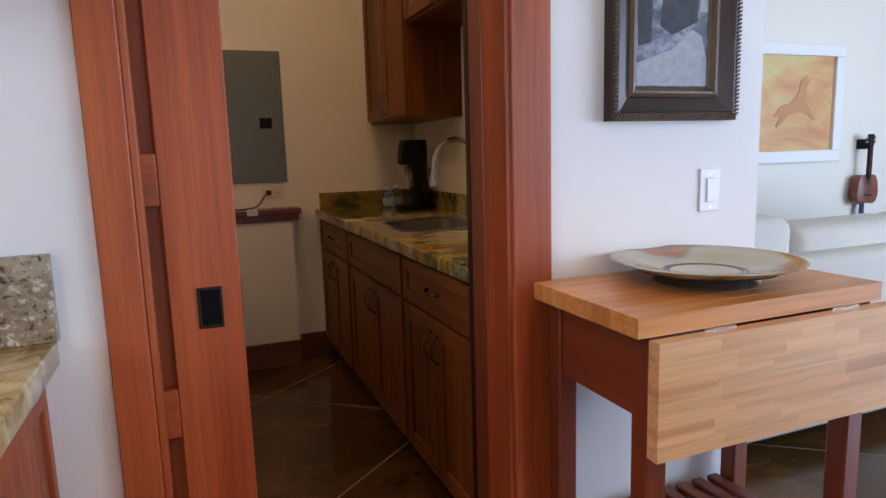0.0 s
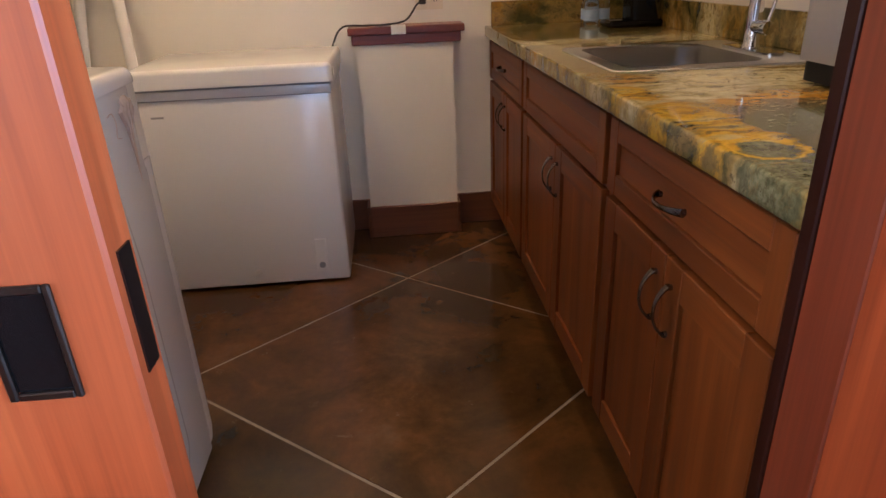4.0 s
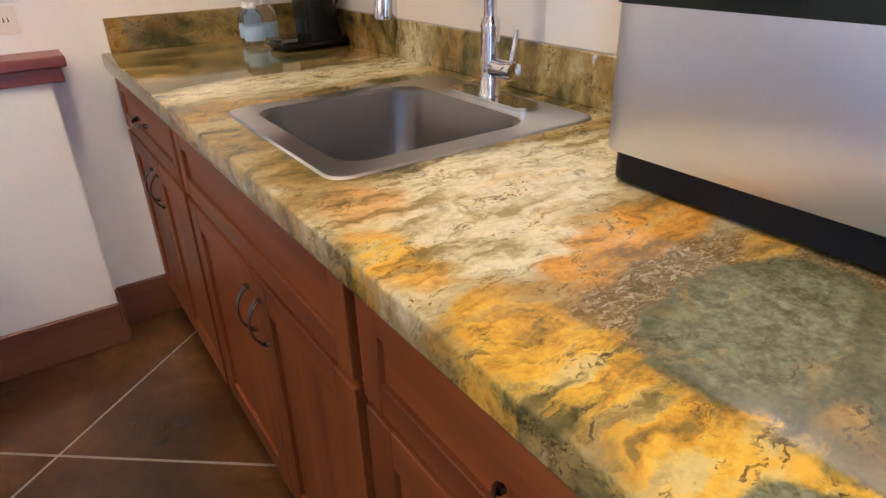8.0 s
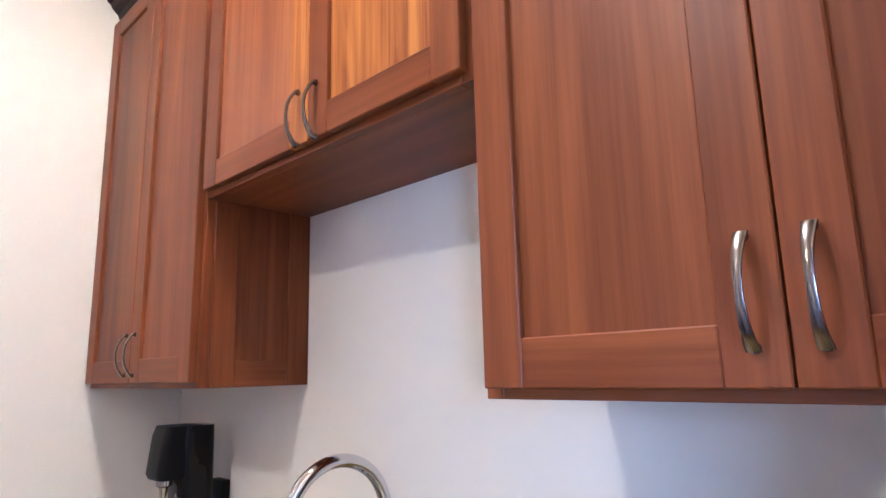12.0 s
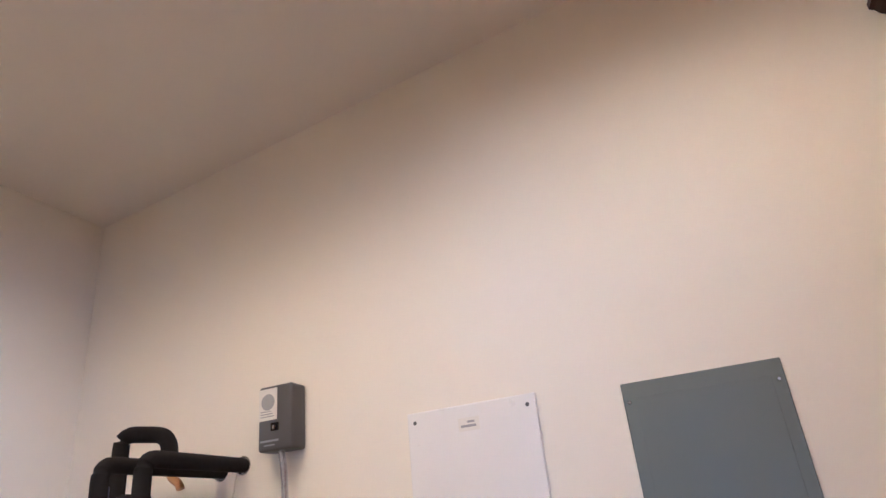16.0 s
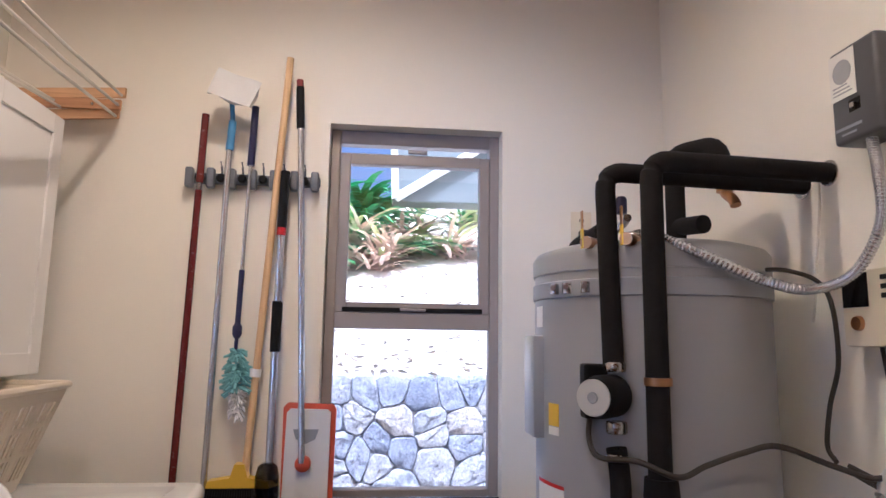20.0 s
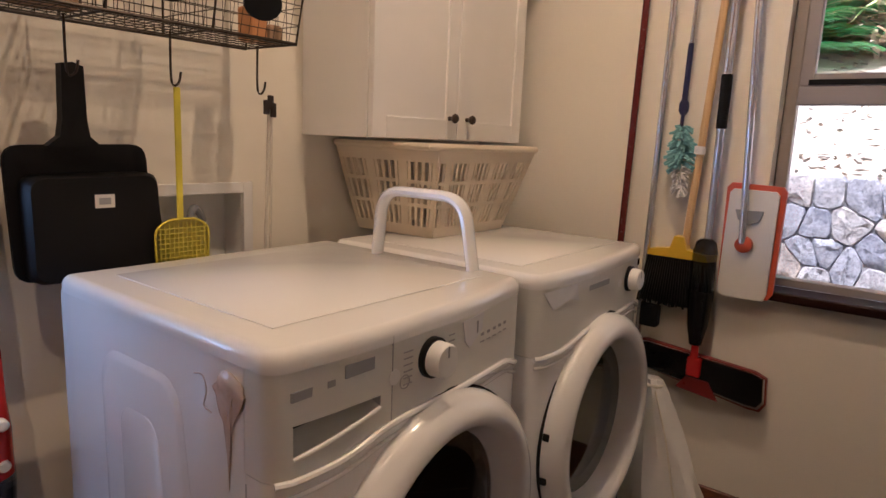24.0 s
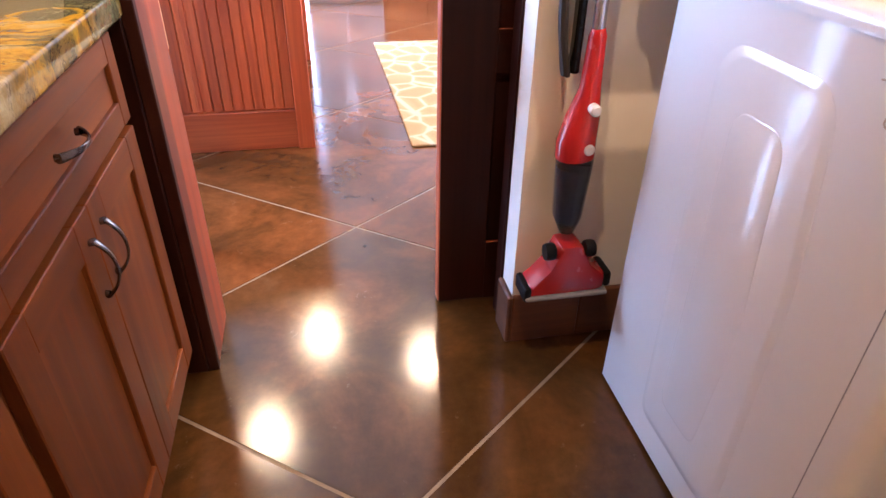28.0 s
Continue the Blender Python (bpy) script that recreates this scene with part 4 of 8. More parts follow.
# upper cabinets
UX = 1.212
UPPER = ((3.150, 3.902, 3.53, 1.412, 1.50, "tall"), (2.288, 3.148, 2.697, 1.858, 1.925, "shallow"), (1.58, 2.286, 1.905, 1.400, 1.505, "wide"))
for y0, y1, mid, zb, hz, what in UPPER:
    unit = thing("wall_cabinet", 1.36, (y0 + y1) / 2, zb, what + " stained fir wall cabinet with two framed doors", "cabinet", "wall cabinets")
    part("body", boxes((UX + 0.022, XE, y0, y1, zb + 0.016, 2.66)), "cab_z", unit)
    part("bottom", boxes((UX + 0.022, XE, y0, y1, zb, zb + 0.0155)), "cab_y", unit)
    fr = bmesh.new()
    for row in ((y0, y0 + 0.028, zb, 2.66), (y1 - 0.028, y1, zb, 2.66)):
        box(fr, UX + 0.001, UX + 0.0215, *row, 0.001, slot=0)
    for z0, z1 in ((zb, zb + 0.028), (2.61, 2.66)):
        box(fr, UX + 0.001, UX + 0.0215, y0 + 0.028, y1 - 0.028, z0, z1, 0.001, slot=1)
    part("face_frame", fr, ["cab_z", "cab_y"], unit)
    for a, b, hy in ((y0 + 0.012, mid - 0.0015, mid - 0.030), (mid + 0.0015, y1 - 0.012, mid + 0.030)):
        near = hy < mid
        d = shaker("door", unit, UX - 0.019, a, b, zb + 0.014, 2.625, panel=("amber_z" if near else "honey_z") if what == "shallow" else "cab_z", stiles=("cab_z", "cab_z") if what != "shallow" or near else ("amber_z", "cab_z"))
        bow_pull(d, UX - 0.019, hy, hz)
    if what == "tall":
        for a, b in ((UX + 0.022, UX + 0.082), (XE - 0.062, XE)):
            part("end_stile", boxes((a, b, y0 - 0.006, y0, zb, 1.857), r=0.0015), "cab_z", unit)
        part("end_rail", boxes((UX + 0.082, XE - 0.062, y0 - 0.006, y0, zb, zb + 0.062), r=0.0015), "cab_x", unit)
bm = bmesh.new()
prof = [(UX + 0.02, 2.66), (UX - 0.002, 2.66), (UX - 0.008, 2.675), (UX - 0.026, 2.69), (UX - 0.034, 2.705), (UX - 0.045, 2.712), (UX - 0.045, 2.73), (UX + 0.02, 2.73)]
prism(bm, prof, "y", 1.61, 3.902)
solid("crown_moulding", bm, "dark_y", "dark stained wooden crown moulding along the wall cabinets", "moulding")

# granite counter with the sink's cut-out
CX, CZ = 0.845, 0.91
SX0, SX1, SY0, SY1 = 0.95, 1.34, 2.48, 2.92
bm = bmesh.new()
xs, ys = (CX, SX0, SX1, XE), (1.60, SY0, SY1, YN)
grid = [[bm.verts.new((x, y, CZ)) for y in ys] for x in xs]
for i in range(3):
    for j in range(3):
        if (i, j) != (1, 1):
            bm.faces.new((grid[i][j], grid[i + 1][j], grid[i + 1][j + 1], grid[i][j + 1]))
got = bmesh.ops.extrude_face_region(bm, geom=bm.faces[:])
bmesh.ops.translate(bm, verts=[v for v in got["geom"] if isinstance(v, bmesh.types.BMVert)], vec=(0, 0, -0.046))
front = [e for e in bm.edges if all(abs(v.co.x - CX) < 1e-5 for v in e.verts) and abs(e.verts[0].co.z - e.verts[1].co.z) < 1e-5]
bmesh.ops.bevel(bm, geom=front, offset=0.006, segments=3, profile=0.5, affect="EDGES")
counter = solid("counter", bm, "granite", "polished gold, cream and grey-green granite counter with a sink cut-out", "counter", smooth=True)
solid("backsplash", boxes((XE - 0.02, XE, 1.60, YN - 0.02, CZ, 1.008), r=0.002), "granite", "low gold and brown granite backsplash along the counter", "backsplash")
solid("backsplash", boxes((0.872, XE, YN - 0.02, YN, CZ, 1.008), r=0.002), "granite", "low gold and brown granite backsplash at the counter's end", "backsplash")

# sink
sink = thing("sink", 1.15, 2.70, CZ, "square brushed steel drop-in sink in the granite counter", "sink")
bm = bmesh.new()
def plate(u0, u1, v0, v1, r, z):
    return [Vector((u, v, z)) for u, v in rounded(u0, u1, v0, v1, r, 5)]
rows = [plate(0.925, 1.435, 2.455, 2.945, 0.03, CZ + 0.0005), plate(0.928, 1.432, 2.458, 2.942, 0.03, CZ + 0.004), plate(0.966, 1.322, 2.500, 2.900, 0.05, CZ + 0.0045), plate(0.972, 1.316, 2.506, 2.894, 0.055, CZ - 0.002),
        plate(0.984, 1.304, 2.518, 2.882, 0.065, CZ - 0.12), plate(0.994, 1.294, 2.528, 2.872, 0.07, CZ - 0.148), plate(1.02, 1.27, 2.555, 2.845, 0.06, CZ - 0.167), plate(1.10, 1.18, 2.66, 2.74, 0.035, CZ - 0.174)]
skin(bm, rows[2:], False)
bm.faces.new([v for v in bm.verts][-len(rows[0]):])
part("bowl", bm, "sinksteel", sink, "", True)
bm = bmesh.new()
skin(bm, rows[:3], False)
part("rim", bm, "steel", sink, "brushed steel rim", True)
bm = bmesh.new()
lathe(bm, (1.14, 2.70, CZ - 0.174), [(0.042, 0.0), (0.042, 0.003), (0.034, 0.003), (0.03, -0.004), (0.0, -0.004)], 20)
part("drain", bm, "chrome", sink, "", True)

FAX, FAY = 1.371, 2.682
faucet = thing("faucet", FAX, FAY, CZ, "tall chrome gooseneck faucet with a pull-down spray on the sink", "faucet")
bm = bmesh.new()
prism(bm, rounded(FAX - 0.028, FAX + 0.028, 2.555, 2.80, 0.027, 6), "z", CZ + 0.0045, CZ + 0.0115)
part("base_plate", bm, "chrome", faucet, "", True)
bm = bmesh.new()
lathe(bm, (FAX, FAY, CZ), [(0.0235, 0.0115), (0.0235, 0.016), (0.0205, 0.02), (0.0195, 0.06), (0.0185, 0.115), (0.0175, 0.132), (0.0185, 0.140), (0.0178, 0.150), (0.0135, 0.158)], 24)
part("body", bm, "chrome", faucet, "", True)
bm = bmesh.new()
HEADX, HEADY = 1.161, 2.690
mid_x, half = (FAX + HEADX) / 2, (FAX - HEADX) / 2
arc = [(FAX, FAY, CZ + 0.15 + 0.03 * i) for i in range(4)]
arc += [(mid_x + half * math.cos(radians(a)), FAY + 0.004 * (1 - math.cos(radians(a))), 1.178 + 0.107 * math.sin(radians(a))) for a in range(0, 181, 6)]
arc += [(HEADX - 0.0005, HEADY, 1.168), (HEADX - 0.001, HEADY, 1.155)]
tube(bm, arc, 0.0125, 16, up=(0, 1, 0))
part("neck", bm, "chrome", faucet, "", True)
bm = bmesh.new()
spray = [(0.0128, 1.173), (0.0152, 1.171), (0.0158, 1.162), (0.0150, 1.159), (0.0165, 1.150), (0.0182, 1.130), (0.0195, 1.105), (0.0202, 1.088), (0.0195, 1.082), (0.0150, 1.081), (0.0140, 1.084), (0.0, 1.084)]
skin(bm, [ring((HEADX - 0.001 - 0.07 * (1.173 - z), HEADY, z), (0, 0, -1), max(r, 1e-4), 24) for r, z in spray])
part("spray_head", bm, "chrome", faucet, "", True)
bm = bmesh.new()
lathe(bm, (FAX, FAY, CZ + 0.066), [(0.0, -0.010), (0.0165, -0.012), (0.0172, -0.045), (0.0178, -0.047), (0.0178, -0.066), (0.0165, -0.072), (0.0, -0.073)], 20, "y")
lever = part("lever", bm, "chrome", faucet, "", True)
bm = bmesh.new()
tube(bm, [(FAX + 0.003, FAY - 0.058, CZ + 0.078), (FAX + 0.010, FAY - 0.057, CZ + 0.105), (FAX + 0.019, FAY - 0.054, CZ + 0.136)], [0.0055, 0.005, 0.0042], 10, up=(0, 1, 0))
part("lever_stick", bm, "chrome", lever, "", True)

# ---- washer and dryer ----
def front_loader(name, x0, label, washer):
    """A front-loading machine with a bowed front looking towards +y."""
    x1, yb, zt = x0 + 0.683, 1.785, 0.985
    xc = (x0 + x1) / 2
    side = (0.0, 0.0015, 0.005, 0.010, 0.017, 0.026)
    across = [x0 + d for d in side] + [x0 + 0.026 + (0.683 - 0.052) * i / 20 for i in range(1, 20)] + [x1 - d for d in side[::-1]]
    def bow(x, z):
        u = (x - xc) / 0.3415
        d = min(x - x0, x1 - x, 0.026)
        return 2.424 - 0.026 + math.sqrt(max(0.0, 0.026 ** 2 - (0.026 - d) ** 2)) + 0.014 * u + 0.036 * (1 - abs(u) ** 2.4) * (0.7 + 0.3 * math.sin(math.pi * min(1, max(0, z / 0.86))))
    def crest(x):
        """Top edge of the front panel, raised over the door."""
        u = (x1 - x) / (x1 - x0)
        return 0.795 + 0.032 * max(0.0, math.sin(math.pi * (u - 0.15) / 0.70)) ** 0.7 if 0.15 < u < 0.85 else 0.795
    mach = thing(name, xc, 2.1, 0, label, "washing machine" if washer else "dryer")
    bm = bmesh.new()
    box(bm, x0, x1, yb, 2.384, 0.012, zt - 0.032, 0.004, 2, only="z")
    bmesh.ops.delete(bm, geom=[f for f in bm.faces if f.calc_center_median().y > 2.3835], context="FACES_ONLY")
    part("cabinet", bm, "white", mach, "", True)
    bm = bmesh.new()
    edge = [(x1 + 0.002 - 0.02 * (1 - math.cos(radians(a))), yb - 0.002 + 0.02 - 0.02 * math.sin(radians(a))) for a in (0, 30, 60, 90)]
    edge += [(x0 - 0.002 + 0.02 * (1 - math.sin(radians(a))), yb - 0.002 + 0.02 - 0.02 * math.cos(radians(a))) for a in (0, 30, 60, 90)]
    for x in across:
        edge.append((x + (0.002 if x > xc else -0.002) * max(0, 1 - min(x - x0, x1 - x) / 0.026), bow(x, 0.8) + 0.0005))
    ins = []
    for i, p in enumerate(edge):
        a, b = Vector(p) - Vector(edge[i - 1]), Vector(edge[(i + 1) % len(edge)]) - Vector(p)
        way = a.normalized() + b.normalized()
        ins.append(Vector((way.y, -way.x)).normalized())
    turn = 1 if ins[len(ins) // 2 + 5].y < 0 else -1
    rolled = [(0.0, zt - 0.032)] + [(0.0185 * (1 - math.cos(radians(a))), zt - 0.022 + 0.022 * math.sin(radians(a))) for a in (0, 18, 36, 54, 72, 90)]
    skin(bm, [[Vector((x + turn * d * n.x, y + turn * d * n.y, z)) for (x, y), n in zip(edge, ins)] for d, z in rolled])
    lid = part("top", bm, "white", mach, "", True)
    bm = boxes((x0 + 0.07, x1 - 0.07, yb + 0.08, 2.35, zt, zt + 0.0022), r=0.002, seg=2)
    part("raised_field", bm, "white", lid, "", True)
    # bowed front: a grid with thickness, open behind the door
    dc = (xc - (0.018 if washer else -0.012), 2.462, 0.537 if washer else 0.55)
    bm = bmesh.new()
    nx, nz = len(across) - 1, 26
    zs = [0.03 + (0.765 - 0.03) * j / nz for j in range(nz + 1)]
    rows = []
    for j, z in enumerate(zs):
        row = []
        for i in range(nx + 1):
            x = across[i]
            edge = z if j < nz else crest(x)
            row.append(bm.verts.new((x, bow(x, z) if j else bow(x, z) - 0.015, edge)))
        rows.append(row)
    for a, b in zip(rows, rows[1:]):
        for i in range(nx):
            if max(math.hypot(v.co.x - dc[0], v.co.z - dc[2]) for v in (a[i], a[i + 1], b[i + 1], b[i])) > 0.272:
                bm.faces.new((a[i], a[i + 1], b[i + 1], b[i]))
    bmesh.ops.delete(bm, geom=[v for v in bm.verts if not v.link_faces and not v.link_edges], context="VERTS")
    rim = [[bm.verts.new((v.co.x, 2.380, v.co.z)) for v in (rows[0] + [r[-1] for r in rows[1:]] + rows[-1][-2::-1] + [r[0] for r in rows[-2:0:-1]])]]
    loop = rows[0] + [r[-1] for r in rows[1:]] + rows[-1][-2::-1] + [r[0] for r in rows[-2:0:-1]]
    for i in range(len(loop)):
        k = (i + 1) % len(loop)
        bm.faces.new((loop[i], loop[k], rim[0][k], rim[0][i]))
    part("front_panel", bm, "white", mach, "", True)
    # ledge under the controls
    for dz, rr in ((0.0, 0.006), (-0.022, 0.004)):
        bm = bmesh.new()
        pts = []
        for i in range(33):
            x = x0 + 0.008 + (x1 - x0 - 0.016) * i / 32
            u = (x1 - x) / (x1 - x0)
            z = 0.792 + 0.030 * (1 / (1 + math.exp(-(u - 0.24) * 26)) - 1 / (1 + math.exp(-(u - 0.93) * 40))) + dz
            pts.append((x, bow(x, 0.79) + 0.003, z))
        tube(bm, pts, rr, 8)
        part("ledge", bm, "white", mach, "", True)
    # control panel: one bowed sheet, with the drawer's grip scooped out of the washer's
    g0, g1 = x1 - 0.196, x1 - 0.034
    cols = sorted(across + ([g0, g1, g0 + 0.04, g0 + 0.08, g0 + 0.12] if washer else []))
    def lip(x):
        return (0.824 if washer else 0.836) + 0.030 * min(1, max(0, (g1 - x) / (g1 - g0))) ** 1.3
    bm = bmesh.new()
    rows = []
    for z, back in ((0.0, 0.0), (None, 0.0), (0.874, 0.0005), (0.93, 0.001), (0.948, 0.001), (0.9528, 0.0025)):
        spots = [(cols[0], 2.378)] + [(x, bow(x, 0.8) - back) for x in cols] + [(cols[-1], 2.378)]
        rows.append([bm.verts.new((x, y, lip(x) if z is None else z or crest(x) + 0.0015)) for x, y in spots])
    for k, (a, b) in enumerate(zip(rows, rows[1:])):
        for i in range(len(cols) + 1):
            if not (washer and k == 1 and 0 < i < len(cols) and g0 - 1e-6 <= cols[i - 1] and cols[i] <= g1 + 1e-6):
                bm.faces.new((a[i], a[i + 1], b[i + 1], b[i]))
    panel = part("control_panel", bm, "panelgrey", mach, "", True)
    if washer:
        gx = [x for x in cols if g0 - 1e-6 <= x <= g1 + 1e-6]
        bm = bmesh.new()
        loop_ = [(x, lip(x)) for x in gx] + [(x, 0.874) for x in gx[::-1]]
        skin(bm, [[Vector((x, bow(x, 0.8) - (0.0 if z < 0.87 else 0.0005), z)) for x, z in loop_],
                  [Vector((x, bow(x, 0.8) - 0.006, z + (0.004 if z < 0.87 else 0.0))) for x, z in loop_],
                  [Vector((x, bow(x, 0.8) - 0.034, (z + 0.874) / 2 + 0.002)) for x, z in loop_]], False)
        # greyer than the panel: the scoop's shade is put into its colour
        part("drawer_grip", bm, "greyplate", panel, "scooped drawer grip", True)
        bm = bmesh.new()
        tube(bm, [(x, bow(x, 0.8) - 0.0005, lip(x)) for x in gx], 0.0035, 8)
        # whiter than the panel: the light on the lower lip is put into it
        part("grip_lip", bm, "whitep", panel, "", True)
        bm = bmesh.new()
        tube(bm, [(x1 - 0.252 + 0.0115 * math.cos(radians(a)), bow(x1 - 0.25, 0.8) - 0.0005, 0.880 + 0.0115 * math.sin(radians(a))) for a in range(0, 361, 20)], 0.0011, 5)
        part("ring_button", bm, "greyink", panel)
    def film(pts, nm="torn_film"):
        """A torn scrap of clear film still stuck to the panel."""
        bm = bmesh.new()
        skin(bm, [[Vector((x, bow(x, 0.8) - 0.001 + d, z)) for x, z in pts] for d in (-0.002, 0.0022)])
        part(nm, bm, "film", panel, "torn scrap of protective film")
    if washer:
        film([(xc - 0.075, 0.945), (xc - 0.150, 0.950), (xc - 0.145, 0.915), (xc - 0.100, 0.890), (xc - 0.085, 0.905)])
    else:
        film([(x1 - 0.02, 0.945), (x1 - 0.16, 0.948), (x1 - 0.175, 0.905), (x1 - 0.13, 0.915), (x1 - 0.06, 0.90)])
    def on(x, z):
        return bow(x, 0.8) - 0.001
    kx = xc + 0.02 if washer else xc - 0.18
    bm = bmesh.new()
    lathe(bm, (kx, on(kx, 0.905), 0.905), [(0.036, 0.0), (0.036, 0.010), (0.034, 0.012)], 24, "y")
    part("dial_collar", bm, "black", panel, "", True)
    bm = bmesh.new()
    lathe(bm, (kx, on(kx, 0.905), 0.905), [(0.031, 0.012), (0.030, 0.034), (0.027, 0.038), (0.0, 0.038)], 24, "y")
    dial = part("dial", bm, "whitep", panel, "round white control dial", True)
    part("pointer", boxes((kx - 0.002, kx + 0.002, on(kx, 0.905) + 0.0375, on(kx, 0.905) + 0.0388, 0.912, 0.932)), "midgrey", dial)
    def mark(px, z, w, h, matk, nm="print"):
        part(nm, boxes((px - w / 2, px + w / 2, on(px, z) - 0.004, on(px, z) + 0.0012, z - h / 2, z + h / 2)), matk, panel)
    if washer:
        mark(x1 - 0.055, 0.917, 0.05, 0.014, "greyink", "maker_plate")
        mark(x1 - 0.098, 0.920, 0.014, 0.010, "greyink", "maker_plate")
        mark(x1 - 0.152, 0.931, 0.06, 0.020, "midgrey", "badge")
        part("drawer_seam", boxes((x1 - 0.222, x1 - 0.2205, on(x1 - 0.22, 0.88) - 0.01, on(x1 - 0.22, 0.88) + 0.0015, 0.815, 0.965)), "greyink", panel)
        mark(xc - 0.115, 0.925, 0.03, 0.024, "midgrey", "display")
        for i in range(5):
            mark(xc - 0.15 - 0.025 * i, 0.905, 0.010, 0.006, "greyink")
            mark(xc - 0.15 - 0.025 * i, 0.89, 0.014, 0.002, "greyink")
        for i in range(6):
            mark(kx + 0.062, 0.875 + 0.011 * i, 0.022, 0.0022, "greyink")
            mark(kx - 0.06, 0.875 + 0.011 * i, 0.018, 0.0022, "greyink")
        for bx in (xc + 0.115, xc - 0.045):
            bm = bmesh.new()
            lathe(bm, (bx, on(bx, 0.895), 0.895), [(0.013, -0.003), (0.013, 0.0015), (0.0, 0.0015)], 16, "y")
            part("button", bm, "whitep", panel, "", True)
    else:
        mark(x0 + 0.045, 0.935, 0.022, 0.02, "gloss", "display")
        mark(xc + 0.05, 0.925, 0.12, 0.014, "greyink")
        bm = bmesh.new()
        lathe(bm, (xc - 0.10, on(xc - 0.10, 0.905), 0.905), [(0.012, -0.003), (0.012, 0.0015), (0.0, 0.0015)], 16, "y")
        part("button", bm, "whitep", panel, "", True)
    # round door
    bm = bmesh.new()
    lathe(bm, dc, [(0.288, -0.02), (0.290, -0.004), (0.286, 0.016), (0.270, 0.034), (0.250, 0.043), (0.236, 0.040), (0.226, 0.030), (0.214, -0.004), (0.204, -0.034)], 56, "y")
    bm.faces.ensure_lookup_table()
    for f in sorted(bm.faces, key=lambda f: -len(f.verts))[:2]:
        bm.faces.remove(f)
    hatch = part("door", bm, "white", mach, "round white porthole door", True)
    bm = bmesh.new()
    lathe(bm, dc, [(0.2945, -0.034), (0.2945, -0.012), (0.289, -0.011), (0.289, -0.034)], 56, "y")
    part("seal", bm, "rubber", mach, "", True)
    bm = bmesh.new()
    lathe(bm, dc, [(0.205, -0.024), (0.17, -0.034), (0.11, -0.046), (0.0, -0.053), (0.0, -0.057), (0.11, -0.050), (0.17, -0.038), (0.205, -0.028)], 48, "y")
    part("porthole_glass", bm, "porthole" if washer else "dryglass", hatch, "", True).visible_shadow = False
    bm = bmesh.new()
    lathe(bm, (dc[0], 2.40, dc[2]), [(0.20, 0.03), (0.20, -0.25), (0.18, -0.30), (0.0, -0.31)], 40, "y")
    bm.faces.ensure_lookup_table()
    bm.faces.remove(max((f for f in bm.faces if len(f.verts) == 40), key=lambda f: f.calc_center_median().y))
    part("drum", bm, "grey" if washer else "midgrey", mach, "", True)
    if washer:
        # white rings stand in for the reflection in the door's glass bowl
        for k, rr in ((0.095, 0.13), (0.03, 0.105)):
            bm = bmesh.new()
            tube(bm, [(dc[0] + rr * math.cos(radians(a)), 2.30 + k, dc[2] + rr * math.sin(radians(a))) for a in range(0, 361, 15)], 0.006, 6)
            part("drum_rib", bm, "whitep", mach, "", True)
    for zz in (0.60, 0.49) :
        part("hinge", boxes((dc[0] + 0.276, dc[0] + 0.288, 2.452, 2.468, zz - 0.009, zz + 0.009), r=0.002), "black", mach)
    # pressed side wall: two rounded plateaus and a front seam
    for xs_, sg in ((x1, 1), (x0, -1)):
        for high, outline in ((0.005, [(1.975, 0.085), (1.95, 0.60), (1.945, 0.84), (1.985, 0.885), (2.18, 0.885), (2.215, 0.85), (2.25, 0.60), (2.255, 0.13), (2.22, 0.085)]),
                              (0.006, [(2.03, 0.16), (2.015, 0.78), (2.04, 0.805), (2.13, 0.805), (2.155, 0.78), (2.19, 0.47), (2.165, 0.16)])):
            bm = bmesh.new()
            cy = sum(p[0] for p in outline) / len(outline)
            cz = sum(p[1] for p in outline) / len(outline)
            rim = bend_2d(outline, 0.03, 4)
            rows = [[Vector((xs_ + sg * d, y + (cy - y) * k * 0.13, z + (cz - z) * k * 0.045)) for y, z in rim] for d, k in ((-0.004, 0.0), (0.0004, 0.0), (high * 0.35, 0.3), (high * 0.85, 0.75), (high, 1.0))]
            skin(bm, rows)
            part("side_panel", bm, "white", mach, "", True)
        part("side_seam", boxes((min(xs_, xs_ + sg * 0.0008), max(xs_, xs_ + sg * 0.0008), 2.3815, 2.383, 0.05, 0.78)), "greyink", mach)
    for fx in (x0 + 0.06, x1 - 0.06):
        for fy in (yb + 0.06, 2.33):
            bm = bmesh.new()
            lathe(bm, (fx, fy, 0), [(0.022, 0.0), (0.022, 0.008), (0.012, 0.014)], 12)
            part("foot", bm, "black", mach, "", True)
    return mach


washer = front_loader("washing_machine", -0.807, "white front-loading washing machine with a bowed front and dark porthole", True)
dryer = front_loader("dryer", -1.515, "white front-loading dryer with a clear porthole beside the washer", False)

# ---- chest freezer ----
fz = thing("chest_freezer", -0.16, 3.6, 0, "white chest freezer with its lid closed beside the wall pier", "freezer")
part("body", boxes((-0.505, 0.20, 3.335, 3.872, 0.012, 0.7845), r=0.012, seg=3), "white", fz, "", True)
bm = bmesh.new()
prism(bm, rounded(-0.512, 0.213, 3.318, 3.872, 0.02, 4), "z", 0.797, 0.862)
bmesh.ops.bevel(bm, geom=[e for e in bm.edges if all(v.co.z > 0.86 for v in e.verts)], offset=0.018, segments=4, profile=0.5, affect="EDGES")
part("lid", bm, "white", fz, "", True)
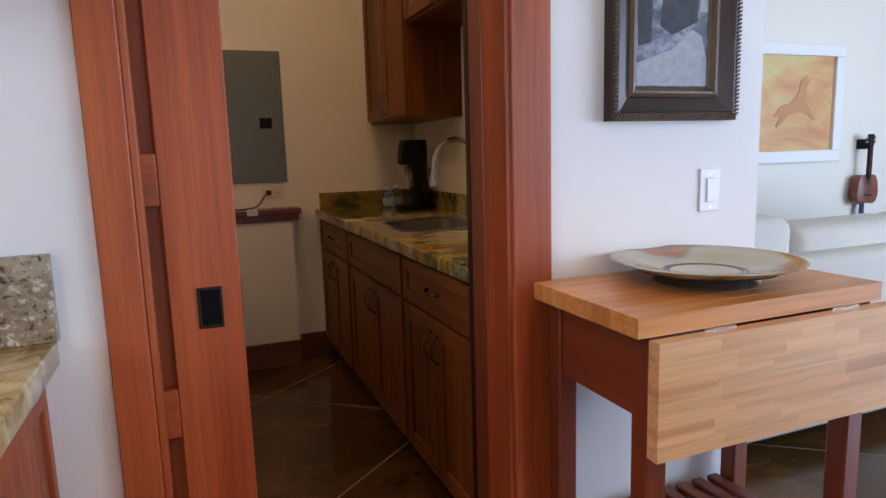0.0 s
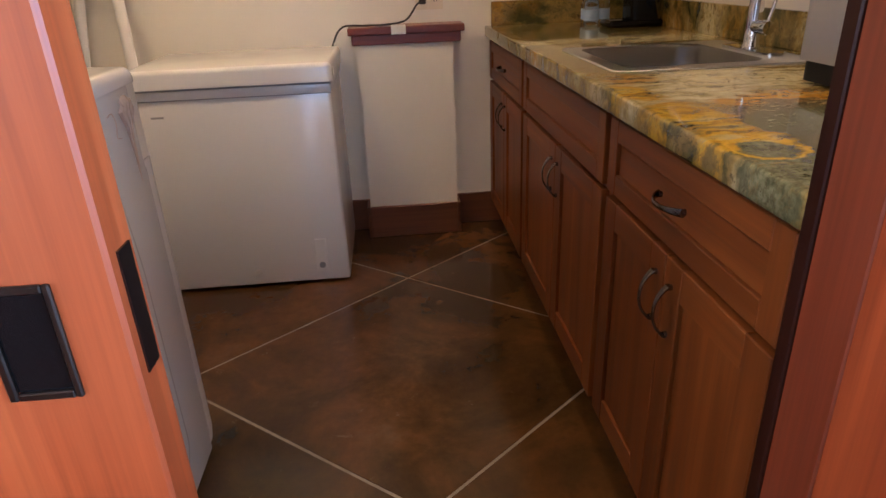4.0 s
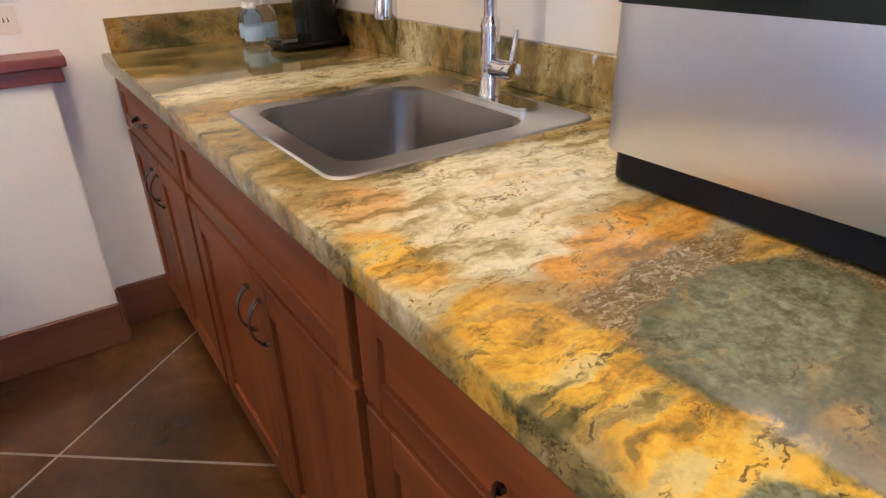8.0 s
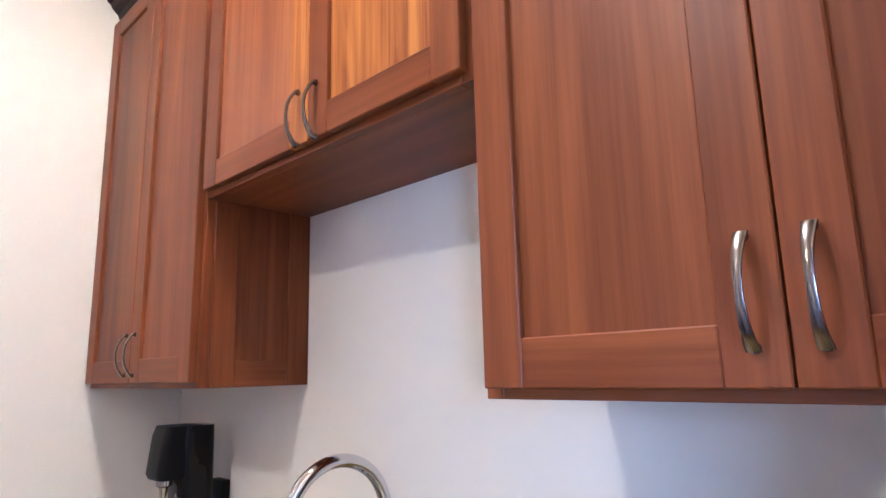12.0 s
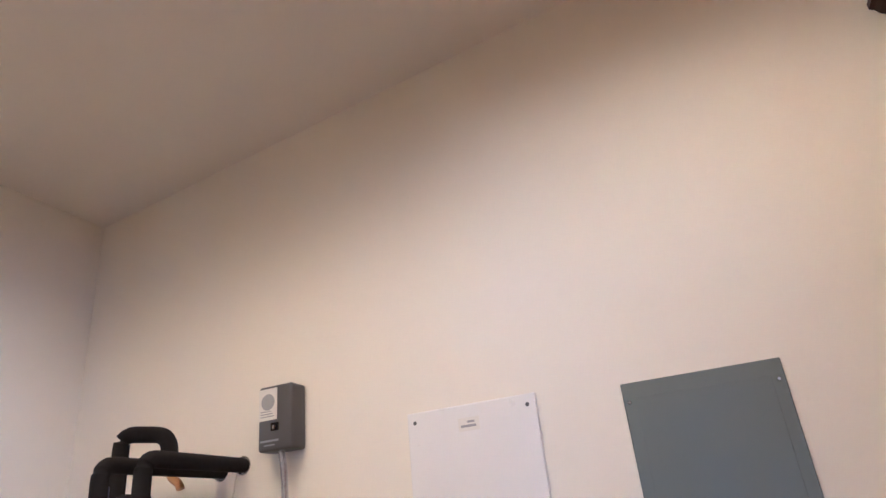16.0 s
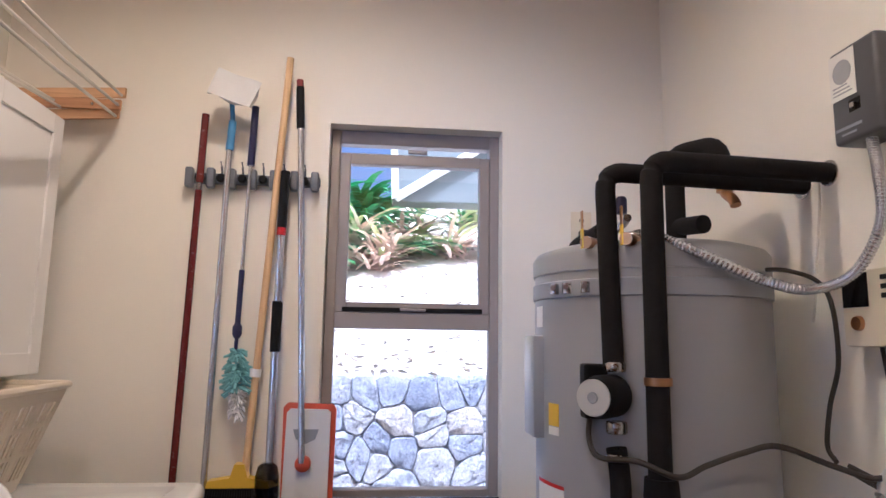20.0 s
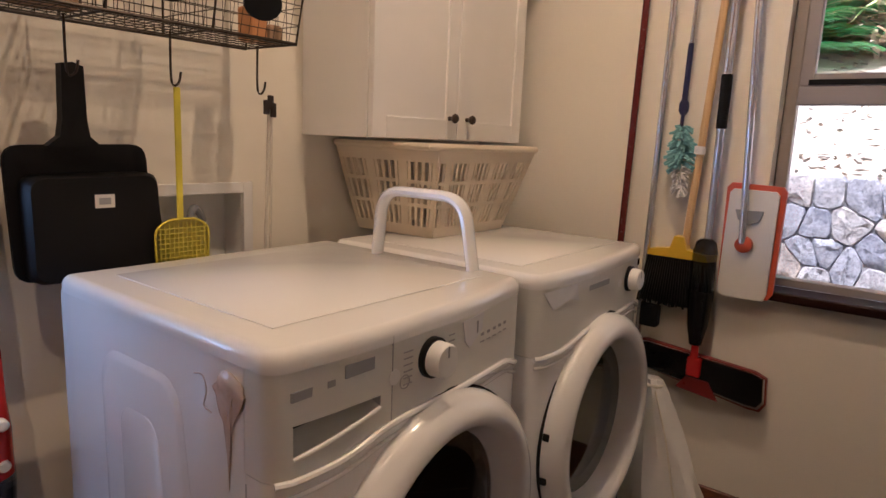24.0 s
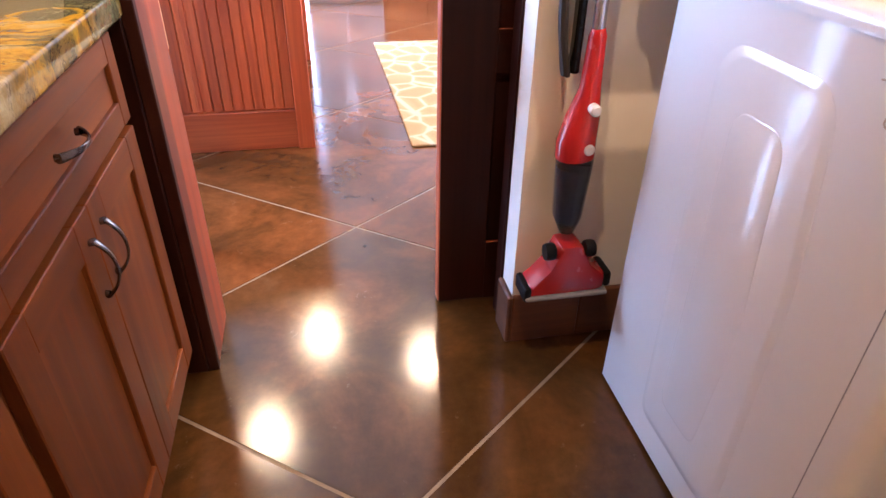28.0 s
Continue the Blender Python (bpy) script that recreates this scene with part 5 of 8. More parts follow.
part("gasket", boxes((-0.50, 0.20, 3.33, 3.862, 0.789, 0.797)), "midgrey", fz)
part("top_trim", boxes((-0.508, 0.204, 3.329, 3.872, 0.757, 0.789), r=0.004, seg=2), "white", fz, "", True)
part("trim_seam", boxes((-0.505, 0.2012, 3.3335, 3.871, 0.7545, 0.757)), "greyink", fz)
part("lid_grip", boxes((0.2125, 0.2165, 3.335, 3.372, 0.812, 0.842), r=0.004, seg=2), "greyplate", fz, "small grip recess at the lid's end")
ctl = part("control_plate", boxes((0.072, 0.118, 3.329, 3.336, 0.055, 0.195), r=0.002), "whitep", fz)
bm = bmesh.new()
lathe(bm, (0.096, 3.329, 0.085), [(0.012, 0.0), (0.012, -0.006), (0.0, -0.007)], 16, "y")
part("thermostat_knob", bm, "midgrey", ctl, "", True)
bm = bmesh.new()
lathe(bm, (-0.16, 3.337, 0.065), [(0.016, 0.0), (0.016, -0.008), (0.008, -0.012), (0.0, -0.012)], 16, "y")
part("drain_plug", bm, "whitep", fz, "", True)
part("badge", boxes((-0.44, -0.395, 3.3335, 3.336, 0.695, 0.702)), "greyink", fz)

# ---- wall panels ----
ep = thing("electrical_panel", 0.497, 3.9, 1.085, "grey-green steel breaker panel door set in the wall", "electrical panel")
part("cover", boxes((0.305, 0.69, YN - 0.012, YN, 1.085, 1.83), r=0.002), "panel", ep)
part("door", boxes((0.335, 0.66, YN - 0.0145, YN - 0.012, 1.13, 1.79), r=0.001), "panel", ep)
part("latch", boxes((0.553, 0.622, YN - 0.018, YN - 0.0145, 1.395, 1.455), r=0.002), "black", ep)
for sx in (0.32, 0.675):
    for sz in (1.12, 1.46, 1.78):
        bm = bmesh.new()
        lathe(bm, (sx, YN - 0.012, sz), [(0.005, 0.0), (0.004, -0.003), (0.0, -0.003)], 10, "y")
        part("screw", bm, "nickel", ep, "", True)
wp = thing("media_panel", -0.125, 3.9, 1.2, "white structured wiring enclosure cover with a maker's sticker", "wiring panel")
part("cover", boxes((-0.325, 0.073, YN - 0.014, YN, 1.2, 1.85), r=0.004, seg=2), "whitep", wp)
for sx in (-0.30, 0.048):
    for sz in (1.23, 1.82):
        bm = bmesh.new()
        lathe(bm, (sx, YN - 0.014, sz), [(0.006, 0.0), (0.005, -0.002), (0.0, -0.002)], 10, "y")
        part("screw", bm, "grey", wp, "", True)
st = part("sticker", boxes((-0.163, -0.098, YN - 0.0147, YN - 0.014, 1.775, 1.812)), "paper", wp)
part("printed_swoosh", boxes((-0.155, -0.108, YN - 0.0152, YN - 0.0147, 1.785, 1.792), (-0.135, -0.112, YN - 0.0152, YN - 0.0147, 1.797, 1.803)), "greyink", st)
# ---- water heater and its pipes ----
TX, TY, TR = -1.155, 3.55, 0.28


def on_tank(deg, r=TR):
    """A place on the tank's side; 0 degrees looks towards +x, growing towards -y."""
    return TX + r * math.cos(radians(deg)), TY - r * math.sin(radians(deg))


heater = thing("water_heater", TX, TY, 0, "grey cylindrical electric water heater with insulated pipes in the corner", "water heater")
bm = bmesh.new()
lathe(bm, (TX, TY, 0), [(TR - 0.01, 0.03), (TR, 0.035), (TR, 1.545)], 48)
part("tank", bm, "tank", heater, "", True)
bm = bmesh.new()
lathe(bm, (TX, TY, 0), [(TR + 0.004, 1.545), (TR + 0.005, 1.585), (TR - 0.005, 1.60), (TR - 0.04, 1.612), (0.05, 1.625), (0.0, 1.626)], 48)
part("top_cap", bm, "tank", heater, "", True)
bm = bmesh.new()
lathe(bm, (TX, TY, 0), [(TR + 0.001, 1.485), (TR + 0.005, 1.487), (TR + 0.005, 1.523), (TR + 0.001, 1.525)], 48)
part("strap", bm, "midgrey", heater, "galvanised seismic strap", True)
for d in (68, 60, 50):
    x, y = on_tank(d, TR + 0.012)
    bm = bmesh.new()
    lathe(bm, (x, y, 1.505), [(0.010, -0.012), (0.010, 0.012)], 10)
    tube(bm, [(x, y, 1.505), (x + 0.03, y - 0.012, 1.505)], 0.006, 8)
    part("strap_bolt", bm, "nickel", heater, "", True)
x, y = on_tank(92, TR + 0.006)
part("element_cover", boxes((x - 0.05, x + 0.045, y - 0.018, y + 0.03, 1.16, 1.40), r=0.008, seg=2), "tank", heater, "", True)
x, y = on_tank(74, TR + 0.002)
bm = bmesh.new()
pts = [on_tank(d, TR + 0.0015) for d in range(69, 79, 2)]
skin(bm, [[Vector((u, v, 1.245)) for u, v in pts] + [Vector((u * 1.0 + 0.0, v + 0.003, 1.245)) for u, v in pts[::-1]], [Vector((u, v, 1.195)) for u, v in pts] + [Vector((u, v + 0.003, 1.195)) for u, v in pts[::-1]]])
part("warning_sticker", bm, "yellow", heater)
bm = bmesh.new()
skin(bm, [[Vector((u, v, 1.193)) for u, v in pts] + [Vector((u, v + 0.003, 1.193)) for u, v in pts[::-1]], [Vector((u, v, 1.175)) for u, v in pts] + [Vector((u, v + 0.003, 1.175)) for u, v in pts[::-1]]])
part("small_label", bm, "paper", heater)
for z0, z1, k in ((0.98, 1.06, "paper"), (1.060, 1.068, "red"), (0.93, 0.978, "paper"), (1.42, 1.47, "paper")):
    pts = [on_tank(d, TR + 0.0015) for d in (range(66, 93, 3) if z0 < 1.4 else range(84, 96, 3))]
    bm = bmesh.new()
    skin(bm, [[Vector((u, v, z0)) for u, v in pts] + [Vector((u, v + 0.003, z0)) for u, v in pts[::-1]], [Vector((u, v, z1)) for u, v in pts] + [Vector((u, v + 0.003, z1)) for u, v in pts[::-1]]])
    part("rating_label", bm, k, heater)
for name_, pts, r in (("insulated_pipe", [(-0.895, 3.372, 0.02), (-0.905, 3.372, 1.13), (-0.92, 3.372, 1.16)], 0.021), ("insulated_pipe", [(-0.925, 3.37, 1.335), (-0.94, 3.365, 1.76), (-1.03, 3.905, 1.772)], 0.022),
                      ("insulated_pipe", [(-0.87, 3.44, 0.02), (-0.88, 3.445, 1.772), (-0.945, 3.905, 1.782)], 0.0235), ("loop_pipe", [(-1.25, 3.68, 1.60), (-1.25, 3.68, 1.905), (-1.09, 3.72, 1.885), (-1.075, 3.72, 1.79)], 0.026),
                      ("stub_pipe", [(-1.25, 3.68, 1.70), (-1.14, 3.70, 1.69)], 0.024), ("drain_hose", [(-1.40, 3.43, 1.56), (-1.33, 3.42, 1.645), (-1.10, 3.42, 1.655)], 0.024)):
    bm = bmesh.new()
    tube(bm, bend(pts, 0.045) if len(pts) > 2 else pts, r, 14)
    part(name_, bm, "rubber", heater, "black foam-insulated pipe", True)
bm = bmesh.new()
tube(bm, bend([(-1.075, 3.72, 1.80), (-1.07, 3.72, 1.755), (-1.03, 3.72, 1.73), (-1.025, 3.72, 1.715)], 0.015), 0.013, 10)
lathe(bm, (-1.07, 3.72, 1.77), [(0.020, -0.012), (0.018, 0.012)], 10)
part("relief_valve", bm, "copper", heater, "red-brown brass relief valve", True)
for vx, vy in ((-0.965, 3.345), (-0.90, 3.41)):
    bm = bmesh.new()
    tube(bm, [(vx + 0.01, vy - 0.02, 1.603), (vx - 0.09, vy + 0.06, 1.608)], 0.014, 10)
    v = part("ball_valve", bm, "copper", heater, "", True)
    part("valve_lever", boxes((vx - 0.007, vx + 0.007, vy - 0.027, vy - 0.022, 1.59, 1.635), r=0.002), "yellow", v)
    part("lever_stem", boxes((vx - 0.006, vx + 0.006, vy - 0.026, vy - 0.023, 1.635, 1.675), r=0.001), "copper", v)
bm = bmesh.new()
tube(bm, [(-1.25, 3.44, 1.63), (-1.0, 3.43, 1.655), (-0.95, 3.42, 1.66)], 0.009, 8)
part("pipe", bm, "nickel", heater, "", True)
# circulation pump, turned towards the room
def turned(bm, deg, at=(-0.905, 3.335, 1.275)):
    bmesh.ops.rotate(bm, verts=bm.verts, cent=at, matrix=Matrix.Rotation(radians(deg), 3, "Z"))
    return bm


bm = bmesh.new()
lathe(bm, (-0.905, 3.335, 1.275), [(0.044, 0.05), (0.044, -0.005), (0.040, -0.02), (0.039, -0.03)], 24, "y")
pump = part("pump", turned(bm, 42), "black", heater, "small black circulation pump", True)
bm = bmesh.new()
lathe(bm, (-0.905, 3.3045, 1.275), [(0.037, 0.0), (0.037, -0.004), (0.012, -0.005), (0.0, -0.005)], 24, "y")
plate_face = part("pump_plate", turned(bm, 42), "greyplate", pump, "pale grey pump face", True)
bm = bmesh.new()
lathe(bm, (-0.905, 3.2993, 1.275), [(0.012, 0.0), (0.011, -0.002), (0.0, -0.002)], 12, "y")
part("screw_cap", turned(bm, 42), "midgrey", pump, "", True)
part("pump_box", boxes((-0.985, -0.945, 3.315, 3.37, 1.225, 1.34), r=0.006, seg=2), "black", pump)
for z0, z1 in ((1.325, 1.345), (1.20, 1.225), (1.145, 1.16)):
    bm = bmesh.new()
    lathe(bm, (-0.918, 3.371, 0), [(0.02, z0), (0.022, z0 + 0.004), (0.022, z1 - 0.004), (0.02, z1)], 12)
    part("union", bm, "nickel", heater, "", True)
for pz in (1.30, 0.98):
    bm = bmesh.new()
    lathe(bm, (-0.877, 3.445, 0), [(0.0285, pz), (0.0285, pz + 0.016)], 14)
    part("pipe_tape", bm, "copper", heater, "", True)
bm = bmesh.new()
lathe(bm, (-0.877, 3.445, 1.085), [(0.033, 0.035), (0.036, 0.0), (0.033, -0.035)], 14)
part("pipe_tape", bm, "rubber", heater, "", True)
bm = bmesh.new()
tube(bm, smooth_path([(-0.965, 3.33, 1.225), (-0.955, 3.325, 1.185), (-0.91, 3.33, 1.155), (-0.86, 3.39, 1.155), (-0.835, 3.46, 1.13), (-0.84, 3.52, 1.15), (-0.84, 3.60, 1.175), (-0.85, 3.68, 1.185), (-0.83, 3.78, 1.15), (-0.79, 3.84, 1.135), (-0.745, 3.86, 1.18), (-0.74, 3.87, 1.30), (-0.745, 3.87, 1.40)], 6), 0.006, 8)
solid("pump_cable", bm, "cord", "dark cable looping from the pump to the control box", "cable", smooth=True)
bm = bmesh.new()
tube(bm, smooth_path([(-0.96, 3.70, 1.55), (-0.90, 3.76, 1.545), (-0.87, 3.82, 1.50), (-0.875, 3.84, 1.36), (-0.91, 3.84, 1.26), (-0.90, 3.82, 1.18), (-0.85, 3.80, 1.155)], 6), 0.005, 8)
solid("sensor_cable", bm, "cord", "dark sensor cable hanging behind the water heater", "cable", smooth=True)
# flexible conduit with its rings
path = smooth_path([(-1.0, 3.44, 1.625), (-0.93, 3.46, 1.62), (-0.86, 3.53, 1.575), (-0.85, 3.66, 1.52), (-0.84, 3.76, 1.50), (-0.79, 3.82, 1.53), (-0.735, 3.84, 1.62), (-0.735, 3.845, 1.72), (-0.75, 3.85, 1.80)], 56)
bm = bmesh.new()
tube(bm, path, [0.0118 if (i // 2) % 2 else 0.0100 for i in range(len(path))], 10)
solid("flexible_conduit", bm, "silver", "grey ribbed metal conduit running down from the timer box", "conduit", smooth=True)
bm = bmesh.new()
tube(bm, smooth_path([(-0.952, 3.885, 1.765), (-0.972, 3.894, 1.70), (-0.990, 3.894, 1.60), (-1.000, 3.89, 1.50), (-0.985, 3.87, 1.44)], 6), 0.003, 6)
solid("sensor_wire", bm, "rope", "thin pale sensor wire hanging from the pipe at the wall", "wire", smooth=True)
bm = bmesh.new()
lathe(bm, (-0.985, 3.42, 1.675), [(0.012, 0.0), (0.013, 0.010), (0.013, 0.034), (0.009, 0.040), (0.0, 0.041)], 14)
part("blue_valve_cap", bm, "navy", heater, "dark blue plastic valve cap", True)
# timer box on the wall
tb = thing("timer_box", -0.72, 3.86, 1.80, "dark grey timer switch box with a white label", "timer switch")
part("case", boxes((-0.825, -0.695, 3.826, YN, 1.80, 2.005), r=0.010, seg=3), "boxgrey", tb, "", True)
lab = part("label", boxes((-0.821, -0.750, 3.8245, 3.8260, 1.895, 1.995)), "paper", tb)
bm = bmesh.new()
lathe(bm, (-0.785, 3.8245, 1.952), [(0.026, 0.0), (0.026, -0.0006), (0.0, -0.0006)], 20, "y")
part("printed_dial", bm, "greyink", lab)
for i in range(3):
    part("printed_line", boxes((-0.813, -0.760 - 0.006 * i, 3.8238, 3.8245, 1.905 + i * 0.008, 1.908 + i * 0.008)), "greyink", lab)
part("lever_slot", boxes((-0.773, -0.743, 3.8246, 3.8260, 1.86, 1.885)), "gloss", tb)
part("lever", boxes((-0.763, -0.752, 3.8160, 3.8260, 1.864, 1.876), r=0.002), "nickel", tb)
part("text_bar", boxes((-0.813, -0.743, 3.8248, 3.8260, 1.828, 1.834), (-0.798, -0.758, 3.8248, 3.8260, 1.816, 1.82)), "midgrey", tb)
# pipe escutcheon and wall plates
for ex, ez in ((-0.947, 1.782), (-1.04, 1.772)):
    bm = bmesh.new()
    lathe(bm, (ex, YN, ez), [(0.031, 0.0), (0.030, -0.003), (0.026, -0.004)], 16, "y")
    solid("pipe_rosette", bm, "nickel", "metal rosette where an insulated pipe enters the wall", "pipe rosette", smooth=True)
cb = thing("pump_controller", -0.77, 3.87, 1.39, "beige wall controller with a dark display and cables below", "controller")
part("case", boxes((-0.873, -0.718, 3.855, YN, 1.385, 1.54), r=0.006, seg=2), "ivory", cb, "", True)
part("display", boxes((-0.868, -0.798, 3.8535, 3.855, 1.465, 1.535)), "gloss", cb)
for i in range(3):
    part("button", boxes((-0.763, -0.743, 3.852, 3.855, 1.48 + i * 0.018, 1.49 + i * 0.018), r=0.001), "black", cb)
bm = bmesh.new()
lathe(bm, (-0.828, 3.855, 1.432), [(0.016, 0.0), (0.014, -0.008), (0.0, -0.009)], 14, "y")
part("knob", bm, "copper", cb, "", True)
for i in range(3):
    bm = bmesh.new()
    tube(bm, smooth_path([(-0.803 + i * 0.02, 3.88, 1.385), (-0.793 + i * 0.016, 3.886, 1.27), (-0.790 + i * 0.012, 3.884, 1.18), (-0.806 + i * 0.006, 3.866, 1.128 - 0.008 * i), (-0.845, 3.82, 1.150 - 0.006 * i)], 6), 0.0045, 6)
    part("cable", bm, "cord", cb, "", True)


def wall_plate(name, label, axis, at, w, h, outlets):
    """An ivory cover plate with outlet faces; axis is the way the plate looks."""
    t = thing(name, *at, label, "wall outlet")
    x, y, z = at
    if axis == "+x":
        part("plate", boxes((x, x + 0.005, y - w / 2, y + w / 2, z - h / 2, z + h / 2), r=0.0015), "ivory", t)
        for o in outlets:
            f_ = part("socket", boxes((x + 0.005, x + 0.007, y - 0.017, y + 0.017, z + o - 0.014, z + o + 0.014), r=0.0008), "ivory", t)
            part("slot", boxes((x + 0.007, x + 0.0074, y - 0.008, y - 0.005, z + o - 0.006, z + o + 0.006), (x + 0.007, x + 0.0074, y + 0.005, y + 0.008, z + o - 0.006, z + o + 0.006)), "ink", f_)
    else:
        s = -1 if axis == "-y" else 1
        ya, yb = sorted((y, y + s * 0.005))
        part("plate", boxes((x - w / 2, x + w / 2, ya, yb, z - h / 2, z + h / 2), r=0.0015), "ivory", t)
        for o in outlets:
            ya, yb = sorted((y + s * 0.005, y + s * 0.007))
            f_ = part("socket", boxes((x + o - 0.014, x + o + 0.014, ya, yb, z - 0.017, z + 0.017), r=0.0008), "ivory", t)
            ya, yb = sorted((y + s * 0.007, y + s * 0.0074))
            part("slot", boxes((x + o - 0.007, x + o - 0.004, ya, yb, z - 0.006, z + 0.006), (x + o + 0.004, x + o + 0.007, ya, yb, z - 0.006, z + 0.006)), "ink", f_)
    return t


wall_plate("wall_outlet", "ivory duplex outlet plate on the window wall above the heater", "+x", (XW, 3.585, 1.785), 0.075, 0.12, (-0.028, 0.028))
wall_plate("wall_outlet", "ivory duplex outlet laid sideways above the pier", "-y", (0.605, YN, 1.025), 0.118, 0.075, (-0.028, 0.028))
bm = bmesh.new()
tube(bm, smooth_path([(XW + 0.03, 3.60, 1.765), (XW + 0.06, 3.62, 1.755), (XW + 0.10, 3.65, 1.72), (XW + 0.20, 3.66, 1.66), (-1.42, 3.60, 1.63)], 6), 0.005, 8)
box(bm, XW + 0.007, XW + 0.035, 3.572, 3.60, 1.748, 1.776, 0.004)
solid("heater_cord", bm, "cord", "black cord with a plug in the wall outlet", "cord", smooth=True)
bm = bmesh.new()
tube(bm, smooth_path([(0.577, 3.885, 1.025), (0.55, 3.86, 1.01), (0.50, 3.82, 0.955), (0.42, 3.79, 0.943), (0.33, 3.785, 0.943), (0.272, 3.79, 0.945), (0.23, 3.82, 0.935), (0.195, 3.872, 0.89), (0.175, 3.888, 0.80), (0.17, 3.888, 0.4)], 8), 0.004, 8)
box(bm, 0.562, 0.592, 3.88, 3.898, 1.01, 1.04, 0.004)
solid("freezer_cord", bm, "cord", "black freezer cord lying over the pier's ledge", "cord", smooth=True)
bm = bmesh.new()
box(bm, 0.435, 0.495, 3.757, 3.835, 0.9368, 0.938)
box(bm, 0.435, 0.495, 3.7565, 3.758, 0.905, 0.938)
solid("paper_note", bm, "paper", "white paper note folded over the ledge of the pier", "note")

# ---- things on the counter ----
soda = thing("soda_maker", 1.38, 3.56, CZ, "tall black soda maker with a steel nozzle beside the backsplash", "soda maker")
part("base", boxes((1.265, 1.478, 3.495, 3.625, CZ, CZ + 0.028), r=0.012, seg=3), "gloss", soda, "", True)
bm = bmesh.new()
skin(bm, [[Vector((u, v, z)) for u, v in rounded(x0, x1, 3.50 + d, 3.62 - d, 0.022, 4)] for x0, x1, d, z in ((1.352, 1.462, -0.004, CZ + 0.025), (1.350, 1.446, 0.0, CZ + 0.09), (1.345, 1.438, 0.002, CZ + 0.16), (1.336, 1.436, 0.004, CZ + 0.37), (1.338, 1.436, 0.006, CZ + 0.395))])
part("column", bm, "gloss", soda, "", True)
bm = bmesh.new()
skin(bm, [[Vector((u, v, z)) for u, v in rounded(x0, 1.40, 3.508, 3.612, 0.02, 4)] for x0, z in ((1.285, CZ + 0.255), (1.278, CZ + 0.27), (1.29, CZ + 0.37), (1.30, CZ + 0.396))])
part("head", bm, "black", soda, "", True)
bm = bmesh.new()
lathe(bm, (1.315, 3.56, CZ), [(0.024, 0.256), (0.022, 0.238), (0.012, 0.232), (0.006, 0.19), (0.0, 0.19)], 16)
part("nozzle", bm, "chrome", soda, "", True)
bm = bmesh.new()
tube(bm, [(1.355, 3.545, CZ + 0.235), (1.335, 3.54, CZ + 0.15)], [0.016, 0.011], 10, 0.5)
part("snap_lock", bm, "nickel", soda, "", True)
for bx, by, hh in ((1.255, 3.70, 0.125), (1.315, 3.745, 0.13), (1.265, 3.775, 0.12)):
    bot = thing("plastic_bottle", bx, by, CZ, "small clear plastic bottle with a blue label on the counter", "bottle", "bottles by the soda maker")
    bm = bmesh.new()
    lathe(bm, (bx, by, CZ), [(0.028, 0.0), (0.030, 0.006), (0.030, hh * 0.62), (0.027, hh * 0.72), (0.014, hh * 0.86), (0.013, hh * 0.92)], 18)
    part("body", bm, "clear", bot, "", True)
    bm = bmesh.new()
    lathe(bm, (bx, by, CZ), [(0.0306, 0.018), (0.0306, 0.058)], 18)
    part("label", bm, "bluelabel", bot, "", True)
    bm = bmesh.new()
    lathe(bm, (bx, by, CZ), [(0.0145, hh * 0.88), (0.0145, hh), (0.012, hh + 0.002)], 14)
    part("cap", bm, "whitep", bot, "", True)
plug = boxes((XE - 0.028, XE, 3.534, 3.606, 1.086, 1.143), r=0.006, seg=2)
tube(plug, smooth_path([(XE - 0.012, 3.565, 1.09), (XE - 0.013, 3.572, 1.05), (XE - 0.018, 3.598, 1.015), (XE - 0.030, 3.60, 0.97), (XE - 0.034, 3.59, 0.945)], 5), 0.004, 6)
solid("power_adapter", plug, "black", "black power adapter plugged in beside the soda maker", "adapter", smooth=True)

ice = thing("ice_maker", 1.34, 2.03, CZ, "stainless countertop ice maker with a black hinged lid", "ice maker")
bm = bmesh.new()
prism(bm, rounded(1.215, 1.472, 1.80, 2.255, 0.035, 5), "z", CZ + 0.045, CZ + 0.221)
part("body", bm, "bluesteel", ice, "brushed stainless body", True)
bm = bmesh.new()
prism(bm, rounded(1.225, 1.468, 1.81, 2.245, 0.03, 5), "z", CZ + 0.006, CZ + 0.045)
part("plinth", bm, "black", ice, "", True)
bm = bmesh.new()
prism(bm, rounded(1.212, 1.474, 1.797, 2.258, 0.035, 5), "z", CZ + 0.221, CZ + 0.246)
part("collar", bm, "lidblack", ice, "", True)
bm = bmesh.new()
rows = []
for up, front, left, right, rear, r in ((0.0, 0.0, 0.0, 0.0, 0.0, 0.034), (0.018, 0.001, 0.001, 0.003, 0.0, 0.034), (0.036, 0.006, 0.006, 0.008, 0.002, 0.036), (0.050, 0.015, 0.015, 0.014, 0.006, 0.038), (0.061, 0.029, 0.029, 0.021, 0.012, 0.038), (0.068, 0.047, 0.048, 0.029, 0.022, 0.036), (0.072, 0.075, 0.075, 0.040, 0.04, 0.03), (0.073, 0.105, 0.11, 0.06, 0.06, 0.02)):
    rows.append([Vector((u, v, CZ + 0.2462 + up)) for u, v in rounded(1.214 + front, 1.472 - rear, 1.912 + right, 2.2565 - left, r, 5)])
skin(bm, rows)
lid = part("lid", bm, "lidblack", ice, "glossy black bulged lid", True)
part("lid_grip", boxes((1.205, 1.22, 2.02, 2.09, CZ + 0.236, CZ + 0.25), r=0.003), "black", lid)
